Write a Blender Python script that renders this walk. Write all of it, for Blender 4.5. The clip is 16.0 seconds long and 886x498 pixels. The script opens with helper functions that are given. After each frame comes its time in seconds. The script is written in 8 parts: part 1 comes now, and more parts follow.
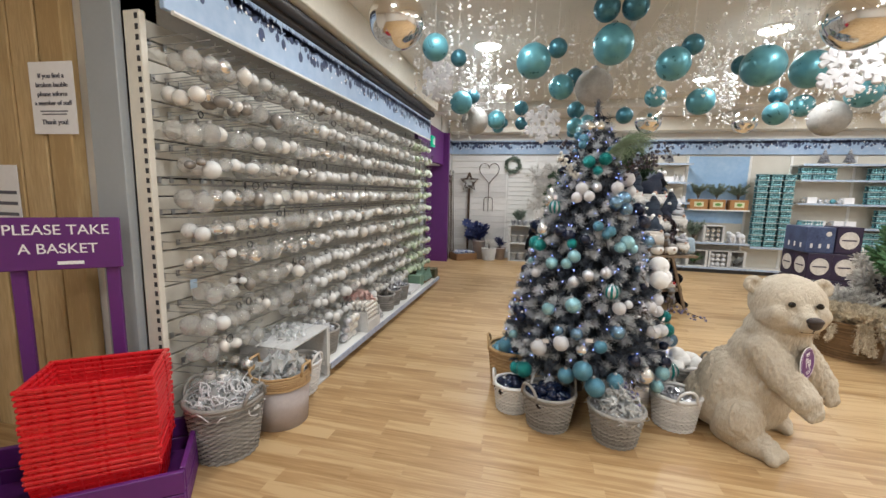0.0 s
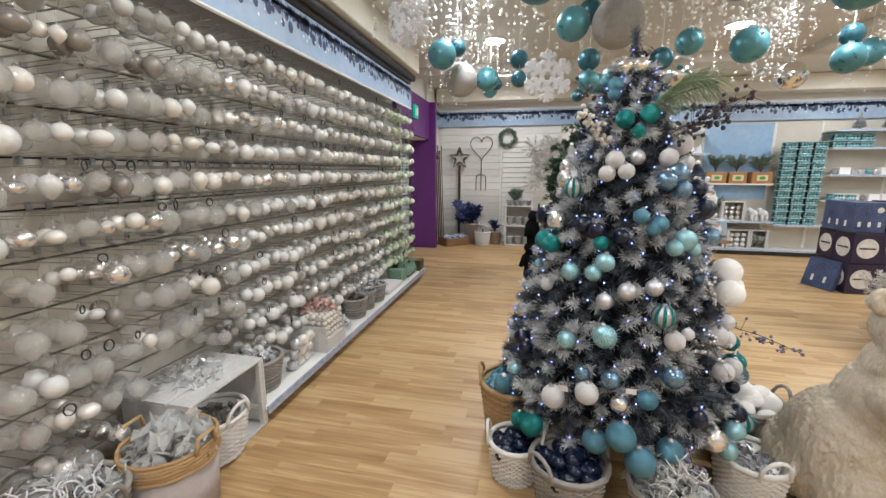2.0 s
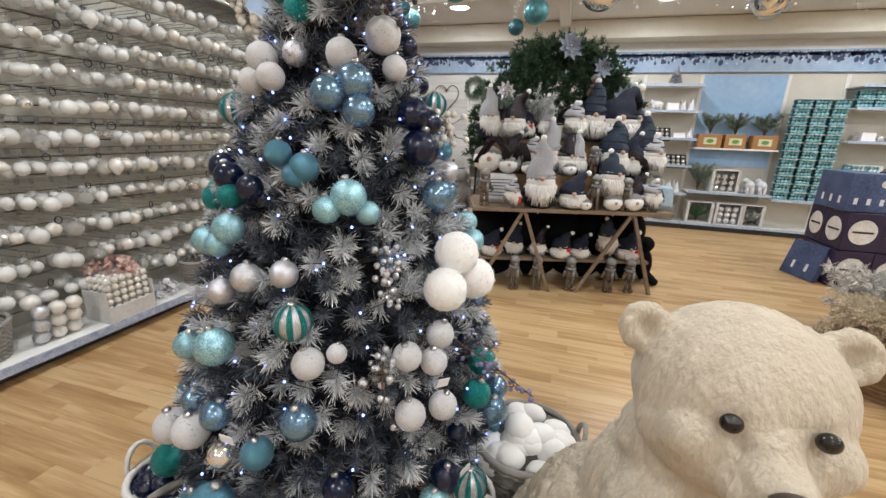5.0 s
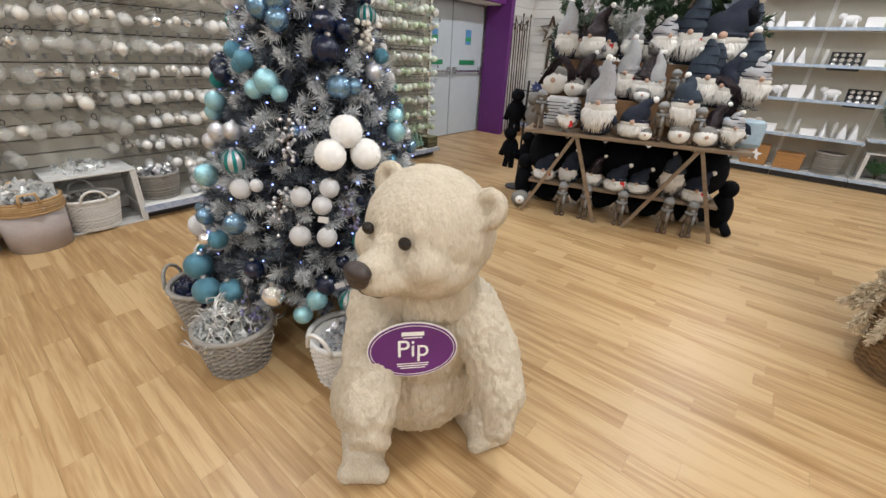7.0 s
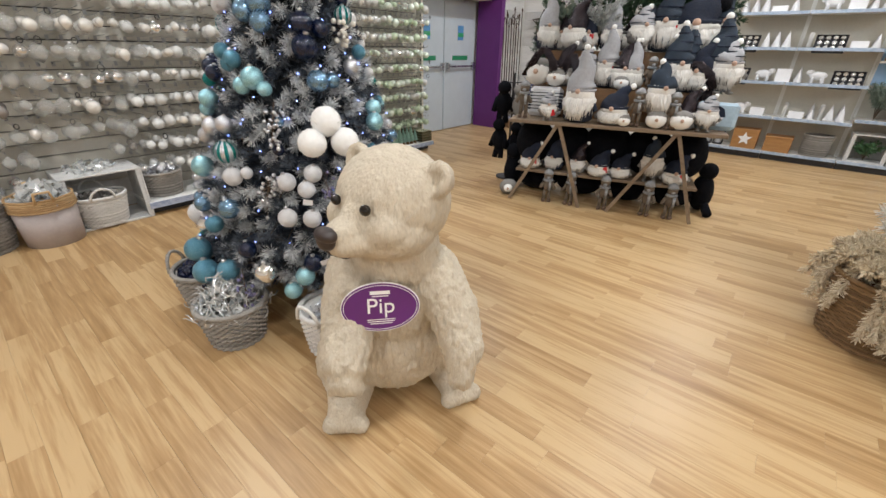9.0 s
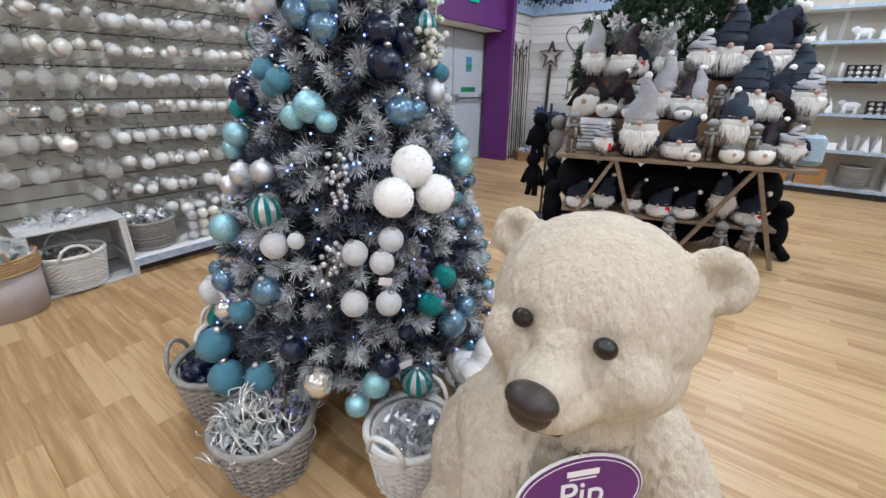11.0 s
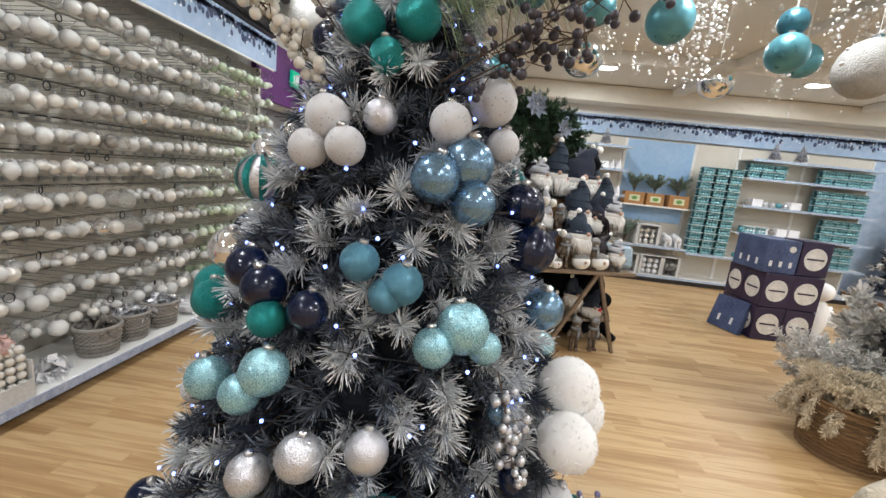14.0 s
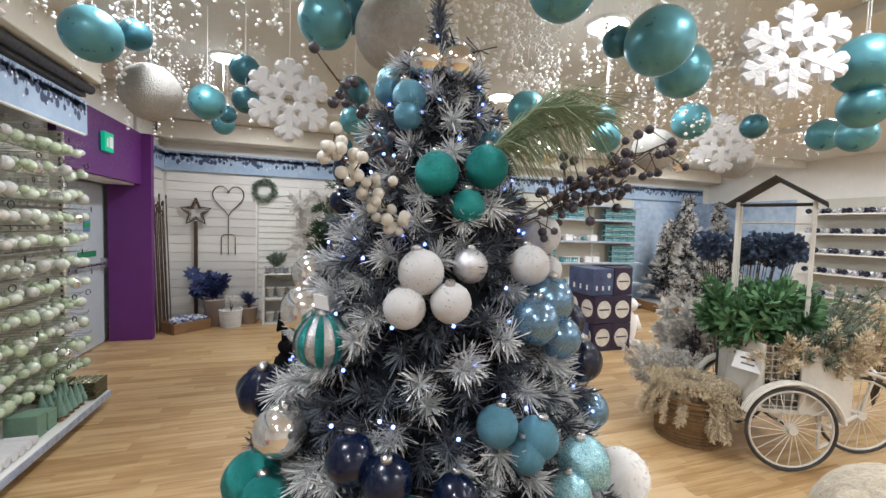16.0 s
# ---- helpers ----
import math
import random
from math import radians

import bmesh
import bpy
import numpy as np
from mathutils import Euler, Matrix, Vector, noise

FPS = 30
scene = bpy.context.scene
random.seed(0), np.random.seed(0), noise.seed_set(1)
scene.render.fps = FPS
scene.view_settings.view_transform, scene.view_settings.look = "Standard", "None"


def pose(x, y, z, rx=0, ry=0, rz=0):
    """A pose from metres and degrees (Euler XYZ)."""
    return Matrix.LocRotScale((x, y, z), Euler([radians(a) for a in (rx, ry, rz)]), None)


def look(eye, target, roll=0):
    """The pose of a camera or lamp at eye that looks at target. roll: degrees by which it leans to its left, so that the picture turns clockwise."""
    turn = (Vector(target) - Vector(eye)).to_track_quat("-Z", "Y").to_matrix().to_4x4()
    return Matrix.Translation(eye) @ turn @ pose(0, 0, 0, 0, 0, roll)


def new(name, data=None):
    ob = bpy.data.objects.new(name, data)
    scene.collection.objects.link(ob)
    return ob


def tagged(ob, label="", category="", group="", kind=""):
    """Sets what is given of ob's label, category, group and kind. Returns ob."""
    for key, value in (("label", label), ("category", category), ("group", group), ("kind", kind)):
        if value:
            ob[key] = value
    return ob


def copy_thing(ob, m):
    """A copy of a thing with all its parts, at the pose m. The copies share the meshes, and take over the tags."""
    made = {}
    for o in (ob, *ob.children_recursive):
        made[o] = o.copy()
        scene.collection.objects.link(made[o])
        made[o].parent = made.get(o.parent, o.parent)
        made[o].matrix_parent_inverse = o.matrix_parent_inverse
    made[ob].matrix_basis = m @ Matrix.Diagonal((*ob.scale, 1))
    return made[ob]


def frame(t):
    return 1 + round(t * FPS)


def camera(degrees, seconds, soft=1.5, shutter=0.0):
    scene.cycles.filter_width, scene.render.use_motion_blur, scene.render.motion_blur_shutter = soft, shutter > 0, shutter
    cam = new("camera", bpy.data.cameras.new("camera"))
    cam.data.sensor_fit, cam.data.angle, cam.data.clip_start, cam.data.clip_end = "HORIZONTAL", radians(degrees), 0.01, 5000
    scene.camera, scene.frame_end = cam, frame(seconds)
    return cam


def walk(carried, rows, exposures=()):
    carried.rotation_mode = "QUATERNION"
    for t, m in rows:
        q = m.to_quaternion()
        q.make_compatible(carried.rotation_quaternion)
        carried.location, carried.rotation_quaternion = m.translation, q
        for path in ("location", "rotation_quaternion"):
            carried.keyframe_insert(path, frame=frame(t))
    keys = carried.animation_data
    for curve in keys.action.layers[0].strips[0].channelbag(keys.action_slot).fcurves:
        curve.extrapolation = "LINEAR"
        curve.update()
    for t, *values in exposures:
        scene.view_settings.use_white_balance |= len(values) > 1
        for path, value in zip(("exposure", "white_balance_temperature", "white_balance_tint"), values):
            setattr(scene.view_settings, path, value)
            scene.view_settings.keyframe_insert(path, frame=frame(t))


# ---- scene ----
cam = camera(94.9, 16.0)
PATH = [
    (0, (0.138, 0.04, 1.483), (-0.314, 1.969, 1.208), 1.3),
    (0.5, (0.086, 0.277, 1.451), (-0.299, 2.216, 1.143), 1.3),
    (1, (0.009, 0.488, 1.46), (-0.365, 2.425, 1.13), 1.1),
    (1.5, (0.009, 0.707, 1.462), (-0.396, 2.637, 1.13), 0.6),
    (2, (0.059, 0.945, 1.48), (-0.366, 2.863, 1.103), 0.1),
    (2.5, (0.084, 1.186, 1.464), (-0.288, 3.103, 1.032), 0.1),
    (3, (0.138, 1.431, 1.474), (-0.114, 3.353, 0.983), 0.7),
    (3.5, (0.315, 1.568, 1.443), (0.245, 3.493, 0.903), 0.9),
    (6, (1.786, 2.043, 1.342), (0.815, 3.676, 0.719), 2.2),
    (6.5, (2.005, 1.956, 1.359), (0.924, 3.458, 0.601), 1.6),
    (7, (2.263, 1.99, 1.324), (1.145, 3.4, 0.45), 3.0),
    (7.5, (2.431, 1.931, 1.323), (1.272, 3.272, 0.397), 2.1),
    (8, (2.589, 1.854, 1.354), (1.42, 3.19, 0.432), 1.2),
    (8.2, (2.602, 1.852, 1.36), (1.446, 3.205, 0.446), 1.3),
    (10.3, (2.07, 2.122, 1.223), (0.945, 3.546, 0.383), 0.8),
    (10.5, (2.005, 2.12, 1.232), (0.874, 3.556, 0.419), 0.5),
    (11, (1.758, 2.081, 1.26), (0.649, 3.564, 0.505), 1.0),
    (11.5, (1.528, 2.043, 1.258), (0.454, 3.572, 0.544), 1.2),
    (12, (1.33, 2.084, 1.264), (0.334, 3.673, 0.569), 1.6),
    (12.5, (1.147, 2.164, 1.31), (0.27, 3.838, 0.654), 2.6),
    (13, (1.006, 2.176, 1.323), (0.325, 3.96, 0.729), 3.7),
    (13.5, (0.826, 2.158, 1.379), (0.412, 4.048, 0.873), 5.0),
    (14, (0.699, 2.167, 1.453), (0.552, 4.126, 1.082), 6.1),
    (14.5, (0.573, 2.213, 1.52), (0.667, 4.199, 1.306), 6.0),
    (15, (0.43, 2.279, 1.586), (0.738, 4.253, 1.504), 4.9),
    (15.5, (0.336, 2.281, 1.64), (0.82, 4.222, 1.633), 3.2),
    (16, (0.221, 2.24, 1.608), (0.841, 4.139, 1.505), 1.7),
]
walk(cam, [(t, look(eye, target, roll)) for t, eye, target, roll in PATH],
     [(0, 0, 6500, 10), (8.2, 0, 6500, 10), (10.5, 0, 6150, 10), (11, 0, 5800, 10), (12, 0, 5800, 10), (13, 0, 6200, 10), (14, 0, 6400, 10), (16, 0, 6400, 10)])

# ---- world and lights ----
world = bpy.data.worlds.new("world")
scene.world = world
world.use_nodes = True
world.node_tree.nodes["Background"].inputs[0].default_value = (0.9, 0.95, 1.0, 1)
world.node_tree.nodes["Background"].inputs[1].default_value = 0.015
CEIL = 3.08
LAMPS = [(x, y) for x in (-0.5, 2.2, 4.9, 7.4) for y in (-1.2, 0.9, 2.8, 4.7, 6.4, 8.2)]
LAMP_WATTS = 24.5
for lx, ly in LAMPS:
    li = bpy.data.lights.new("downlight_lamp", "AREA")
    li.shape, li.size, li.energy, li.color = "DISK", 0.26, LAMP_WATTS, (0.965, 0.985, 1.0)
    ob = new("downlight_lamp", li)
    ob.matrix_world = pose(lx, ly, CEIL - 0.035)


# ---- mesh building ----
class Geo:
    """Collects vertices and faces, and makes one mesh of them."""

    def __init__(self):
        self.v, self.f = [], []

    def add(self, vs, fs, m=None):
        n = len(self.v)
        self.v.extend([tuple(m @ Vector(p)) for p in vs] if m is not None else [tuple(p) for p in vs])
        self.f.extend([tuple(i + n for i in f) for f in fs])
        return self

    def box(self, c, s, m=None, bev=0.0):
        x, y, z = (a / 2 for a in s)
        if bev <= 0:
            vs = [(c[0] + a * x, c[1] + b * y, c[2] + d * z) for d in (-1, 1) for b in (-1, 1) for a in (-1, 1)]
            return self.add(vs, [(0, 2, 3, 1), (4, 5, 7, 6), (0, 1, 5, 4), (2, 6, 7, 3), (0, 4, 6, 2), (1, 3, 7, 5)], m)
        b = min(bev, x * 0.9, y * 0.9, z * 0.9)
        vs, idx = [], {}
        for sx in (-1, 1):
            for sy in (-1, 1):
                for sz in (-1, 1):
                    for ax in range(3):
                        p = [sx * (x - b), sy * (y - b), sz * (z - b)]
                        p[ax] = (sx * x, sy * y, sz * z)[ax]
                        idx[sx, sy, sz, ax] = len(vs)
                        vs.append((c[0] + p[0], c[1] + p[1], c[2] + p[2]))
        fs = []
        for sx in (-1, 1):
            for sy in (-1, 1):
                for sz in (-1, 1):
                    t = tuple(idx[sx, sy, sz, a] for a in range(3))
                    fs.append(t if sx * sy * sz > 0 else t[::-1])
        for ax in range(3):
            o = [a for a in range(3) if a != ax]
            for s in (-1, 1):
                q = []
                for u, w in ((-1, -1), (1, -1), (1, 1), (-1, 1)):
                    k = [0, 0, 0]
                    k[ax], k[o[0]], k[o[1]] = s, u, w
                    q.append(idx[k[0], k[1], k[2], ax])
                fs.append(tuple(q) if (s > 0) == (ax != 1) else tuple(q[::-1]))
            for u in (-1, 1):
                for w in (-1, 1):
                    k0, k1 = [0, 0, 0], [0, 0, 0]
                    k0[ax], k1[ax] = -1, 1
                    k0[o[0]] = k1[o[0]] = u
                    k0[o[1]] = k1[o[1]] = w
                    q = (idx[(*k0, o[0])], idx[(*k1, o[0])], idx[(*k1, o[1])], idx[(*k0, o[1])])
                    fs.append(q if (u * w > 0) == (ax != 1) else q[::-1])
        return self.add(vs, fs, m)

    def tube(self, pts, r, n=6, caps=True, m=None):
        pts = [Vector(p) for p in pts]
        rs = r if isinstance(r, (list, tuple)) else [r] * len(pts)
        vs, fs, up = [], [], None
        for i, p in enumerate(pts):
            d = (pts[min(i + 1, len(pts) - 1)] - pts[max(i - 1, 0)])
            d = d.normalized() if d.length > 1e-9 else Vector((0, 0, 1))
            if up is None:
                up = d.orthogonal().normalized()
            up = (up - d * up.dot(d))
            up = up.normalized() if up.length > 1e-6 else d.orthogonal().normalized()
            w = d.cross(up)
            for k in range(n):
                a = 2 * math.pi * k / n
                vs.append(p + (up * math.cos(a) + w * math.sin(a)) * rs[i])
        for i in range(len(pts) - 1):
            for k in range(n):
                a, b = i * n + k, i * n + (k + 1) % n
                fs.append((a, b, b + n, a + n))
        if caps:
            fs.append(tuple(range(n))[::-1])
            fs.append(tuple(range((len(pts) - 1) * n, len(pts) * n)))
        return self.add(vs, fs, m)

    def lathe(self, prof, n=16, c=(0, 0, 0), m=None, squash=1.0, caps=True):
        vs, fs = [], []
        for r, z in prof:
            for k in range(n):
                a = 2 * math.pi * k / n
                vs.append((c[0] + r * math.cos(a), c[1] + r * squash * math.sin(a), c[2] + z))
        for i in range(len(prof) - 1):
            for k in range(n):
                a, b = i * n + k, i * n + (k + 1) % n
                fs.append((a, b, b + n, a + n))
        if caps and prof[0][0] > 1e-5:
            fs.append(tuple(range(n))[::-1])
        if caps and prof[-1][0] > 1e-5:
            fs.append(tuple(range((len(prof) - 1) * n, len(prof) * n)))
        return self.add(vs, fs, m)

    def ball(self, c, r, n=12, k=8, m=None):
        rr = r if isinstance(r, (list, tuple)) else (r, r, r)
        vs = [(c[0], c[1], c[2] - rr[2])]
        for i in range(1, k):
            t = math.pi * i / k
            for j in range(n):
                a = 2 * math.pi * j / n
                vs.append((c[0] + rr[0] * math.sin(t) * math.cos(a), c[1] + rr[1] * math.sin(t) * math.sin(a), c[2] - rr[2] * math.cos(t)))
        vs.append((c[0], c[1], c[2] + rr[2]))
        fs = []
        for j in range(n):
            fs.append((0, 1 + (j + 1) % n, 1 + j))
            e = len(vs) - 1
            fs.append((e, e - n + j, e - n + (j + 1) % n))
        for i in range(k - 2):
            for j in range(n):
                a, b = 1 + i * n + j, 1 + i * n + (j + 1) % n
                fs.append((a, b, b + n, a + n))
        return self.add(vs, fs, m)

    def mesh(self, name, smooth=False):
        me = bpy.data.meshes.new(name)
        me.from_pydata(self.v, [], self.f)
        if smooth:
            me.polygons.foreach_set("use_smooth", [True] * len(me.polygons))
        me.update()
        return me


def part(name, geo, material, parent=None, label="", smooth=False, kind=""):
    me = geo if isinstance(geo, bpy.types.Mesh) else geo.mesh(name, smooth)
    if material and not me.materials:
        me.materials.append(material)
    ob = new(name, me)
    ob.parent = parent
    return tagged(ob, label=label, kind=kind)


def thing(name, label, category, m=None, group="", kind=""):
    ob = new(name)
    ob.empty_display_size = 0.05
    if m is not None:
        ob.matrix_basis = m
    return tagged(ob, label, category, group, kind)


def solid(name, geo, material, label, category, m=None, group="", kind="", smooth=False):
    ob = part(name, geo, material, None, "", smooth)
    if m is not None:
        ob.matrix_basis = m
    return tagged(ob, label, category, group, kind)


# ---- materials ----
def mat(name, col, rough=0.5, metal=0.0, var=0.15, scale=6.0, bump=0.0, bscale=60.0, col2=None, coat=0.0, trans=0.0, emit=None, island=False, obj=False, sheen=0.0, alpha=1.0, stretch=None, spec=0.5, rvar=0.1, fleck=None):
    """A surface with two scales of colour change and fine relief."""
    ma = bpy.data.materials.new(name)
    ma.use_nodes = True
    nt = ma.node_tree
    b = nt.nodes["Principled BSDF"]
    L, N = nt.links.new, nt.nodes.new
    tc = N("ShaderNodeTexCoord")
    co = tc.outputs["Object"]
    if stretch:
        mp = N("ShaderNodeMapping")
        mp.inputs["Scale"].default_value = stretch
        L(co, mp.inputs[0])
        co = mp.outputs[0]
    n1, n2 = N("ShaderNodeTexNoise"), N("ShaderNodeTexNoise")
    n1.inputs["Scale"].default_value, n2.inputs["Scale"].default_value = scale, scale * 7
    n1.inputs["Detail"].default_value = 3
    L(co, n1.inputs["Vector"]), L(co, n2.inputs["Vector"])
    ad = N("ShaderNodeMath")
    ad.operation = "ADD"
    L(n1.outputs[0], ad.inputs[0]), L(n2.outputs[0], ad.inputs[1])
    last = ad.outputs[0]
    if island or obj:
        src = N("ShaderNodeNewGeometry").outputs["Random Per Island"] if island else N("ShaderNodeObjectInfo").outputs["Random"]
        a2 = N("ShaderNodeMath")
        a2.operation = "ADD"
        L(last, a2.inputs[0]), L(src, a2.inputs[1])
        half = N("ShaderNodeMath")
        half.operation = "MULTIPLY_ADD"
        half.inputs[1].default_value, half.inputs[2].default_value = 0.8, -0.2
        L(a2.outputs[0], half.inputs[0])
        last = half.outputs[0]
    rp = N("ShaderNodeMapRange")
    rp.inputs[1].default_value, rp.inputs[2].default_value = 0.6, 1.4
    L(last, rp.inputs[0])
    mx = N("ShaderNodeMix")
    mx.data_type = "RGBA"
    c2 = col2 if col2 else tuple(max(0, min(1, c * (1 + var))) for c in col)
    c1 = col if col2 else tuple(c * (1 - var) for c in col)
    mx.inputs[6].default_value, mx.inputs[7].default_value = (*c1, 1), (*c2, 1)
    L(rp.outputs[0], mx.inputs[0]), L(mx.outputs[2], b.inputs["Base Color"])
    if fleck:
        vo, fm, fx = N("ShaderNodeTexVoronoi"), N("ShaderNodeMapRange"), N("ShaderNodeMix")
        vo.inputs["Scale"].default_value = fleck[0]
        L(tc.outputs["Object"], vo.inputs["Vector"])
        fm.inputs[1].default_value, fm.inputs[2].default_value = fleck[1], fleck[1] * 1.25
        fx.data_type = "RGBA"
        fx.inputs[6].default_value = (*fleck[2], 1)
        L(vo.outputs["Distance"], fm.inputs[0]), L(fm.outputs[0], fx.inputs[0]), L(mx.outputs[2], fx.inputs[7])
        L(fx.outputs[2], b.inputs["Base Color"])
    rr = N("ShaderNodeMapRange")
    rr.inputs[1].default_value, rr.inputs[2].default_value = 0.3, 0.7
    rr.inputs[3].default_value, rr.inputs[4].default_value = max(0.02, rough - rvar), min(1, rough + rvar)
    L(n2.outputs[0], rr.inputs[0]), L(rr.outputs[0], b.inputs["Roughness"])
    b.inputs["Metallic"].default_value = metal
    b.inputs["Specular IOR Level"].default_value = spec
    b.inputs["Coat Weight"].default_value = coat
    b.inputs["Coat Roughness"].default_value = 0.08
    b.inputs["Transmission Weight"].default_value = trans
    b.inputs["Sheen Weight"].default_value = sheen
    b.inputs["Alpha"].default_value = alpha
    if emit:
        b.inputs["Emission Color"].default_value = (*emit[:3], 1)
        b.inputs["Emission Strength"].default_value = emit[3]
    if bump > 0:
        nb = N("ShaderNodeTexNoise")
        nb.inputs["Scale"].default_value = bscale
        nb.inputs["Detail"].default_value = 4
        L(co, nb.inputs["Vector"])
        bn = N("ShaderNodeBump")
        bn.inputs["Strength"].default_value, bn.inputs["Distance"].default_value = bump, 0.01
        L(nb.outputs[0], bn.inputs["Height"]), L(bn.outputs[0], b.inputs["Normal"])
    return ma


M_FLOORBASE = mat("floor_base", (0.36, 0.23, 0.11), 0.6)
M_WHITEWALL = mat("white_paint", (0.78, 0.77, 0.74), 0.6, var=0.05, bump=0.05)
M_CREAM = mat("cream_paint", (0.72, 0.69, 0.61), 0.6, var=0.06, bump=0.05)
M_CEIL = mat("ceiling_paint", (0.72, 0.71, 0.67), 0.7, var=0.05, bump=0.05)
M_PURPLE = mat("purple_paint", (0.115, 0.018, 0.16), 0.5, var=0.1)
M_GREYDOOR = mat("grey_door_paint", (0.50, 0.56, 0.62), 0.45, var=0.05)
M_METALW = mat("white_powder_metal", (0.78, 0.78, 0.76), 0.4, var=0.05)
M_STEEL = mat("steel", (0.55, 0.55, 0.56), 0.28, metal=1.0, var=0.08)
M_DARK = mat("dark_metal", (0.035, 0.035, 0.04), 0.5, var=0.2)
M_BLUEBAND = mat("pale_blue_print", (0.27, 0.40, 0.60), 0.5, col2=(0.42, 0.54, 0.70), scale=2)
M_NAVY = mat("navy_print", (0.05, 0.075, 0.16), 0.6, var=0.3)
M_LAMP = mat("lamp_glass", (0.9, 0.9, 0.9), 0.4, emit=(1.0, 0.97, 0.92, 9.0))
M_SLAT = mat("cream_slat_board", (0.58, 0.555, 0.49), 0.5, var=0.06)
M_WOOD = mat("rough_timber", (0.40, 0.27, 0.12), 0.7, col2=(0.66, 0.50, 0.28), scale=5, stretch=(3, 3, 0.35), bump=0.3, bscale=18, obj=True)
M_BROWN = mat("brown_wood", (0.16, 0.08, 0.035), 0.55, col2=(0.27, 0.15, 0.07), scale=6, stretch=(1, 8, 8), bump=0.1)
M_OAKBOX = mat("orange_wood", (0.30, 0.14, 0.045), 0.5, col2=(0.42, 0.22, 0.08), scale=6, stretch=(1, 6, 6))
M_RED = mat("red_plastic", (0.62, 0.012, 0.018), 0.32, var=0.12, coat=0.2)
M_SIGNW = mat("white_letters", (0.85, 0.85, 0.86), 0.5, var=0.02)
M_PAPER = mat("paper", (0.80, 0.80, 0.82), 0.5, var=0.04)
M_INK = mat("ink", (0.10, 0.10, 0.13), 0.6)
M_WICKG = mat("grey_wicker", (0.15, 0.14, 0.128), 0.75, col2=(0.37, 0.35, 0.325), scale=30, stretch=(1, 1, 3), bump=0.4, bscale=80, island=True)
M_WICKW = mat("white_wicker", (0.55, 0.54, 0.53), 0.7, col2=(0.82, 0.81, 0.79), scale=30, stretch=(1, 1, 3), bump=0.4, bscale=80, island=True)
M_WICKB = mat("brown_wicker", (0.13, 0.075, 0.035), 0.8, col2=(0.28, 0.17, 0.08), scale=30, bump=0.4, bscale=80, island=True)
M_WICKY = mat("honey_wicker", (0.36, 0.22, 0.10), 0.75, col2=(0.55, 0.38, 0.2), scale=30, bump=0.4, bscale=80, island=True)
M_FABRIC = mat("mauve_fabric", (0.42, 0.37, 0.36), 0.9, var=0.1, bump=0.3, bscale=200)
M_FUR = mat("bear_resin", (0.44, 0.375, 0.285), 0.75, col2=(0.60, 0.535, 0.43), scale=22, bump=0.9, bscale=90, stretch=(1, 1, 0.4))
M_NOSE = mat("nose_brown", (0.035, 0.024, 0.022), 0.42, bump=0.15, bscale=150)
M_EYE = mat("eye_black", (0.012, 0.009, 0.008), 0.08)
B_TEAL = mat("teal_glitter", (0.0, 0.11, 0.11), 0.30, metal=0.7, col2=(0.02, 0.36, 0.36), scale=14, bump=0.5, bscale=60, fleck=(34, 0.16, (0.35, 0.85, 0.80)))
B_AQUA = mat("aqua_mottled", (0.16, 0.40, 0.48), 0.24, metal=0.5, col2=(0.44, 0.70, 0.76), scale=4, bump=0.2, bscale=24, fleck=(8, 0.2, (0.02, 0.10, 0.16)))
B_PETROL = mat("petrol_glitter", (0.03, 0.15, 0.24), 0.32, metal=0.6, col2=(0.16, 0.38, 0.50), scale=14, bump=0.5, bscale=60, fleck=(34, 0.16, (0.55, 0.80, 0.90)))
B_BLUE = mat("steel_blue_pearl", (0.17, 0.29, 0.42), 0.22, metal=0.75, var=0.1, scale=3)
B_NAVY = mat("navy_gloss", (0.003, 0.008, 0.032), 0.22, metal=0.15, var=0.3, coat=0.2)
B_WHITE = mat("snow_white", (0.68, 0.68, 0.70), 0.7, var=0.08, bump=0.5, bscale=60)
B_SNOWFLAKED = mat("snow_white_flecked", (0.68, 0.68, 0.70), 0.7, var=0.08, bump=0.5, bscale=60, fleck=(5, 0.16, (0.36, 0.38, 0.42)))
B_POM = mat("white_fluff", (0.86, 0.855, 0.845), 0.95, var=0.05, bump=0.08, bscale=45)
B_SILVER = mat("silver_satin", (0.60, 0.61, 0.65), 0.3, metal=0.7, var=0.12, bump=0.3, bscale=12)
B_MIRROR = mat("mirror_silver", (0.85, 0.84, 0.82), 0.06, metal=1.0, var=0.03)
B_CLEAR = mat("clear_glass", (0.93, 0.94, 0.93), 0.06, trans=0.82, var=0.04, rvar=0.04, coat=0.6, bump=0.35, bscale=5)
B_FROST = mat("frosted_white_glass", (0.62, 0.62, 0.605), 0.34, col2=(0.82, 0.82, 0.805), scale=5, obj=True, coat=0.3, trans=0.15, bump=0.2, bscale=14)
B_PEARL = mat("pearl_white", (0.66, 0.64, 0.60), 0.16, col2=(0.84, 0.82, 0.78), scale=8, metal=0.25, coat=0.5)
B_SHINY = mat("bright_silver_glass", (0.80, 0.80, 0.80), 0.10, metal=0.85, var=0.1)
B_SMOKE = mat("smoky_pearl", (0.30, 0.28, 0.26), 0.2, metal=0.4, var=0.2)
B_SAGE = mat("sage_green_glass", (0.42, 0.52, 0.35), 0.25, col2=(0.62, 0.72, 0.55), scale=9, coat=0.4)
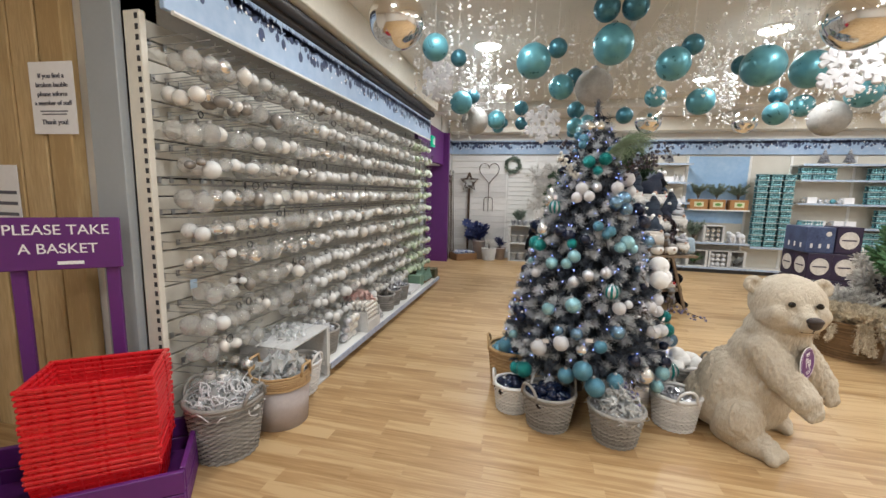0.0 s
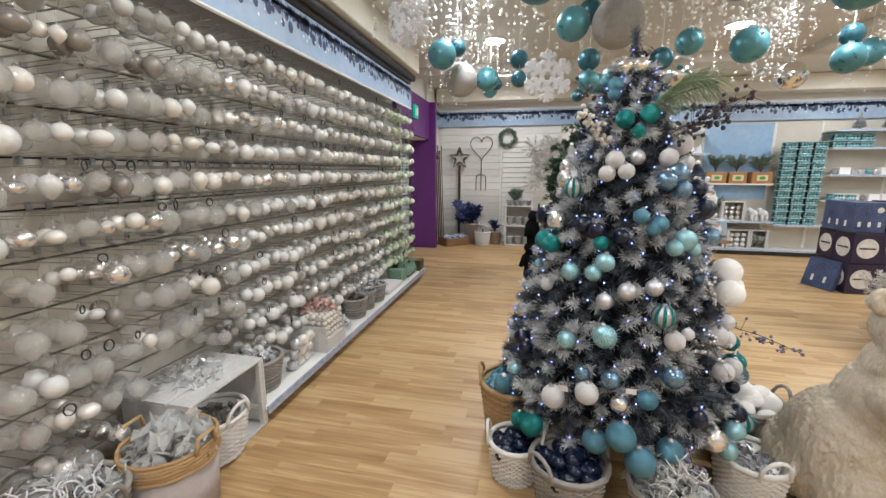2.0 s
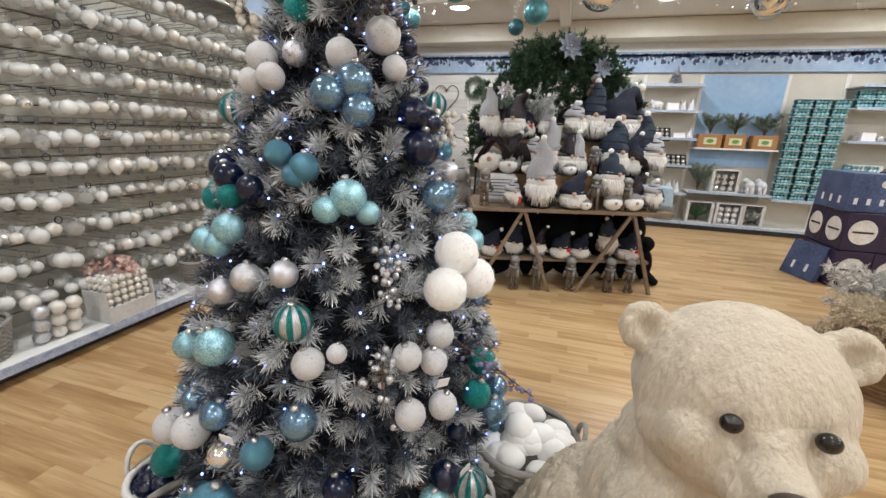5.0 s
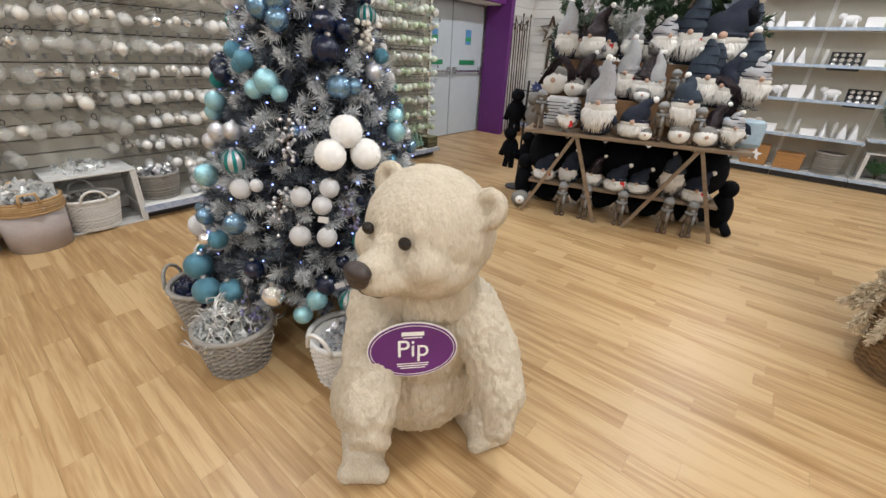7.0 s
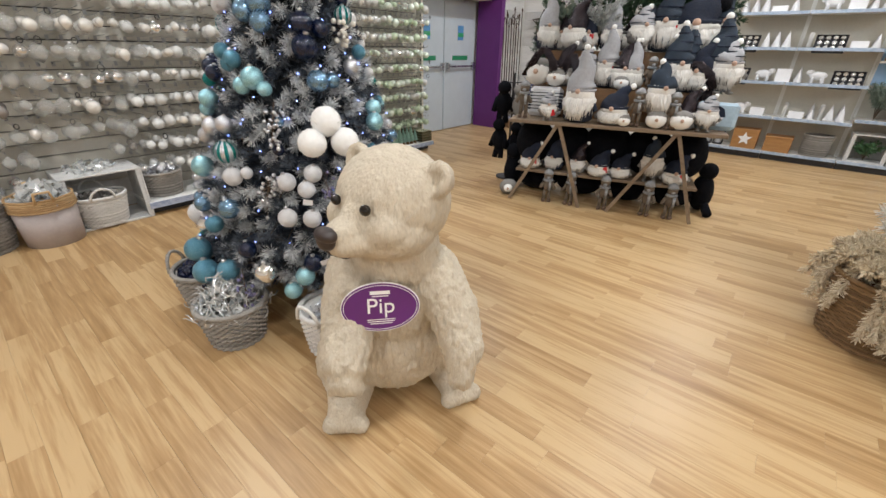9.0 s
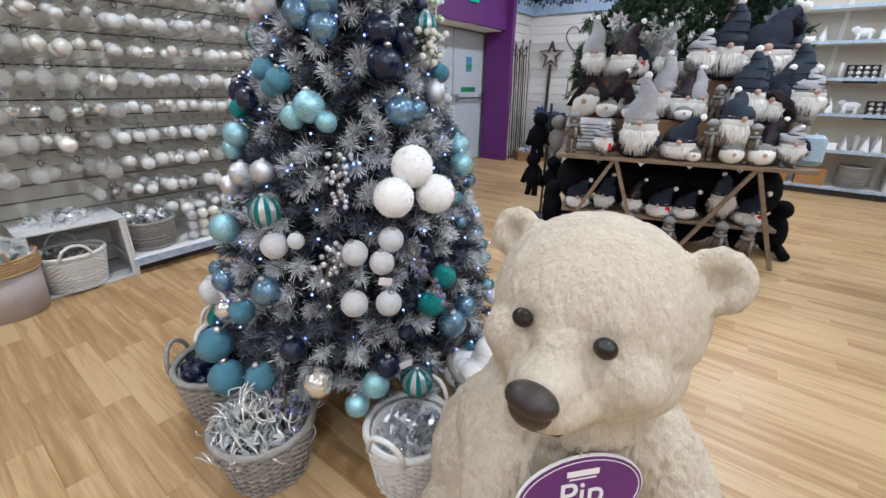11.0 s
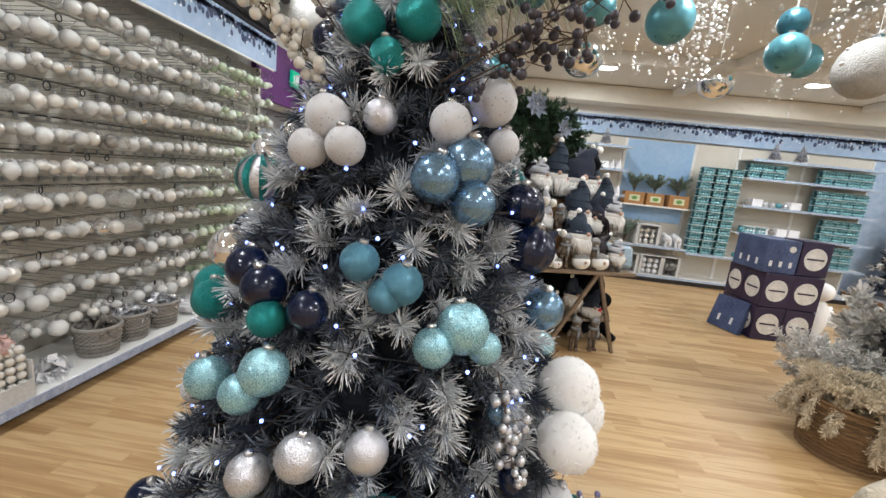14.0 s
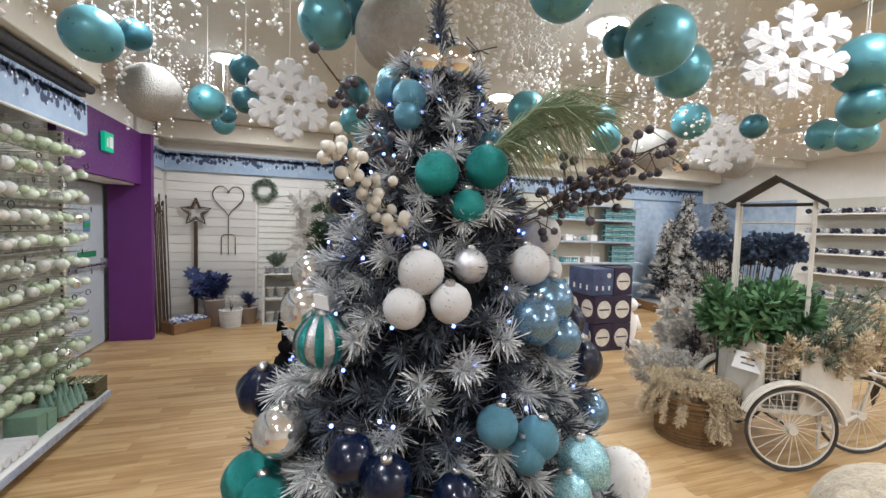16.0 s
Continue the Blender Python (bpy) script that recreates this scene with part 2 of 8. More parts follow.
B_MINT = mat("mint_white_glass", (0.62, 0.70, 0.60), 0.25, col2=(0.78, 0.83, 0.75), scale=9, coat=0.4)
B_HANG = mat("aqua_satin_shell", (0.07, 0.235, 0.29), 0.36, metal=0.45, col2=(0.12, 0.35, 0.41), scale=3, coat=0.15)
B_HANGD = mat("deep_aqua_shell", (0.045, 0.15, 0.195), 0.35, metal=0.5, var=0.2)
M_BEAD = mat("frosted_bead", (0.86, 0.86, 0.86), 0.45, var=0.05)
M_THREAD = mat("clear_thread", (0.5, 0.5, 0.5), 0.4, alpha=0.3)
M_WIRE = mat("hook_wire", (0.42, 0.42, 0.42), 0.35, metal=0.9)
M_TAG = mat("black_tag", (0.012, 0.012, 0.014), 0.5)
M_GREENBOX = mat("sage_box", (0.16, 0.27, 0.20), 0.6, var=0.2)


def multi(name, pieces):
    """One mesh of several shapes, each with a material of its own."""
    v, f, mi, sm = [], [], [], []
    mats = []
    for geo, ma, smooth in pieces:
        if ma not in mats:
            mats.append(ma)
        n = len(v)
        v.extend(geo.v)
        f.extend([tuple(i + n for i in q) for q in geo.f])
        mi.extend([mats.index(ma)] * len(geo.f))
        sm.extend([smooth] * len(geo.f))
    me = bpy.data.meshes.new(name)
    me.from_pydata(v, [], f)
    for ma in mats:
        me.materials.append(ma)
    me.polygons.foreach_set("material_index", mi)
    me.polygons.foreach_set("use_smooth", sm)
    me.update()
    return me


def lettering(name, body, size, material, m, parent=None, label=""):
    cu = bpy.data.curves.new(name, "FONT")
    cu.body, cu.size, cu.align_x, cu.align_y, cu.extrude = body, size, "CENTER", "CENTER", 0.0015
    cu.materials.append(material)
    ob = new(name, cu)
    ob.parent = parent
    ob.matrix_basis = m
    return tagged(ob, label=label)


# ---- structure ----
WX, BY, EX, SY, FW = -1.95, 9.55, 9.2, -3.2, -3.6
FACE = pose(0, 0, 0, 90, 0, 0)      # a flat thing drawn in xy, stood up to face south
FACE_E = pose(0, 0, 0, 90, 0, 90)   # stood up to face east

floor = solid("floor", Geo().box(((FW + EX) / 2, (SY + BY) / 2, -0.06), (EX - FW + 0.4, BY - SY + 0.4, 0.1)), M_FLOORBASE, "light oak vinyl plank floor with satin sheen", "floor", kind="structure")
solid("wall_north", Geo().box(((WX + EX) / 2 - 0.2, BY + 0.1, 1.7), (EX - WX + 1.0, 0.2, 3.4)), M_WHITEWALL, "white painted back wall", "wall", kind="structure")
solid("wall_west", Geo().box((WX - 0.1, (1.78 + 6.75) / 2, 1.7), (0.2, 6.75 - 1.78, 3.4)).box((WX - 0.15, 7.62, 2.72), (0.3, 1.74, 1.36)).box((WX - 0.1, 9.07, 1.7), (0.2, 0.96, 3.4)), M_WHITEWALL, "white side wall with a recessed fire door opening", "wall", kind="structure")
solid("wall_recess", Geo().box((-2.42, 7.6, 1.1), (0.1, 2.4, 2.2)).box((-2.26, 6.7, 1.1), (0.22, 0.1, 2.2)), M_WHITEWALL, "white wall round the fire door", "wall", kind="structure")
solid("wall_entrance", Geo().box(((FW + WX) / 2 - 0.1, 1.88, 1.7), (WX - FW + 0.2, 0.2, 3.4)), M_WHITEWALL, "white wall stub beside the entrance", "wall", kind="structure")
solid("wall_entrance_side", Geo().box((FW - 0.1, (SY + 1.8) / 2, 1.7), (0.2, 1.8 - SY, 3.4)), M_WHITEWALL, "plain white wall", "wall", kind="structure")
solid("wall_east", Geo().box((EX + 0.1, (SY + BY) / 2, 1.7), (0.2, BY - SY + 0.4, 3.4)), M_WHITEWALL, "white side wall", "wall", kind="structure")
solid("wall_south", Geo().box(((FW + EX) / 2, SY - 0.1, 1.7), (EX - FW, 0.2, 3.4)), M_WHITEWALL, "white front wall", "wall", kind="structure")
solid("ceiling", Geo().box(((FW + EX) / 2, (SY + BY) / 2, CEIL + 0.1), (EX - FW + 0.4, BY - SY + 0.4, 0.2)), M_CEIL, "off-white plaster ceiling", "ceiling", kind="structure")
for bx in (0.95, 3.55, 6.3):
    solid("ceiling_beam", Geo().box((bx, 3.0, CEIL - 0.05), (0.16, 12.2, 0.1), bev=0.01), M_CEIL, "cream painted ceiling beam", "beam", kind="structure")
solid("ceiling_beam", Geo().box((3.6, 7.6, CEIL - 0.07), (11.0, 0.2, 0.14), bev=0.01), M_CEIL, "cream painted cross beam", "beam", kind="structure")
solid("bulkhead", Geo().box((WX + 0.21, 4.2, 2.93), (0.4, 4.9, 0.3), bev=0.008), M_CREAM, "cream boxed bulkhead above the bauble wall", "bulkhead", kind="structure")
solid("bulkhead", Geo().box((3.6, BY - 0.2, 2.94), (11.0, 0.38, 0.26), bev=0.008), M_CREAM, "cream boxed bulkhead above the back wall", "bulkhead", kind="structure")
solid("trim", Geo().tube([(WX + 0.3, 1.8, 2.735), (WX + 0.3, 6.7, 2.735)], 0.042, 10).box((WX + 0.14, 4.25, 2.715), (0.26, 4.9, 0.1)), M_DARK, "dark cable trunking above the bauble wall", "trunking", kind="structure", smooth=True)

# fire door, purple portal
portal = thing("door_1", "purple painted portal with a pale grey steel fire door", "door", kind="structure")
part("header", Geo().box((WX + 0.03, 7.62, 2.39), (0.06, 1.86, 0.66)), M_PURPLE, portal)
part("pier", Geo().box((-2.02, 8.6, 1.36), (0.48, 0.1, 2.72)), M_PURPLE, portal)
part("lintel", Geo().box((-2.16, 7.6, 2.09), (0.36, 1.8, 0.06)), M_PURPLE, portal)
for k, y0 in enumerate((6.84, 7.70)):
    leaf = part("door_leaf", Geo().box((-2.33, y0 + 0.425, 1.02), (0.05, 0.84, 2.02), bev=0.004), M_GREYDOOR, portal, "pale grey steel door leaf")
    part("push_bar", Geo().tube([(-2.25, y0 + 0.06, 1.04), (-2.25, y0 + 0.79, 1.04)], 0.016, 8).box((-2.275, y0 + 0.07, 1.04), (0.06, 0.05, 0.12)).box((-2.275, y0 + 0.78, 1.04), (0.06, 0.05, 0.12)), M_STEEL, leaf, "steel push bar")
    part("notice", Geo().box((-2.302, y0 + 0.43, 1.55), (0.006, 0.15, 0.22)), mat("blue_notice", (0.10, 0.28, 0.55), 0.5), leaf, "blue and white notice")
    part("notice_strip", Geo().box((-2.300, y0 + 0.43, 1.52), (0.008, 0.15, 0.06)), mat("notice_green", (0.03, 0.32, 0.14), 0.5), leaf, "green strip")
    part("bar_label", Geo().box((-2.300, y0 + 0.43, 1.17), (0.006, 0.42, 0.07)), mat("door_label_green", (0.02, 0.22, 0.10), 0.5), leaf, "green push bar label")
es = thing("exit_sign", "green and white running man exit sign", "sign", pose(WX + 0.09, 7.55, 2.42))
part("panel", Geo().box((0, 0, 0), (0.04, 0.2, 0.2), bev=0.005), mat("exit_green", (0.0, 0.30, 0.16), 0.4, emit=(0.0, 0.5, 0.3, 0.5)), es)
part("pictogram", Geo().box((0.023, 0.03, 0.0), (0.004, 0.08, 0.12)).box((0.023, -0.05, -0.01), (0.004, 0.03, 0.09)), M_SIGNW, es, "white pictogram")


# printed frieze with hanging silhouettes
def frieze(name, length, m, label):
    fr = thing(name, label, "frieze", m, kind="structure")
    part("board", Geo().box((length / 2, 0, 0.15), (length, 0.03, 0.3), bev=0.003), M_BLUEBAND, fr)
    rnd = random.Random(len(name) + int(length * 10))
    g, w = Geo(), Geo()
    x = 0.03
    while x < length - 0.03:
        s = rnd.uniform(0.03, 0.062)
        y = -0.0165
        drop = rnd.uniform(0.06, 0.17)
        cz = 0.3 - drop
        g.add([(x - 0.002, y, 0.298), (x + 0.002, y, 0.298), (x + 0.002, y, cz), (x - 0.002, y, cz)], [(0, 3, 2, 1)])
        n = 8
        g.add([(x + s * 0.55 * math.cos(2 * math.pi * k / n), y - 0.001, cz + s * 0.75 * math.sin(2 * math.pi * k / n)) for k in range(n)], [tuple(range(n))])
        for k in range(9):
            a = rnd.uniform(0, 6.28)
            q = Vector((x + rnd.uniform(-0.05, 0.05), y - 0.0012, 0.285 - rnd.uniform(0, 0.07)))
            q.x = min(max(q.x, 0.05), length - 0.05)
            q.z = min(q.z, 0.25)
            d = Vector((math.cos(a), 0, math.sin(a))) * rnd.uniform(0.02, 0.045)
            e = Vector((-d.z, 0, d.x)) * 0.35
            g.add([q - d, q + e, q + d, q - e], [(0, 3, 2, 1)])
        if rnd.random() < 0.5:
            a = Vector((x + 0.02, y - 0.0016, 0.3 - rnd.uniform(0.06, 0.2)))
            w.add([a + Vector((-0.012, 0, 0)), a + Vector((0, 0, -0.012)), a + Vector((0.012, 0, 0)), a + Vector((0, 0, 0.012))], [(0, 1, 2, 3)])
        x += rnd.uniform(0.035, 0.07)
    part("garland_print", g, M_NAVY, fr, "printed navy bauble garland", kind="stuff")
    part("snow_print", w, M_SIGNW, fr, "printed snow specks", kind="stuff")
    return fr


frieze("frieze", 4.95, pose(WX + 0.25, 1.78, 2.34, 0, 0, 90), "pale blue printed frieze with navy bauble garland")
frieze("frieze", 10.9, pose(WX + 0.02, BY - 0.05, 2.37), "pale blue printed frieze along the back wall")
frieze("frieze", 0.85, pose(WX + 0.035, 8.68, 2.37, 0, 0, 90), "pale blue printed frieze on the short side wall")

# downlights
for lx, ly in LAMPS:
    dl = thing("downlight", "round white recessed ceiling downlight, lit", "ceiling light", pose(lx, ly, CEIL - 0.02), group="ceiling downlights")
    part("trim_ring", Geo().lathe([(0.135, 0.0), (0.16, 0.0), (0.16, 0.018), (0.135, 0.018), (0.135, 0.0)], 24, caps=False), M_METALW, dl)
    part("lens", Geo().lathe([(0.133, 0.004), (0.133, 0.016)], 24), M_LAMP, dl)

# ---- entrance corner ----
for k, (x0, w) in enumerate(((-2.82, 0.2), (-2.62, 0.19), (-2.43, 0.17), (-3.05, 0.22), (-3.3, 0.24))):
    solid("timber_board", Geo().box((0, 0, 1.5), (w - 0.008, 0.07, 3.0), bev=0.006), M_WOOD, "rough sawn knotty pine board fixed upright to the wall", "board", pose(x0 + 0.1, 1.742, 0), group="entrance timber boards", kind="structure")
solid("metal_post", Geo().box((0, 0, 1.35), (0.2, 0.05, 2.7), bev=0.004), mat("grey_metal", (0.34, 0.37, 0.39), 0.45, var=0.06), "grey painted metal end panel of the display wall", "panel", pose(-2.04, 1.75, 0))

poster = thing("notice_poster", "white laminated notice about broken baubles, pinned to boards", "notice", pose(-2.335, 1.70, 1.92, 90, 0, 4))
part("sheet", Geo().box((0, 0, 0), (0.27, 0.36, 0.003)), M_PAPER, poster)
for k, (txt, sz) in enumerate((("If you find a", 0.034), ("broken bauble", 0.034), ("please inform", 0.034), ("a member of staff", 0.032))):
    lettering("line_of_text", txt, sz, M_INK, pose(0, 0.11 - 0.045 * k, 0.003), poster)
lettering("line_of_text", "Thank you!", 0.036, M_INK, pose(0, -0.12, 0.003), poster)
part("text_bar", Geo().box((0, -0.065, 0.002), (0.17, 0.006, 0.002)).box((0, -0.08, 0.002), (0.15, 0.006, 0.002)), M_INK, poster)
poster2 = thing("notice_poster", "second white notice, half seen at the boards", "notice", pose(-2.80, 1.70, 1.40, 90, 0, 0))
part("sheet", Geo().box((0, 0, 0), (0.3, 0.36, 0.003)), M_PAPER, poster2)
part("text_bar", Geo().box((0.05, 0.03, 0.003), (0.16, 0.018, 0.002)).box((0.05, -0.03, 0.003), (0.16, 0.018, 0.002)).box((0.05, -0.09, 0.003), (0.16, 0.018, 0.002)), M_INK, poster2)

TRAY = pose(-1.86, 1.36, 0, 0, 0, 37)
tray = thing("basket_stand", "purple painted wooden basket stand with white lettered sign", "stand", TRAY)
for k, z in enumerate((0.055, 0.165)):
    part("board", Geo().box((0, -0.26, z), (0.86, 0.025, 0.105), bev=0.004), M_PURPLE, tray)
    part("board", Geo().box((0, 0.24, z), (0.86, 0.025, 0.105), bev=0.004), M_PURPLE, tray)
    part("board", Geo().box((-0.42, 0, z), (0.025, 0.47, 0.105), bev=0.004), M_PURPLE, tray)
    part("board", Geo().box((0.42, 0, z), (0.025, 0.47, 0.105), bev=0.004), M_PURPLE, tray)
part("base", Geo().box((0, 0, 0.02), (0.82, 0.46, 0.03)), M_PURPLE, tray)
for sx in (-0.27, 0.09):
    part("upright", Geo().box((sx, 0.275, 0.56), (0.055, 0.03, 1.12), bev=0.004), M_PURPLE, tray)
sg = part("sign_board", Geo().box((-0.10, 0.245, 1.20), (0.48, 0.022, 0.25), bev=0.004), M_PURPLE, tray)
lettering("sign_text", "PLEASE TAKE", 0.068, M_SIGNW, pose(-0.10, 0.2325, 1.265, 90, 0, 0), sg, "bold white capital letters")
lettering("sign_text", "A BASKET", 0.068, M_SIGNW, pose(-0.10, 0.2325, 1.175, 90, 0, 0), sg, "bold white capital letters")
part("logo_bar", Geo().box((-0.06, 0.2325, 1.108), (0.10, 0.002, 0.016)), M_SIGNW, sg, "small white maker's mark")


def shop_basket():
    b = thing("shopping_basket", "red plastic shopping basket in a nested stack", "basket", group="stack of shopping baskets")
    g = Geo()
    w0, d0, w1, d1, h = 0.198, 0.132, 0.222, 0.155, 0.2
    for s in (-1, 1):
        for k in range(9):
            u = -1 + 2 * k / 8
            g.tube([(u * w0, s * d0, 0.0), (u * w1, s * d1, h)], 0.007, 4)
        for k in range(1, 6):
            u = -1 + 2 * k / 6
            g.tube([(s * w0, u * d0, 0.0), (s * w1, u * d1, h)], 0.007, 4)
    for z in (0.0, 0.07, 0.135):
        q = z / h
        w, d = w0 + (w1 - w0) * q, d0 + (d1 - d0) * q
        g.tube([(-w, -d, z), (w, -d, z), (w, d, z), (-w, d, z), (-w, -d, z)], 0.007, 4)
    g.box((0, 0, 0.003), (w0 * 2, d0 * 2, 0.006))
    for sx, sy, lx, ly in ((0, -1, w1, 0), (0, 1, w1, 0), (-1, 0, 0, d1), (1, 0, 0, d1)):
        p = (w0 + w1) / 2 + 0.0
        g.add([(-w0 if not sx else sx * w0, -d0 if not sy else sy * d0, 0), (w0 if not sx else sx * w0, d0 if not sy else sy * d0, 0), (w1 if not sx else sx * w1, d1 if not sy else sy * d1, h), (-w1 if not sx else sx * w1, -d1 if not sy else sy * d1, h)], [(0, 1, 2, 3)])
    part("shell", g, M_RED, b)
    part("rim", Geo().box((0, -d1, h), (2 * w1 + 0.03, 0.020, 0.017), bev=0.004).box((0, d1, h), (2 * w1 + 0.03, 0.020, 0.017), bev=0.004).box((-w1, 0, h), (0.020, 2 * d1, 0.017), bev=0.004).box((w1, 0, h), (0.020, 2 * d1, 0.017), bev=0.004), M_RED, b)
    part("handle", Geo().tube([(-0.2, -d1 + 0.02, h - 0.01), (-0.15, -d1 + 0.035, h - 0.012), (0.15, -d1 + 0.035, h - 0.012), (0.2, -d1 + 0.02, h - 0.01)], 0.008, 6), M_RED, b, "folded red handle")
    return b


proto = shop_basket()
rb = random.Random(4)
proto.matrix_basis = TRAY @ pose(0.10, -0.04, 0.04)
for k in range(1, 18):
    copy_thing(proto, TRAY @ pose(0.10 + rb.uniform(-0.004, 0.004), -0.04 + rb.uniform(-0.004, 0.004), 0.04 + 0.0245 * k, 0, 0, rb.uniform(-1, 1)))
plush = multi("plush_elf", [(Geo().ball((0, 0, 0.42), (0.16, 0.13, 0.2), 16, 10).ball((0.02, -0.05, 0.80), (0.06, 0.06, 0.05), 12, 8), B_POM, True), (Geo().ball((0.07, -0.1, 0.44), (0.09, 0.09, 0.11), 14, 9).ball((0, 0, 0.68), (0.14, 0.12, 0.1), 14, 9).tube([(0, 0, 0), (0, 0, 0.3)], 0.13, 14), mat("red_plush", (0.35, 0.02, 0.02), 0.9, bump=0.4), True), (Geo().lathe([(0.1, 0.49), (0.125, 0.52), (0.1, 0.56)], 14, c=(0.05, -0.06, 0)), mat("green_plush", (0.08, 0.2, 0.03), 0.9), True)])
solid("plush_elf", plush, None, "red white and green plush elf beside the basket stand", "plush toy", pose(-1.95, 0.86, 0))

# ---- bauble wall ----
RY0, RY1, RXB = 1.80, 6.62, -1.90
rack = thing("display_wall", "cream slatted display wall with wire hooks and white plinth", "display rack", kind="structure")
NS = 22
for k in range(NS):
    z0 = 0.10 + k * 0.1022
    part("slat", Geo().box((WX + 0.022, (RY0 + RY1) / 2, z0 + 0.049), (0.036, RY1 - RY0, 0.094), bev=0.004), M_SLAT, rack)
# Dark sheet added behind the slats to paint the shade in their gaps.
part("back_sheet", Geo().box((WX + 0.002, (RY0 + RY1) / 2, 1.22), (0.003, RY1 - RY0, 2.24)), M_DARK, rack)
for yy in (RY0 - 0.02, RY1 + 0.02):
    g = Geo().box((RXB + 0.03, yy, 1.17), (0.10, 0.035, 2.34), bev=0.003)
    up = part("upright", g, M_CREAM, rack, "cream slotted upright")
    s = Geo()
    for k in range(46):
        s.box((RXB + 0.06, yy - 0.019, 0.06 + k * 0.05), (0.018, 0.003, 0.026))
    part("slot", s, M_DARK, up, kind="stuff")
part("plinth_deck", Geo().box(((RXB - 1.42) / 2 + 0.0, (2.84 + 6.42) / 2, 0.105), (0.48, 3.58, 0.03), bev=0.004), M_METALW, rack, "white metal base shelf")
part("kick_board", Geo().box((-1.52, (2.84 + 6.42) / 2, 0.045), (0.02, 3.56, 0.09)), M_DARK, rack)
strip = part("price_strip", Geo().box((-1.412, (2.84 + 6.42) / 2, 0.095), (0.008, 3.58, 0.05)), mat("strip_blue", (0.14, 0.20, 0.36), 0.35, col2=(0.55, 0.6, 0.7), scale=22), rack, "blue patterned price strip")
part("crossbar", Geo().tube([(-1.66, RY0, 2.325), (-1.66, RY1, 2.325)], 0.012, 6), M_METALW, rack)

UNIT = Geo().ball((0, 0, 0), 1.0, 16, 10).mesh("bauble", True)
CAP = Geo().lathe([(0.24, 0.93), (0.24, 1.16), (0.12, 1.18), (0.05, 1.22)], 8).mesh("cap", True)
CAP.materials.append(M_STEEL)
KIND = {}


def ball_mesh(ma, shape="round"):
    key = (ma.name, shape)
    if key not in KIND:
        if shape == "drop":
            g = Geo().lathe([(0.02, -1.25), (0.35, -1.0), (0.8, -0.45), (0.95, 0.1), (0.7, 0.65), (0.3, 0.95), (0.05, 1.0)], 14)
        elif shape == "flat":
            g = Geo().ball((0, 0, 0), (1.0, 1.0, 0.78), 14, 9)
        elif shape == "ribbed":
            g = Geo()
            n, kk = 36, 12
            prof = [(max(0.02, math.sin(math.pi * i / kk)), -math.cos(math.pi * i / kk)) for i in range(kk + 1)]
            vs = [(r * (1 + 0.06 * math.cos(9 * 2 * math.pi * j / n)) * math.cos(2 * math.pi * j / n), r * (1 + 0.06 * math.cos(9 * 2 * math.pi * j / n)) * math.sin(2 * math.pi * j / n), z) for r, z in prof for j in range(n)]
            g.add(vs, [(i * n + j, i * n + (j + 1) % n, (i + 1) * n + (j + 1) % n, (i + 1) * n + j) for i in range(kk) for j in range(n)])
        else:
            me = UNIT.copy()
            me.materials.append(ma)
            KIND[key] = me
            return me
        me = g.mesh("bauble", True)
        me.materials.append(ma)
        KIND[key] = me
    return KIND[key]


def bauble(ma, p, r, label, shape="round", group="", tilt=(0, 0), cap=True, name="bauble"):
    ob = new(name, ball_mesh(ma, shape))
    ob.matrix_basis = Matrix.Translation(p) @ pose(0, 0, 0, tilt[0], tilt[1], (p[0] * 977 + p[1] * 571) % 360) @ Matrix.Diagonal((r, r, r, 1))
    if cap:
        c = new("cap", CAP)
        c.parent = ob
    return tagged(ob, label, "bauble", group)


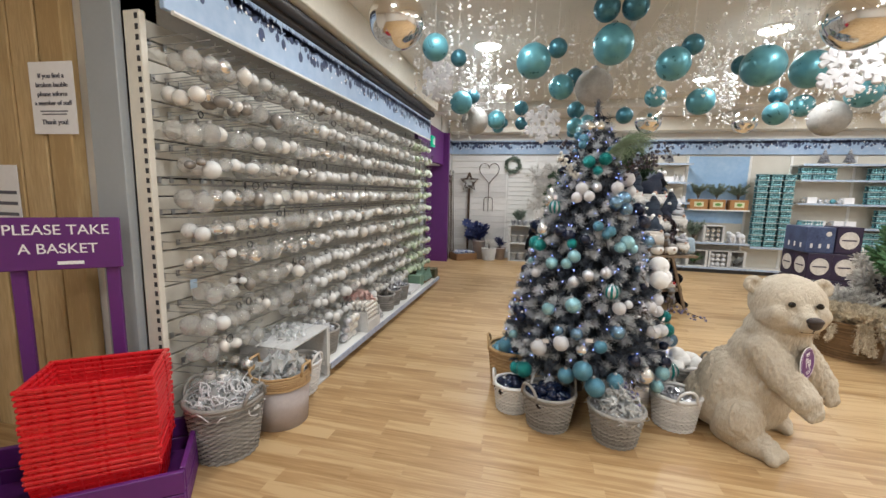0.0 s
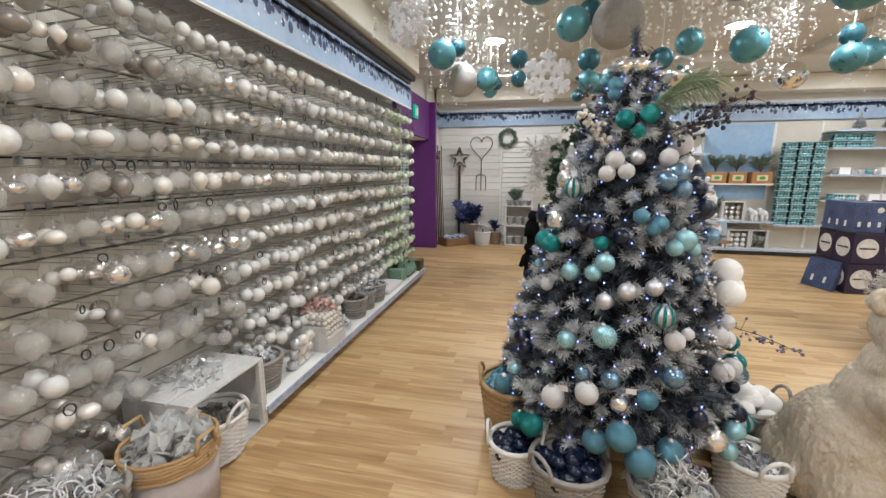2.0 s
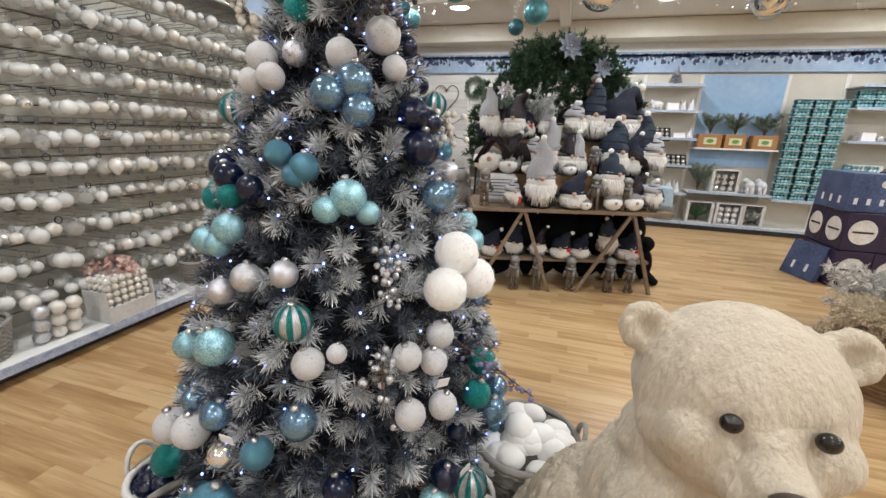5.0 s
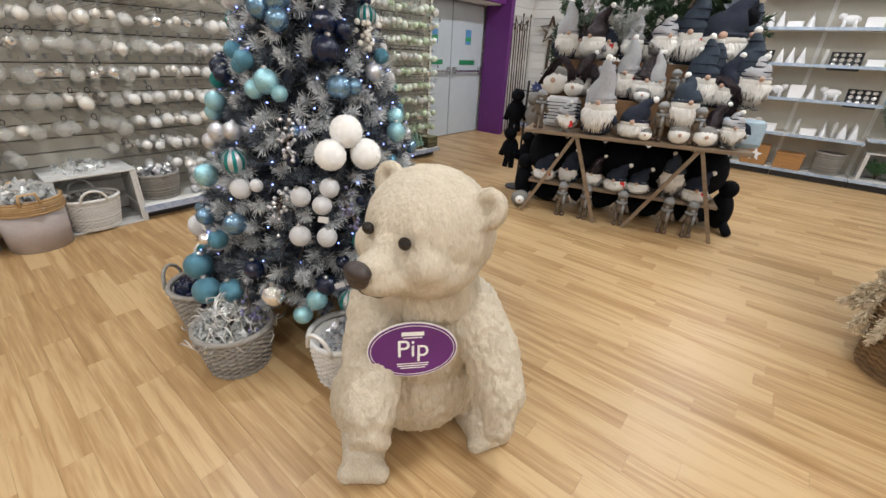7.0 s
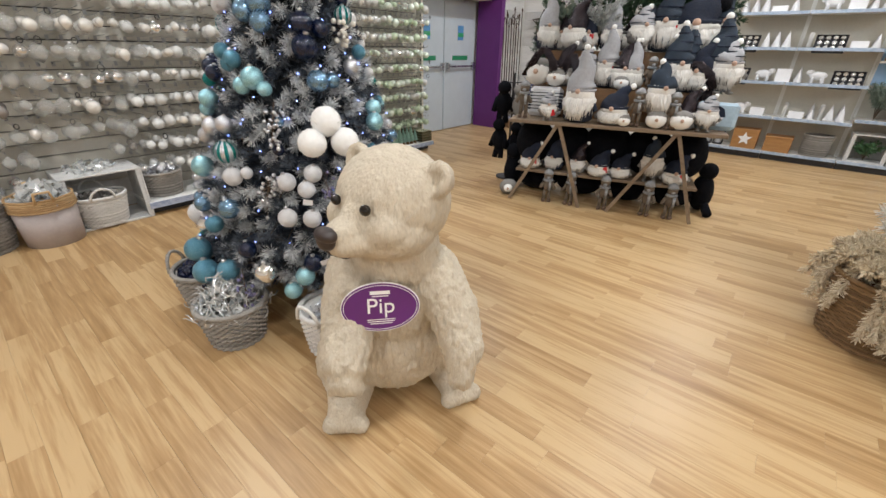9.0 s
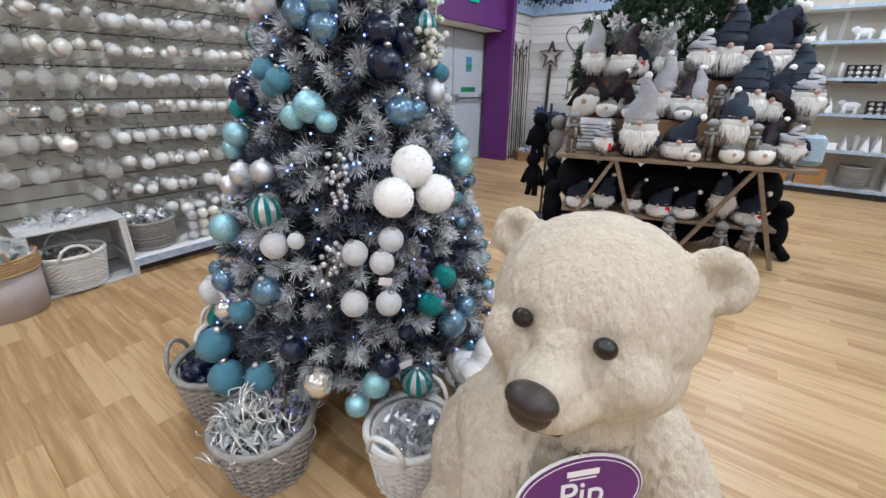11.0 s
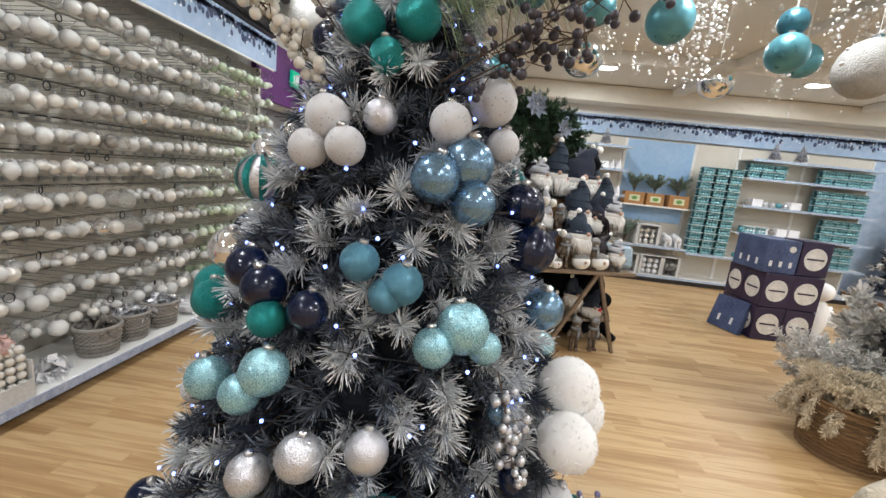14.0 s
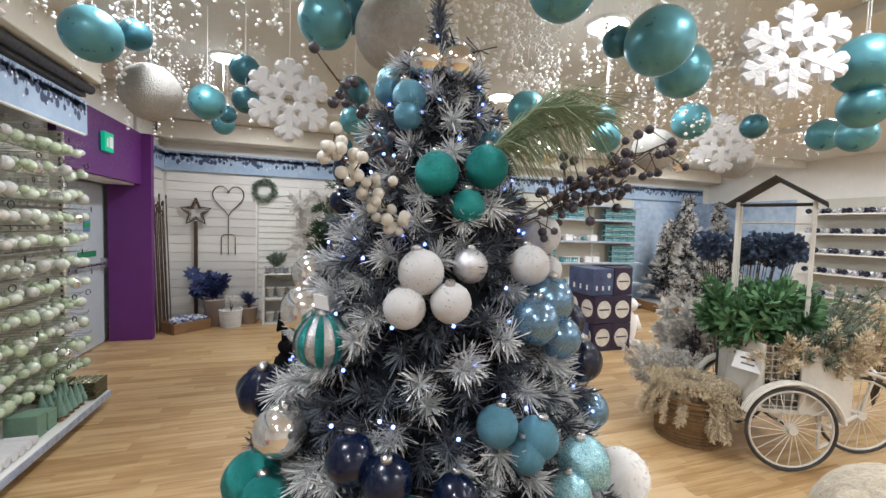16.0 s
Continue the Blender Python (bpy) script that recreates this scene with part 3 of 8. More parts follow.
rr = random.Random(11)
hooks, behind, tags, tagc = Geo(), {}, Geo(), Geo()
front = []
rows_z = [2.20 - 0.178 * k for k in range(11)]
cols = [RY0 + 0.07 + 0.0965 * k for k in range(49)]
for ci, y in enumerate(cols):
    for ri, z in enumerate(rows_z):
        near = y < 2.85
        if near and z < 0.55 and rr.random() < 0.35:
            continue
        if near and y < 2.1 and z < 1.3 and rr.random() < 0.25:
            full = 0
        else:
            full = 1
        if y < 2.75 and z < 0.62 and y > 2.3:
            continue
        xt = -1.60 + rr.uniform(-0.02, 0.02)
        yy = y + rr.uniform(-0.018, 0.018)
        hooks.tube([(RXB, yy, z), (xt, yy, z + 0.012), (xt + 0.012, yy, z + 0.035)], 0.0024, 4)
        hooks.tube([(RXB, yy, z + 0.045), (xt - 0.02, yy, z + 0.055)], 0.002, 4)
        hooks.box((RXB + 0.002, yy, z + 0.03), (0.006, 0.022, 0.035))
        if rr.random() < 0.22 and full:
            rg0, ta0 = rr.uniform(0.012, 0.02), rr.uniform(-0.6, 0.6)
            tags.tube([(xt + 0.014 + rg0 * ta0 * math.cos(a), yy + 0.01 + rg0 * math.cos(a), z + 0.01 + 1.3 * rg0 * math.sin(a)) for a in [k * 0.785 for k in range(9)]], 0.0032, 4, caps=False)
        if not full and rr.random() < 0.7:
            if rr.random() < 0.5:
                tagc.box((xt - 0.1, yy, z + 0.0), (0.003, 0.045, 0.05))
            continue
        if y < 3.0:
            ma = rr.choices((B_CLEAR, B_PEARL, B_FROST, B_SHINY, B_SMOKE), (6, 2.0, 1.6, 1.8, 0.6))[0]
        elif y < 5.35 or (ri < 5 and y < 5.7):
            ma = rr.choices((B_FROST, B_PEARL, B_CLEAR, B_SHINY, B_SMOKE), (8, 3, 1.4, 0.5, 0.25))[0]
        else:
            ma = rr.choices((B_SAGE, B_MINT, B_FROST, B_CLEAR, B_SHINY), (5, 4, 1.8, 1.2, 0.4))[0]
        shape = rr.choices(("round", "drop", "flat"), (6, 1.2, 1.5))[0]
        base = rr.choice((0.028, 0.034, 0.038, 0.042, 0.047)) if ma is not B_CLEAR else rr.uniform(0.038, 0.056)
        n = rr.choice((2, 3, 3)) if not near else rr.choice((2, 3, 4))
        for k in range(n):
            r = base * rr.uniform(0.93, 1.05)
            p = (xt - 0.03 - k * 2.02 * base, yy + rr.uniform(-0.016, 0.016), z - r - 0.018 + rr.uniform(-0.022, 0.012))
            if p[0] - r < RXB + 0.02:
                break
            if k == 0:
                front.append((ma, p, r, shape))
            else:
                behind.setdefault(ma.name, (ma, Geo()))[1].ball(p, (r, r, r * (0.8 if shape == "flat" else 1.0)), 10, 7)
            hooks.tube([(p[0], p[1], p[2] + r), (p[0], p[1], z + 0.006)], 0.0014, 3)
part("hook", hooks, M_WIRE, rack, "wire display hooks", kind="stuff")
part("price_tag", tags, M_TAG, rack, "small black hanging tags", kind="stuff")
part("price_card", tagc, mat("blue_card", (0.30, 0.40, 0.50), 0.5, var=0.3), rack, "small printed cards", kind="stuff")
LAB = {"clear_glass": "clear glass bauble hanging on a wire hook", "pearl_white": "pearl white glass bauble hanging on a hook", "frosted_white_glass": "frosted white glass bauble hanging on a hook", "bright_silver_glass": "shiny silver glass bauble hanging on a hook", "smoky_pearl": "smoky grey pearl bauble hanging on a hook", "sage_green_glass": "sage green glass bauble hanging on a hook", "mint_white_glass": "pale mint glass bauble hanging on a hook"}
front.sort(key=lambda q: q[1][1])
for ma, p, r, shape in front[:300]:
    bauble(ma, p, r, LAB[ma.name], shape, "display wall baubles", name="glass_bauble")
for ma, p, r, shape in front[300:]:
    behind.setdefault(ma.name, (ma, Geo()))[1].ball(p, (r, r, r * (0.8 if shape == "flat" else 1.0)), 12, 8)
for nm, (ma, g) in behind.items():
    solid("hanging_baubles", g, ma, "rows of " + LAB[nm].replace("bauble hanging on a", "baubles hanging on").replace("on hook", "on hooks").replace("on wire hook", "on wire hooks"), "baubles", group="display wall baubles", kind="stuff", smooth=True)


# ---- baskets ----
def wicker(name, label, ma, r0, r1, h, m, handles=True, squash=1.0, rimma=None, liner=None, group=""):
    """A tapered woven basket: stakes and wavy weavers round an inner wall, rolled rim, hoop handles."""
    b = thing(name, label, "basket", m, group)
    n, rows_ = 24, max(8, int(h / 0.0125))
    g = Geo()
    for i in range(rows_):
        z = 0.008 + (h - 0.016) * i / (rows_ - 1)
        q = z / h
        r = r0 + (r1 - r0) * q
        pts = []
        for k in range(2 * n + 1):
            a = 2 * math.pi * k / (2 * n)
            w = r + (0.005 if (k + i) % 2 else -0.0025)
            pts.append((w * math.cos(a), w * squash * math.sin(a), z))
        g.tube(pts, 0.0066, 4, caps=False)
    part("weave", g, ma, b)
    part("liner", Geo().lathe([(0.001, 0.004), (r0 - 0.012, 0.004), (r1 - 0.014, h - 0.01), (r1 - 0.02, h - 0.01), (r0 - 0.02, 0.012), (0.001, 0.012)], 20, squash=squash), liner or ma, b, smooth=True)
    rim = []
    for k in range(25):
        a = 2 * math.pi * k / 24
        rim.append((r1 * math.cos(a), r1 * squash * math.sin(a), h))
    part("rim", Geo().tube(rim, 0.013, 6, caps=False), rimma or ma, b, smooth=True)
    if handles:
        for s in (0, math.pi):
            pts = []
            for k in range(9):
                t = math.pi * k / 8
                aa = s + 0.42 * math.cos(t)
                pts.append(((r1 + 0.012) * math.cos(aa), (r1 + 0.012) * squash * math.sin(aa), h - 0.01 + 0.09 * math.sin(t)))
            part("handle", Geo().tube(pts, 0.009, 6), rimma or ma, b, smooth=True)
    return b


def crumple(r, h, seed, n=70, size=0.05):
    """Loose shiny wrapped shapes, heaped."""
    rnd = random.Random(seed)
    g = Geo()
    for _ in range(n):
        a, d = rnd.uniform(0, 6.28), r * math.sqrt(rnd.random())
        c = Vector((d * math.cos(a), d * math.sin(a), h * (1 - (d / r) ** 2) * rnd.uniform(0.3, 1.0)))
        vs = [c + Vector((rnd.gauss(0, 1), rnd.gauss(0, 1), rnd.gauss(0, 1))).normalized() * size * rnd.uniform(0.4, 1.0) for _ in range(5)]
        g.add(vs, [(0, 1, 2), (0, 2, 3), (0, 3, 4), (1, 2, 4)])
    return g


def fill(kindname, label, r, h, seed, m, ma, n=90, size=0.05):
    return solid(kindname, crumple(r, h, seed, n, size), ma, label, "decorations", m, kind="stuff")


def curls(label, r, h, seed, m, ma, n=70, wr=0.0035):
    """A heap of loose curled ribbon strands."""
    rnd = random.Random(seed)
    g = Geo()
    for _ in range(n):
        a, d = rnd.uniform(0, 6.28), r * math.sqrt(rnd.random())
        c = Vector((d * math.cos(a), d * math.sin(a), h * (1 - (d / r) ** 2) * rnd.uniform(0.4, 1.0)))
        ax, q = Vector((rnd.gauss(0, 1), rnd.gauss(0, 1), rnd.gauss(0, 0.6))).normalized(), rnd.uniform(0.015, 0.04)
        e = ax.orthogonal().normalized()
        f = ax.cross(e)
        g.tube([c + ax * 0.012 * k + (e * math.cos(k * 0.8) + f * math.sin(k * 0.8)) * q for k in range(7)], wr, 4)
    return solid("curled_ribbon", g, ma, label, "decorations", m, kind="stuff", smooth=True)


M_FOIL = mat("clear_wrap", (0.75, 0.77, 0.78), 0.15, metal=0.55, var=0.25, scale=30)
M_CELLO = mat("cellophane", (0.80, 0.82, 0.82), 0.12, trans=0.6, var=0.1, scale=20)


def egg_heap(r, h, seed, m, ma, label, n=34, size=0.035):
    rnd = random.Random(seed)
    g = Geo()
    for _ in range(n):
        a, d = rnd.uniform(0, 6.28), r * math.sqrt(rnd.random())
        g.ball((d * math.cos(a), d * math.sin(a), h * (1 - (d / r) ** 2) * rnd.uniform(0.5, 1.0)), (size, size * rnd.uniform(0.7, 1.0), size * rnd.uniform(0.7, 1.0)), 10, 7)
    return solid("packed_baubles", g, ma, label, "baubles", m, kind="stuff", smooth=True)


wicker("wicker_basket", "grey wicker basket of wrapped decorations by the rack", M_WICKG, 0.155, 0.20, 0.33, pose(-1.53, 1.86, 0))
fill("wrapped_decorations", "clear wrapped white decorations heaped in a basket", 0.18, 0.12, 3, pose(-1.53, 1.86, 0.29), M_CELLO, 120)
curls("white curled ribbon strands heaped in a basket", 0.17, 0.13, 31, pose(-1.53, 1.86, 0.29), B_WHITE, 130)
fb = thing("fabric_basket", "mauve fabric basket with a straw rim on floor", "basket", pose(-1.43, 2.22, 0))
part("body", Geo().lathe([(0.001, 0.0), (0.165, 0.0), (0.18, 0.26), (0.172, 0.26), (0.158, 0.01), (0.001, 0.01)], 28), M_FABRIC, fb, smooth=True)
g = Geo()
for i in range(6):
    g.tube([((0.182 + 0.003 * math.sin(k * 2.1 + i)) * math.cos(2 * math.pi * k / 28), (0.182 + 0.003 * math.sin(k * 2.1 + i)) * math.sin(2 * math.pi * k / 28), 0.265 + 0.015 * i) for k in range(29)], 0.009, 5, caps=False)
part("straw_rim", g, M_WICKY, fb, "woven straw rim", smooth=True)
for s in (-1, 1):
    part("handle", Geo().tube([(s * 0.185, -0.05, 0.33), (s * 0.19, -0.04, 0.40), (s * 0.19, 0.04, 0.40), (s * 0.185, 0.05, 0.33)], 0.009, 6), M_WICKY, fb, smooth=True)
fill("wrapped_decorations", "clear wrapped silver decorations heaped in a basket", 0.16, 0.15, 7, pose(-1.43, 2.22, 0.30), M_CELLO, 130, 0.06)


def crate(name, label, m, w, d, h, ma, group="", slats=3, face="back"):
    """An open-fronted slatted crate lying on its side, open to the local -y."""
    c = thing(name, label, "crate", m, group)
    for k in range(slats):
        part("board", Geo().box((0, -d / 2 + d / slats * (k + 0.5), h - 0.008), (w, d / slats - 0.008, 0.014), bev=0.002), ma, c)
        part("board", Geo().box((0, -d / 2 + d / slats * (k + 0.5), 0.008), (w, d / slats - 0.008, 0.014), bev=0.002), ma, c)
    for s in (-1, 1):
        part("end_panel", Geo().box((s * (w / 2 - 0.008), 0, h / 2), (0.014, d, h - 0.034), bev=0.002), ma, c)
        part("batten", Geo().box((s * (w / 2 - 0.028), -d / 2 + 0.015, h / 2), (0.024, 0.024, h - 0.036)), ma, c)
    for k in range(slats):
        part("board", Geo().box((0, d / 2 - 0.006, 0.02 + (h - 0.04) / slats * (k + 0.5)), (w - 0.03, 0.01, (h - 0.04) / slats - 0.01)), ma, c)
    return c


M_CRATEW = mat("whitewashed_wood", (0.48, 0.48, 0.475), 0.6, col2=(0.66, 0.66, 0.655), scale=8, bump=0.15)
crate("wooden_crate", "whitewashed wooden crate standing on its side", pose(-1.63, 2.60, 0, 0, 0, 90), 0.52, 0.40, 0.42, M_CRATEW)
wicker("wicker_basket", "white wicker basket in front of a white crate", M_WICKW, 0.15, 0.19, 0.23, pose(-1.53, 2.55, 0.016) @ Matrix.Diagonal((0.9, 0.95, 1, 1)))
fill("wrapped_decorations", "dark clear-wrapped decorations in a white basket", 0.15, 0.06, 9, pose(-1.53, 2.55, 0.20), B_SMOKE, 80, 0.04)
fill("wrapped_decorations", "clear wrapped trinkets lying on a crate", 0.17, 0.06, 17, pose(-1.66, 2.58, 0.425), M_CELLO, 70, 0.04)

# on the plinth
PZ = 0.121
wicker("wicker_basket", "grey wicker basket with silver leaves on plinth", M_WICKG, 0.13, 0.16, 0.2, pose(-1.62, 3.03, PZ), handles=False)
fill("leaf_picks", "silver and white leaf picks in a basket", 0.13, 0.1, 23, pose(-1.62, 3.03, PZ + 0.17), B_SILVER, 70, 0.045)
for k in range(9):
    bauble(B_PEARL if k % 3 else B_SILVER, (-1.50 + 0.02 * (k // 3) - 0.02, 3.27 + 0.082 * (k % 3), PZ + 0.042 + 0.078 * (k // 3)), 0.04, "boxed pearl white bauble stacked on the plinth", group="boxed baubles")
pk = thing("pearl_pack", "grey tray pack of small pearl baubles", "box", pose(-1.52, 3.72, PZ))
part("tray", Geo().box((0, 0, 0.006), (0.2, 0.3, 0.012)).box((0.1, 0, 0.05), (0.008, 0.3, 0.1)).box((0, -0.15, 0.1), (0.2, 0.008, 0.2)).box((0, 0.15, 0.1), (0.2, 0.008, 0.2)), M_CRATEW, pk)
g = Geo()
for a in range(4):
    for b_ in range(6):
        for c_ in range(6):
            g.ball((-0.07 + a * 0.047, -0.117 + b_ * 0.047, 0.038 + c_ * 0.045), 0.0228, 8, 6)
part("pearl", g, B_PEARL, pk, "small pearl baubles", smooth=True, kind="stuff")
fill("leaf_picks", "pale pink feathery picks lying on packs", 0.14, 0.07, 29, pose(-1.6, 3.75, PZ + 0.29), mat("pink_feather", (0.62, 0.42, 0.38), 0.8), 80, 0.05)
for y, s, c in ((4.06, 0.09, M_SLAT), (4.36, 0.12, M_WICKG), (4.60, 0.11, M_WICKG), (4.86, 0.12, M_WICKG)):
    if c is M_WICKG:
        wicker("wicker_basket", "small grey basket of silver picks on plinth", c, s * 0.8, s, 0.18, pose(-1.56, y, PZ), handles=False)
        fill("leaf_picks", "silver and dark picks in a small basket", s, 0.08, int(y * 10), pose(-1.56, y, PZ + 0.15), B_SILVER if y > 4.5 else B_SMOKE, 60, 0.045)
    else:
        fill("ribbon_bundle", "white ribbon bundle on the plinth", s, 0.1, 41, pose(-1.55, y, PZ + 0.005), B_WHITE, 60, 0.05)
for k in range(7):
    solid("ribbon_roll", Geo().tube([(0, 0, 0), (0.26, 0, 0)], 0.03, 12), B_WHITE, "rolled white wrap lying on the plinth", "roll", pose(-1.72, 5.10 + 0.066 * k, PZ + 0.032), group="rolls of wrap")
for k, (y, h) in enumerate(((5.62, 0.16), (5.74, 0.13))):
    solid("gift_box", Geo().box((0, 0, h / 2), (0.18, 0.10, h), bev=0.003), M_GREENBOX, "sage green gift box on the plinth", "box", pose(-1.58, y, PZ), group="sage gift boxes")
M_FIRMINT = mat("mint_bottle_brush", (0.16, 0.30, 0.24), 0.85, col2=(0.32, 0.46, 0.38), scale=60, bump=0.6, bscale=120)


def mini_tree(h, r, ma, trunkma, label, m, group):
    """A bottle-brush tree of many thin bristle tiers."""
    t = thing("bottle_brush_tree", label, "ornament tree", m, group)
    part("foot", Geo().lathe([(0.02, 0), (0.024, 0.006), (0.02, 0.03), (0.006, 0.034), (0.006, 0.05)], 8), trunkma, t)
    prof = []
    n = 16
    for i in range(n):
        z = 0.04 + (h - 0.04) * i / n
        q = r * (1 - i / n) + 0.003
        prof += [(q * 0.72, z), (q, z + 0.004)]
    prof.append((0.001, h))
    part("bristles", Geo().lathe(prof, 10), ma, t)
    return t


for k in range(10):
    mini_tree(0.22 - 0.015 * (k % 3), 0.042, M_FIRMINT, M_BROWN, "mint green bottle brush tree on the plinth", pose(-1.50 - 0.12 * (k % 2), 5.84 + 0.036 * k, PZ), "mint bottle brush trees")
for k in range(8):
    z = PZ + 0.006 + 0.036 * (k // 2)
    tb = thing("bauble_tray", "gold and green tray of small baubles", "box", pose(-1.53, 6.30, z) if k % 2 == 0 else pose(-1.75, 6.30, z), "bauble trays")
    part("tray", Geo().box((0, 0, 0.015), (0.2, 0.2, 0.03), bev=0.002), mat("dark_gold", (0.10, 0.09, 0.05), 0.4, metal=0.3), tb)
    g = Geo()
    for a in range(5):
        for b_ in range(5):
            g.ball((-0.08 + 0.04 * a, -0.08 + 0.04 * b_, 0.022), 0.017, 7, 5)
    part("small_bauble", g, mat("gold_sage", (0.42, 0.42, 0.30), 0.25, metal=0.6), tb, smooth=True, kind="stuff")

# ---- polar bear statue ----
def bear():
    g = Geo()
    for c, r in (((1.455, 2.87, 0.30), (0.255, 0.245, 0.275)), ((1.525, 2.82, 0.52), (0.19, 0.185, 0.23)), ((1.56, 2.80, 0.70), (0.165, 0.155, 0.16)), ((1.585, 2.785, 0.885), (0.188, 0.175, 0.170)), ((1.585, 2.74, 0.82), (0.180, 0.15, 0.112)), ((1.53, 2.668, 0.936), (0.042, 0.042, 0.024)), ((1.65, 2.668, 0.936), (0.042, 0.042, 0.024)), ((1.50, 2.665, 0.845), (0.07, 0.06, 0.06)), ((1.675, 2.665, 0.845), (0.07, 0.06, 0.06)),
                 ((1.59, 2.625, 0.806), (0.078, 0.105, 0.052)), ((1.59, 2.60, 0.835), (0.056, 0.085, 0.050)), ((1.59, 2.68, 0.865), (0.066, 0.10, 0.070)), ((1.34, 2.93, 0.19), (0.19, 0.20, 0.185)), ((1.38, 2.71, 0.17), (0.13, 0.145, 0.165)), ((1.59, 3.02, 0.16), (0.13, 0.13, 0.155)),
                 ((1.757, 2.815, 0.978), (0.048, 0.022, 0.048)), ((1.413, 2.815, 0.978), (0.048, 0.022, 0.048))):
        g.ball(c, r, 28, 18)
    for pts, rs in ((((1.47, 2.70, 0.60), (1.53, 2.61, 0.49), (1.60, 2.53, 0.40), (1.625, 2.505, 0.355)), (0.105, 0.092, 0.078, 0.056)),
                    (((1.67, 2.87, 0.61), (1.78, 2.865, 0.50), (1.85, 2.83, 0.40), (1.875, 2.79, 0.315)), (0.105, 0.088, 0.072, 0.045)),
                    (((1.34, 2.76, 0.07), (1.42, 2.66, 0.07), (1.485, 2.59, 0.055)), (0.085, 0.095, 0.074)),
                    (((1.58, 3.06, 0.07), (1.66, 3.01, 0.07), (1.72, 2.97, 0.055)), (0.085, 0.095, 0.074))):
        g.tube(pts, list(rs), 16)
        for p, r in zip(pts, rs):
            g.ball(p, r, 14, 10)
    for ex, es_ in ((1.760, 1), (1.410, -1)):
        pts = [(ex + 0.034 * math.cos(a) * es_, 2.795 + 0.010 * math.sin(a), 0.980 + 0.036 * math.sin(a)) for a in [-1.3 + 0.42 * k for k in range(11)]]
        g.tube(pts, [0.016] + [0.021] * 9 + [0.016], 10)
    for c, d in (((1.525, 2.552, 0.038), (0.036, 0.033)), ((1.768, 2.948, 0.038), (0.021, 0.044)), ((1.635, 2.495, 0.335), (0.026, 0.022))):
        for k in (-1.5, -0.5, 0.5, 1.5):
            g.ball((c[0] + d[0] * k * 0.75, c[1] + d[1] * k * 0.75, c[2] - 0.004 * abs(k)), 0.037 if c[2] < 0.1 else 0.026, 10, 7)
    me = g.mesh("bear_rough")
    ob = bpy.data.objects.new("bear_rough", me)
    scene.collection.objects.link(ob)
    md = ob.modifiers.new("remesh", "REMESH")
    md.mode, md.voxel_size = "VOXEL", 0.0075
    sm = ob.modifiers.new("smooth", "SMOOTH")
    sm.iterations, sm.factor = 9, 0.6
    dg = bpy.context.evaluated_depsgraph_get()
    ev = ob.evaluated_get(dg)
    m2 = bpy.data.meshes.new_from_object(ev)
    nv = len(m2.vertices)
    co = np.empty(nv * 3)
    no = np.empty(nv * 3)
    m2.vertices.foreach_get("co", co)
    m2.vertices.foreach_get("normal", no)
    co, no = co.reshape(-1, 3), no.reshape(-1, 3)
    for i in range(nv):
        p = co[i]
        head = 1.0 if p[2] < 0.74 else 0.42
        if p[2] > 0.74:
            head *= min(1.0, max(0.1, (p[1] - 2.60) / 0.16))
        w_ = 0.02 * noise.noise(Vector((p[0] * 9, p[1] * 9, p[2] * 9)))
        n = noise.noise(Vector(((p[0] + w_) * 62, (p[1] + w_) * 62, p[2] * 22))) + 0.55 * noise.noise(Vector(((p[0] - w_) * 130, (p[1] + w_) * 130, p[2] * 44)))
        paw = 0.35 if p[2] < 0.1 else 1.0
        co[i] = p + no[i] * 0.0085 * n * head * paw
    body = Geo()
    body.v = [tuple(c) for c in co]
    body.f = [tuple(p.vertices) for p in m2.polygons]
    bpy.data.objects.remove(ob)
    dark = Geo().ball((1.59, 2.520, 0.848), (0.041, 0.027, 0.024), 20, 12).ball((1.59, 2.519, 0.834), (0.034, 0.024, 0.032), 20, 12)
    dark.tube([(1.59, 2.515, 0.805), (1.59, 2.530, 0.785)], 0.0025, 5).tube([(1.59, 2.532, 0.783), (1.625, 2.553, 0.775), (1.650, 2.60, 0.778)], [0.0025, 0.002, 0.001], 5).tube([(1.59, 2.532, 0.783), (1.555, 2.553, 0.775), (1.530, 2.60, 0.778)], [0.0025, 0.002, 0.001], 5)
    eyes = Geo().ball((1.523, 2.613, 0.912), (0.018, 0.015, 0.0165), 14, 10).ball((1.655, 2.611, 0.912), (0.018, 0.015, 0.0165), 14, 10)
    return multi("polar_bear_statue", [(body, M_FUR, True), (dark, M_NOSE, True), (eyes, M_EYE, True)])


solid("polar_bear_statue", bear(), None, "cream polar bear cub statue with a carved fur coat", "statue")
bd = thing("name_badge", "oval purple name badge with white lettering on the bear", "badge", look((1.652, 2.648, 0.575), (1.652 - 0.74, 2.648 + 0.66, 0.575 - 0.12)))
def oval(a, b, z0, z1, n=36):
    return Geo().add([(a * math.cos(2 * math.pi * k / n), b * math.sin(2 * math.pi * k / n), z) for z in (z0, z1) for k in range(n)], [tuple(range(n))[::-1], tuple(range(n, 2 * n))] + [(k, (k + 1) % n, n + (k + 1) % n, n + k) for k in range(n)])
part("plate", oval(0.125, 0.086, 0.0, 0.005), M_SIGNW, bd, "white edged plate")
part("face", oval(0.122, 0.083, 0.005, 0.0065), M_PURPLE, bd, "purple face")
part("ring", Geo().tube([(0.116 * math.cos(2 * math.pi * k / 36), 0.077 * math.sin(2 * math.pi * k / 36), 0.0066) for k in range(37)], 0.0011, 4, caps=False), M_SIGNW, bd)
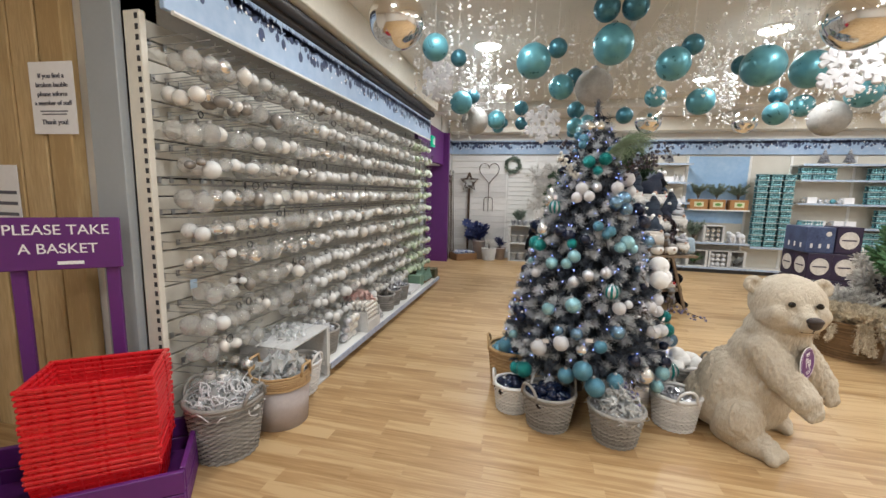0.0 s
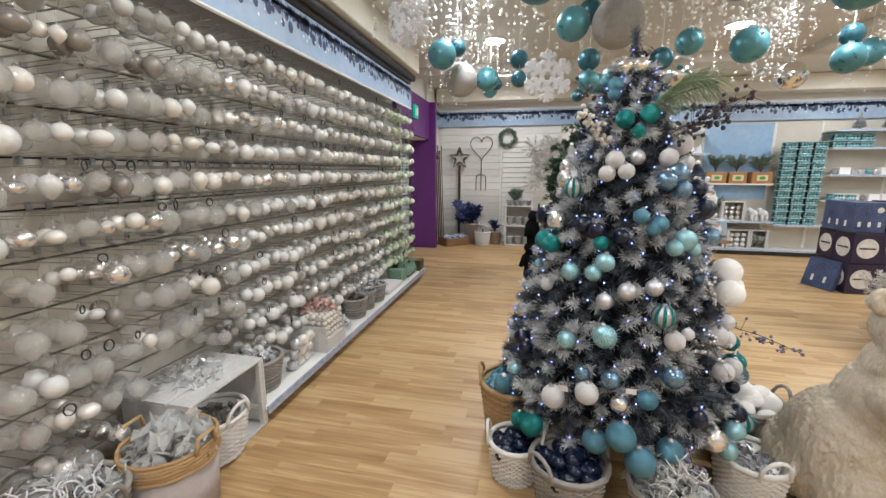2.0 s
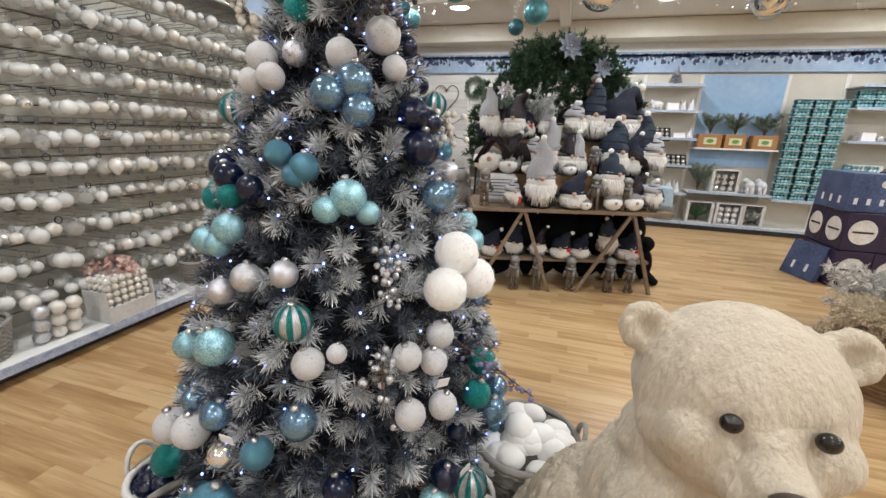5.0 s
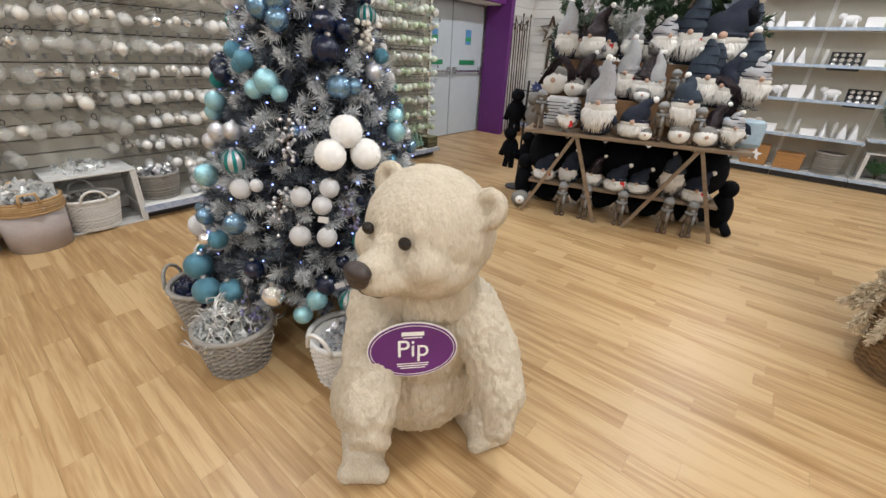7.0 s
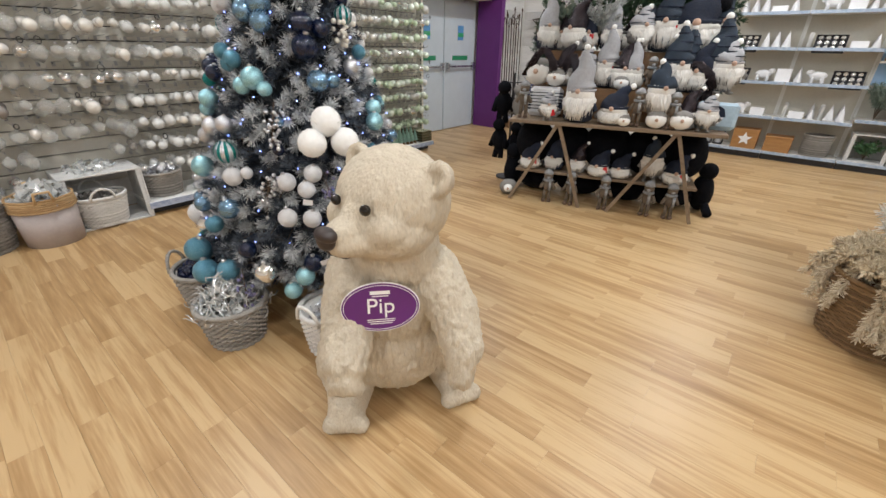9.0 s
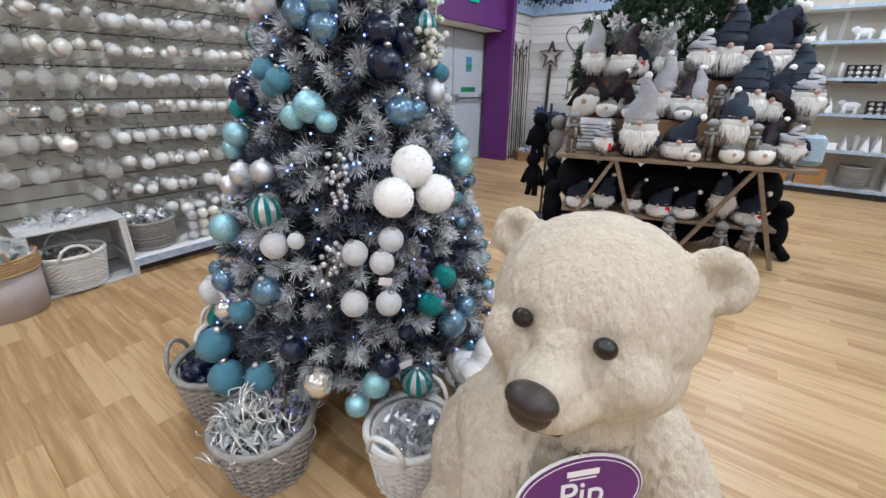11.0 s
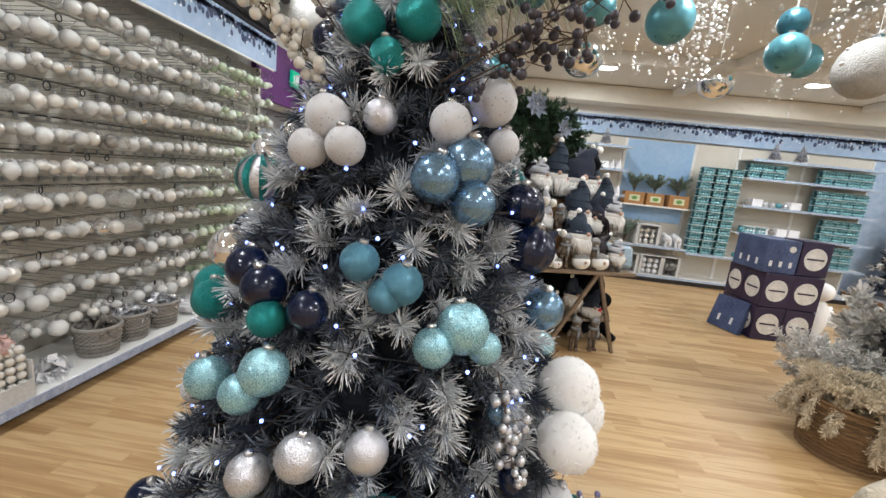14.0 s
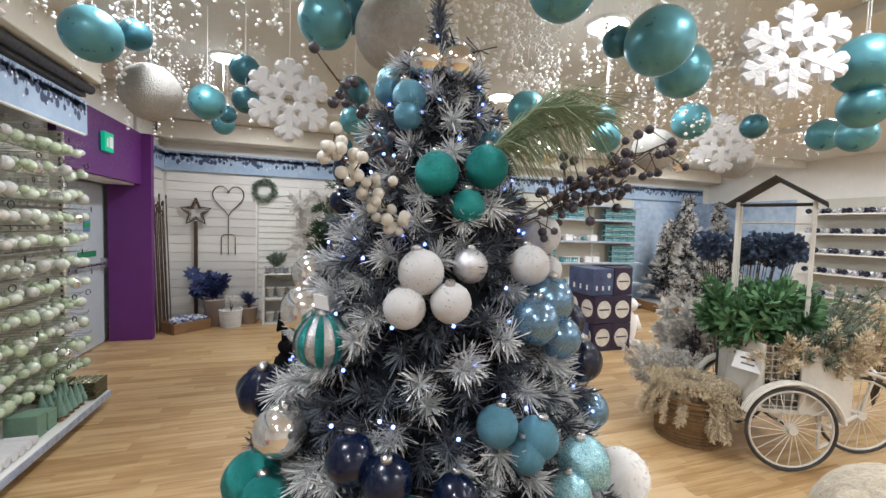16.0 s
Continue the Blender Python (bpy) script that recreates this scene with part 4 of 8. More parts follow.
lettering("name_text", "Pip", 0.075, M_SIGNW, pose(0, 0.004, 0.0068), bd, "white serif name")
part("logo_bar", Geo().box((0.0, 0.052, 0.007), (0.062, 0.012, 0.001)).box((0.0, 0.040, 0.007), (0.052, 0.003, 0.001)), M_SIGNW, bd)
part("text_bar", Geo().box((0, -0.042, 0.007), (0.09, 0.0025, 0.001)).box((0, -0.049, 0.007), (0.085, 0.0025, 0.001)).box((0, -0.056, 0.007), (0.07, 0.0025, 0.001)), M_SIGNW, bd)
part("eyelet", Geo().tube([(0.008 * math.cos(t * 0.7), 0.088 + 0.008 * math.sin(t * 0.7), 0.004) for t in range(10)], 0.0012, 4), M_STEEL, bd)

# ---- flocked tree ----
TX, TY = 0.5, 3.17
TPROF = ((0.2, 0.57), (0.3, 0.585), (0.5, 0.56), (0.9, 0.45), (1.3, 0.33), (1.7, 0.185), (1.95, 0.10), (2.02, 0.03), (2.3, 0.015))


def tree_r(z):
    for (a, ra), (b, rb_) in zip(TPROF, TPROF[1:]):
        if z <= b:
            return ra + (rb_ - ra) * max(0.0, (z - a) / (b - a))
    return 0.02


M_FLOCK = mat("flocked_needles", (0.40, 0.425, 0.445), 0.85, col2=(0.86, 0.88, 0.90), scale=20, island=True)
M_DUST = mat("dusted_needles", (0.010, 0.015, 0.026), 0.85, col2=(0.17, 0.20, 0.245), scale=20, island=True)
# Needle green taken down to blue-black: shade deep in the tree, put into colour.
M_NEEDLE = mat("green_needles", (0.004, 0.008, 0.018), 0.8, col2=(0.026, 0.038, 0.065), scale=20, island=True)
# Near-black core colour stands in for shade between the branches.
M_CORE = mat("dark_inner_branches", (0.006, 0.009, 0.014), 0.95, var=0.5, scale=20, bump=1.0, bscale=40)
M_TWIG = mat("brown_twig", (0.09, 0.06, 0.04), 0.8)


def needles(tufts, seed, count, lmin, lmax, width):
    """Needle sprays: tufts is a list of base points and directions."""
    rg = np.random.RandomState(seed)
    nt = len(tufts)
    base = np.repeat(np.array([t[0] for t in tufts]), count, axis=0)
    dirs = np.repeat(np.array([t[1] for t in tufts]), count, axis=0)
    N = nt * count
    rv = rg.normal(size=(N, 3))
    rv /= np.linalg.norm(rv, axis=1)[:, None]
    d = dirs * rg.uniform(0.35, 1.2, (N, 1)) + rv * 0.8
    d /= np.linalg.norm(d, axis=1)[:, None]
    base = base + dirs * rg.uniform(-1.0, 0.3, (N, 1)) * lmax * 0.75
    L = rg.uniform(lmin, lmax, (N, 1))
    sd = np.cross(d, rg.normal(size=(N, 3)))
    sd /= np.linalg.norm(sd, axis=1)[:, None]
    w = width * rg.uniform(0.7, 1.3, (N, 1))
    v = np.stack([base - sd * w * 0.5, base + sd * w * 0.5, base + d * L * 0.9 + sd * w * 0.62, base + d * L, base + d * L * 0.9 - sd * w * 0.62], axis=1).reshape(-1, 3)
    me = bpy.data.meshes.new("needles")
    idx = np.arange(N * 5).reshape(N, 5)
    me.from_pydata(v.tolist(), [], idx.tolist())
    me.update()
    return me


def tree_tufts(seed, n, zlo, zhi, rfun, cx, cy, depth):
    rnd = random.Random(seed)
    tips, inner, twigs = [], [], Geo()
    zz = [zlo + (zhi - zlo) * (k + 0.5) / 400 for k in range(400)]
    ww = [rfun(z) + 0.03 for z in zz]
    cum, tot = [], 0.0
    for w in ww:
        tot += w
        cum.append(tot)
    j = 0
    for i in range(n):
        while cum[j] < tot * (i + 0.5) / n and j < 399:
            j += 1
        z = zz[j] + rnd.uniform(-0.02, 0.02)
        a = i * 2.39996 + rnd.uniform(-0.12, 0.12)
        r = rfun(z) * rnd.uniform(0.78, 1.0)
        o = Vector((math.cos(a), math.sin(a), rnd.uniform(-0.35, 0.35))).normalized()
        p = Vector((cx + r * math.cos(a), cy + r * math.sin(a), z))
        tips.append((tuple(p), tuple(o)))
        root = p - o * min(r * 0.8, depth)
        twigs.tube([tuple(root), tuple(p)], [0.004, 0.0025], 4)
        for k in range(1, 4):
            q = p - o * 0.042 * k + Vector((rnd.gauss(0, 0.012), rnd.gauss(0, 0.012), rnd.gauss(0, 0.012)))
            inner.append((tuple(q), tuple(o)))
    return tips, inner, twigs


tree = thing("christmas_tree", "flocked artificial christmas tree crowded with blue and white ornaments", "christmas tree", pose(0, 0, 0))
tips, inner, twigs = tree_tufts(5, 1450, 0.24, 1.99, tree_r, TX, TY, 0.2)
part("trunk", Geo().tube([(TX, TY, 0.0), (TX, TY, 1.2), (TX, TY, 2.1)], [0.03, 0.022, 0.004], 10), M_TWIG, tree, smooth=True)
for k in range(4):
    a = math.pi / 4 + k * math.pi / 2
    part("foot", Geo().tube([(TX, TY, 0.12), (TX + 0.28 * math.cos(a), TY + 0.28 * math.sin(a), 0.01)], 0.012, 6), M_DARK, tree)
# Solid core painted as the tree's shaded hollow.
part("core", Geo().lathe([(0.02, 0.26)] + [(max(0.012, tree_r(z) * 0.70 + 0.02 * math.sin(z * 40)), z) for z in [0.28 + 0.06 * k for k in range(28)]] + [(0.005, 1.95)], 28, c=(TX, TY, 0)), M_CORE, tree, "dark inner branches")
part("twig", twigs, M_TWIG, tree, "thin brown twigs", kind="stuff")
part("frosted_sprays", needles([t for k, t in enumerate(tips) if k % 7 in (0, 2, 5)], 1, 190, 0.026, 0.054, 0.0015), M_FLOCK, tree, "white flocked needle sprays", kind="stuff")
part("dusted_sprays", needles([t for k, t in enumerate(tips) if k % 7 not in (0, 2, 5)], 4, 120, 0.022, 0.048, 0.0016), M_DUST, tree, "lightly dusted green needle sprays", kind="stuff")
part("green_sprays", needles(inner, 2, 36, 0.028, 0.05, 0.002), M_NEEDLE, tree, "inner green needle sprays, colour darkened as shade", kind="stuff")
part("leader", needles([((TX, TY, 1.99 + 0.017 * k), (0.0, 0.0, 1.0)) for k in range(9)], 3, 60, 0.022, 0.042, 0.0018), M_DUST, tree, "flocked leader shoot", kind="stuff")

# ornaments: azimuth, height, radius
ORN = {
    "blue": (B_BLUE, "steel blue pearl bauble on the tree", [(-67, 1.44, .045), (-54, 1.47, .049), (-53, 1.40, .043), (-19, 1.18, .047), (-9, 1.18, .033), (-74, .65, .046), (-11, .50, .049), (-3, .53, .04), (-100, .62, .04), (-112, .62, .034)]),
    "petrol": (B_PETROL, "petrol blue glitter bauble on the tree", [(-88, 1.29, .034), (-76, 1.26, .037), (-80, 1.24, .031), (-85, .56, .041), (-95, .42, .06), (-88, .33, .06), (-163, 1.90, .029), (-130, 1.87, .035), (-129, 1.83, .029), (-76, .36, .05), (-158, .38, .052), (-104, .36, .052)]),
    "aqua": (B_AQUA, "pale aqua speckled bauble on the tree", [(-59, 1.19, .047), (-67, 1.16, .036), (-52, 1.15, .032), (-108, 1.09, .042), (-128, 1.03, .041), (-122, .74, .043), (-104, .79, .051), (-39, .36, .045), (-45, .29, .041), (21, 1.05, .039), (17, .99, .043), (-114, 1.04, .036)]),
    "silver": (B_SILVER, "embossed silver bauble on the tree", [(-95, .98, .039), (-81, 1.0, .036), (-106, .93, .036)]),
    "white": (B_SNOWFLAKED, "snowy white bauble on the tree", [(-72, .79, .041), (-64, .81, .026), (-30, .81, .04), (-43, .78, .04), (-34, .745, .039), (-44, .63, .042), (-33, .62, .041), (-123, .49, .052), (-111, 1.53, .041), (-116, 1.47, .037), (-100, 1.48, .036), (-33, 1.60, .049), (-109, .55, .05), (-60, 1.54, .04), (-28, 1.52, .034)]),
    "pom": (B_POM, "large fluffy white pompom on the tree", [(-20, 1.025, .063), (-28.5, .942, .06), (-12, .937, .061)]),
    "navy": (B_NAVY, "glossy navy bauble on the tree", [(-46, .91, .025), (-64, .48, .04), (-35, .42, .042), (-100, 1.20, .035), (-23, 1.40, .046), (-10, 1.38, .038), (-24, 1.31, .051), (180, 1.73, .042), (179, 1.66, .029), (180, 1.25, .054), (-126, 1.24, .04), (-116, 1.22, .04), (-151, .66, .043), (-146, .63, .037)]),
    "teal": (B_TEAL, "emerald teal glitter bauble on the tree", [(-11, .66, .042), (-18, .59, .045), (-112, 1.17, .034), (-106, 1.71, .042), (-76, 1.73, .044), (-90, 1.65, .033), (-159, 1.14, .052), (-150, 1.13, .045), (-132, .31, .055), (-140, .29, .045)]),
    "clear": (B_SHINY, "silver glass bauble on the tree", [(-96, .53, .036), (-56, .38, .051), (178, 1.50, .042), (-162, 1.44, .048), (-152, 1.24, .047)]),
    "mirror": (B_MIRROR, "mirrored silver bauble on the tree", [(-119, 1.95, .036), (-87, 1.95, .036)]),
}
used = []


def on_tree(az, z, r, out=0.0):
    a = radians(az)
    q = tree_r(z) + 0.45 * r + out + (0.03 if r > 0.0595 else 0.0)
    return Vector((TX + q * math.cos(a), TY + q * math.sin(a), z))


rfl = random.Random(19)
fl = []
for _ in range(420):
    d = Vector((rfl.gauss(0, 1), rfl.gauss(0, 1), rfl.gauss(0, 1))).normalized()
    fl.append((tuple(d * 0.93), tuple(d)))
FLUFF = needles(fl, 30, 40, 0.05, 0.13, 0.012)
FLUFF.materials.append(B_POM)
for key, (ma, lab, spots) in ORN.items():
    for az, z, r in spots:
        p = on_tree(az, z, r)
        shape = "ribbed" if (key == "navy" and r > 0.045) else "round"
        ob = bauble(ma, p, r, lab, shape, "tree ornaments", tilt=(random.uniform(-15, 15), random.uniform(-15, 15)), cap=key != "pom", name="pompom" if key == "pom" else "tree_bauble")
        if key == "pom":
            new("fluff", FLUFF).parent = ob
        used.append((p, r))
for az, z, r in ((-77, .89, .046), (-26, .34, .051), (20, 1.44, .038), (-145, 1.40, .046)):
    p = on_tree(az, z, r)
    ob = bauble(B_SILVER, p, r, "teal and silver striped bauble on the tree", "ribbed", "tree ornaments", name="tree_bauble")
    g = Geo()
    for k in range(0, 9):
        a0 = 2 * math.pi * k / 9
        for i in range(10):
            t0, t1 = math.pi * (0.05 + 0.09 * i), math.pi * (0.05 + 0.09 * (i + 1))
            q = []
            for t, s in ((t0, -1), (t0, 1), (t1, 1), (t1, -1)):
                a = a0 + s * 0.16
                q.append((1.085 * math.sin(t) * math.cos(a), 1.085 * math.sin(t) * math.sin(a), -1.085 * math.cos(t)))
            g.add(q, [(0, 1, 2, 3)])
    part("stripe", g, B_TEAL, ob, "teal glitter stripes", kind="stuff")
    used.append((p, r))
ro = random.Random(21)
cand = (("blue", 3), ("petrol", 3), ("aqua", 3), ("white", 1.5), ("navy", 5), ("teal", 1.5), ("silver", 2))
made = 0
for _ in range(1500):
    z = ro.uniform(0.3, 1.95)
    if ro.random() > tree_r(z) / 0.6:
        continue
    az, r = ro.uniform(-180, 180), ro.uniform(0.02, 0.036)
    front_side = -170 < az < 25
    if front_side and ro.random() < 0.72:
        continue
    p = on_tree(az, z, r, -0.02 if front_side else -0.01)
    if any((p - q).length < (r + s) * (1.25 if front_side else 1.05) for q, s in used):
        continue
    key = ro.choices([c[0] for c in cand], [c[1] for c in cand])[0]
    bauble(ORN[key][0], p, r, ORN[key][1], "round", "tree ornaments", name="tree_bauble")
    used.append((p, r))
    made += 1
    if made >= 105:
        break

M_LED = mat("blue_white_led", (0.8, 0.85, 1.0), 0.4, emit=(0.16, 0.27, 1.0, 4.5))
g, gw = Geo(), Geo()
rl = random.Random(8)
prev = None
for k in range(330):
    z = 0.3 + 1.72 * k / 330
    az = k * 27.0 + rl.uniform(-9, 9)
    zz = z + rl.uniform(-0.05, 0.05)
    a = radians(az)
    q = tree_r(zz) * rl.uniform(0.94, 1.06)
    p = (TX + q * math.cos(a), TY + q * math.sin(a), zz)
    g.ball(p, 0.0038, 6, 4)
    if prev:
        mid = tuple((u + w) / 2 for u, w in zip(prev, p))
        gw.tube([prev, (TX + (mid[0] - TX) * 0.93, TY + (mid[1] - TY) * 0.93, mid[2] - 0.01), p], 0.0015, 3)
    prev = p
sl = thing("string_lights", "cool blue white fairy lights wound round the tree", "string lights")
part("bulb", g, M_LED, sl, "tiny lit bulbs", kind="stuff")
part("cable", gw, M_DARK, sl, "thin dark cable", kind="stuff")


def berry_pick(base, tip, n, r, ma, label, spread, seed):
    rnd = random.Random(seed)
    b = thing("berry_pick", label, "pick", group="berry picks")
    A, B = Vector(base), Vector(tip)
    st, be = Geo(), Geo()
    st.tube([A, A.lerp(B, 0.5) + Vector((0, 0, 0.012)), B], 0.002, 4)
    for k in range(n):
        c = A.lerp(B, 0.25 + 0.75 * k / n)
        e = c + Vector((rnd.gauss(0, spread), rnd.gauss(0, spread), rnd.gauss(0, spread)))
        st.tube([c, e], 0.0012, 3)
        be.ball(e, r * rnd.uniform(0.8, 1.1), 8, 6)
    part("stem", st, M_TWIG, b, kind="stuff")
    part("berry", be, ma, b, kind="stuff", smooth=True)


M_BLACKBERRY = mat("dark_plum_berry", (0.045, 0.04, 0.055), 0.4, var=0.4)
M_CREAMBERRY = mat("cream_berry", (0.62, 0.60, 0.55), 0.35)
M_LILAC = mat("lilac_berry", (0.16, 0.15, 0.28), 0.5)
berry_pick(on_tree(-47, 1.10, 0.02), on_tree(-48, 0.93, 0.02, 0.03), 34, 0.009, B_SILVER, "silver berry spray hanging on the tree", 0.018, 1)
berry_pick(on_tree(10, 1.42, 0.02), on_tree(8, 1.34, 0.02, 0.05), 24, 0.011, M_CREAMBERRY, "cream berry spray on the tree", 0.022, 2)
berry_pick(on_tree(-50, 0.80, 0.02), on_tree(-52, 0.73, 0.02, 0.03), 26, 0.009, B_SILVER, "silver berry cluster on the tree", 0.025, 3)
berry_pick((0.42, 2.98, 1.56), (0.24, 2.92, 1.74), 44, 0.0105, M_CREAMBERRY, "long cream berry stem on the tree", 0.014, 4)
berry_pick((0.60, 2.98, 1.62), (0.92, 2.90, 1.80), 50, 0.0095, M_BLACKBERRY, "dark plum berry spray sticking out of tree", 0.028, 5)
berry_pick((0.60, 3.0, 1.60), (0.86, 2.95, 1.72), 36, 0.0095, M_BLACKBERRY, "dark plum berry spray sticking out of tree", 0.028, 6)
berry_pick((0.42, 3.02, 1.66), (0.24, 2.92, 1.86), 16, 0.009, M_BLACKBERRY, "dark plum berry twig on the tree", 0.02, 7)
berry_pick((0.92, 2.97, 0.79), (1.20, 2.85, 0.72), 24, 0.0075, M_LILAC, "lilac berry twig sticking out of tree", 0.016, 8)
berry_pick((0.72, 2.62, 0.38), (0.78, 2.58, 0.12), 34, 0.009, M_LILAC, "lilac berry spray drooping below the tree", 0.022, 9)
gp = Geo()
rp_ = random.Random(6)
for k in range(420):
    u = rp_.random()
    A = Vector((0.55, 2.97, 1.76)).lerp(Vector((0.80, 2.96, 1.86)), u * 0.8) + Vector((0, 0, 0.05 * math.sin(u * 3)))
    d = Vector((0.75 + rp_.gauss(0, 0.15), rp_.gauss(0, 0.35), rp_.gauss(0.0, 0.5))).normalized()
    L = rp_.uniform(0.08, 0.14)
    B = A + d * L * 0.6
    C = A + d * L + Vector((0, 0, -0.03))
    gp.tube([A, B, C], [0.0011, 0.0009, 0.0004], 3)
pg = thing("feather_grass_spray", "soft green feathery grass spray in the tree", "spray")
part("plume", gp, mat("feather_green", (0.25, 0.33, 0.21), 0.85, var=0.3), pg, kind="stuff")
part("stem", Geo().tube([(0.5, 2.98, 1.72), (0.65, 2.97, 1.81), (0.8, 2.96, 1.85)], 0.003, 5), M_TWIG, pg)
for k, (az, z) in enumerate(((-118, 0.55), (-92, 0.60), (-34, 0.70), (-30, 0.43), (-145, 1.47))):
    p = on_tree(az, z, 0.03, 0.035)
    solid("price_label", Geo().box((0, 0, 0), (0.04, 0.002, 0.026)), M_PAPER, "small white price label hanging on an ornament", "label", Matrix.Translation(p) @ pose(0, 0, 0, 10, 12 * (k % 3 - 1), az + 90), group="price labels")

# baskets round the tree
wicker("wicker_basket", "small white wicker basket of navy baubles", M_WICKW, 0.10, 0.125, 0.19, pose(0.02, 2.76, 0), group="tree baskets")
egg_heap(0.10, 0.07, 51, pose(0.02, 2.76, 0.155), B_NAVY, "navy blue packed baubles in a white basket")
wicker("wicker_basket", "grey wicker basket of glossy navy baubles", M_WICKG, 0.125, 0.165, 0.23, pose(0.26, 2.62, 0, 0, 0, 40), group="tree baskets")
egg_heap(0.14, 0.09, 52, pose(0.26, 2.62, 0.19), B_NAVY, "glossy navy packed baubles in a grey basket", 46)
wicker("wicker_basket", "grey wicker basket of silver wrapped ornaments", M_WICKG, 0.12, 0.16, 0.21, pose(0.66, 2.56, 0, 0, 0, 70), handles=False, group="tree baskets")
fill("wrapped_decorations", "silver tinsel ornaments in clear wrap in basket", 0.15, 0.13, 53, pose(0.66, 2.56, 0.18), M_CELLO, 130, 0.042)
curls("silver curled tinsel heaped in a basket", 0.145, 0.15, 57, pose(0.66, 2.56, 0.18), M_FOIL, 150, 0.003)
wicker("wicker_basket", "white wicker basket of silver picks under the tree", M_WICKW, 0.115, 0.145, 0.22, pose(1.07, 2.84, 0, 0, 0, 100), group="tree baskets")
fill("wrapped_decorations", "silver grey picks lying in a white basket", 0.12, 0.05, 54, pose(1.07, 2.84, 0.18), B_SILVER, 60, 0.04)
wicker("wicker_basket", "honey coloured wicker basket of petrol baubles", M_WICKY, 0.15, 0.19, 0.32, pose(0.0, 3.10, 0), group="tree baskets")
egg_heap(0.16, 0.08, 55, pose(0.0, 3.10, 0.28), B_PETROL, "petrol blue baubles in a honey basket", 30, 0.04)
wicker("wicker_basket", "grey wicker basket of fluffy white pompoms", M_WICKG, 0.15, 0.19, 0.3, pose(1.18, 3.22, 0), group="tree baskets")
egg_heap(0.16, 0.12, 56, pose(1.18, 3.22, 0.26), B_POM, "fluffy white pompoms heaped in a basket", 26, 0.055)
wicker("wicker_basket", "grey wicker basket behind the tree", M_WICKG, 0.14, 0.18, 0.3, pose(0.62, 3.62, 0), group="tree baskets")

# ---- gnome table ----
TB = pose(1.315, 5.525, 0, 0, 0, 16.9)
M_TABLE = mat("worn_table_wood", (0.14, 0.095, 0.06), 0.65, col2=(0.30, 0.22, 0.15), scale=6, stretch=(1, 8, 8), bump=0.15)
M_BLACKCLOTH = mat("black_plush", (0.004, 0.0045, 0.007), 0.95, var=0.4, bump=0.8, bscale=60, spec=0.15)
tab = thing("trestle_table", "worn wooden trestle table loaded with gnomes", "table", TB)
for k in range(4):
    part("plank", Geo().box((0, 0.09 + 0.19 * k, 0.74), (1.72, 0.185, 0.03), bev=0.003), M_TABLE, tab)
for yy in (0.03, 0.72):
    for ax, f0, f1 in ((-0.42, -0.80, -0.14), (0.52, 0.10, 0.78)):
        part("leg", Geo().tube([(ax - 0.01, yy, 0.725), (f0, yy, 0.0)], 0.02, 4), M_TABLE, tab)
        part("leg", Geo().tube([(ax + 0.01, yy - 0.005, 0.725), (f1, yy - 0.005, 0.0)], 0.02, 4), M_TABLE, tab)
part("shelf", Geo().box((0, 0.40, 0.27), (1.56, 0.56, 0.025), bev=0.003), M_TABLE, tab)
tier = thing("display_riser", "stepped wooden riser on the gnome table", "riser", TB @ pose(0, 0, 0.756))
part("step", Geo().box((0, 0.47, 0.13), (1.5, 0.26, 0.26), bev=0.004), M_BROWN, tier)
part("step", Geo().box((0, 0.69, 0.28), (1.4, 0.18, 0.56), bev=0.004), M_BROWN, tier)

M_HATN = mat("navy_knit", (0.011, 0.016, 0.034), 0.95, var=0.3, bump=0.6, bscale=120)
M_HATB = mat("denim_knit", (0.024, 0.036, 0.056), 0.95, var=0.25, bump=0.6, bscale=120)
M_HATG = mat("grey_felt", (0.36, 0.36, 0.38), 0.95, var=0.15, bump=0.4, bscale=120)
M_HATS = mat("sequin_plum", (0.018, 0.012, 0.017), 0.22, metal=0.5, var=0.5, scale=60, bump=0.5, bscale=150, fleck=(90, 0.13, (0.40, 0.30, 0.32)))
M_BEARD = mat("white_beard", (0.74, 0.72, 0.69), 0.95, var=0.12, bump=0.4, bscale=70, stretch=(3, 3, 0.8))
M_SKIN = mat("peach_felt", (0.50, 0.33, 0.25), 0.8)
M_GREYFUR = mat("grey_plush", (0.24, 0.23, 0.22), 0.95, var=0.2, bump=0.8, bscale=80)
M_TARTAN = mat("grey_tartan", (0.10, 0.11, 0.13), 0.9, col2=(0.40, 0.40, 0.40), scale=18)
M_REDTAG = mat("red_tag", (0.55, 0.015, 0.02), 0.5)
M_BEARBRN = mat("brown_plush", (0.13, 0.085, 0.06), 0.95, var=0.25, bump=0.7, bscale=90)


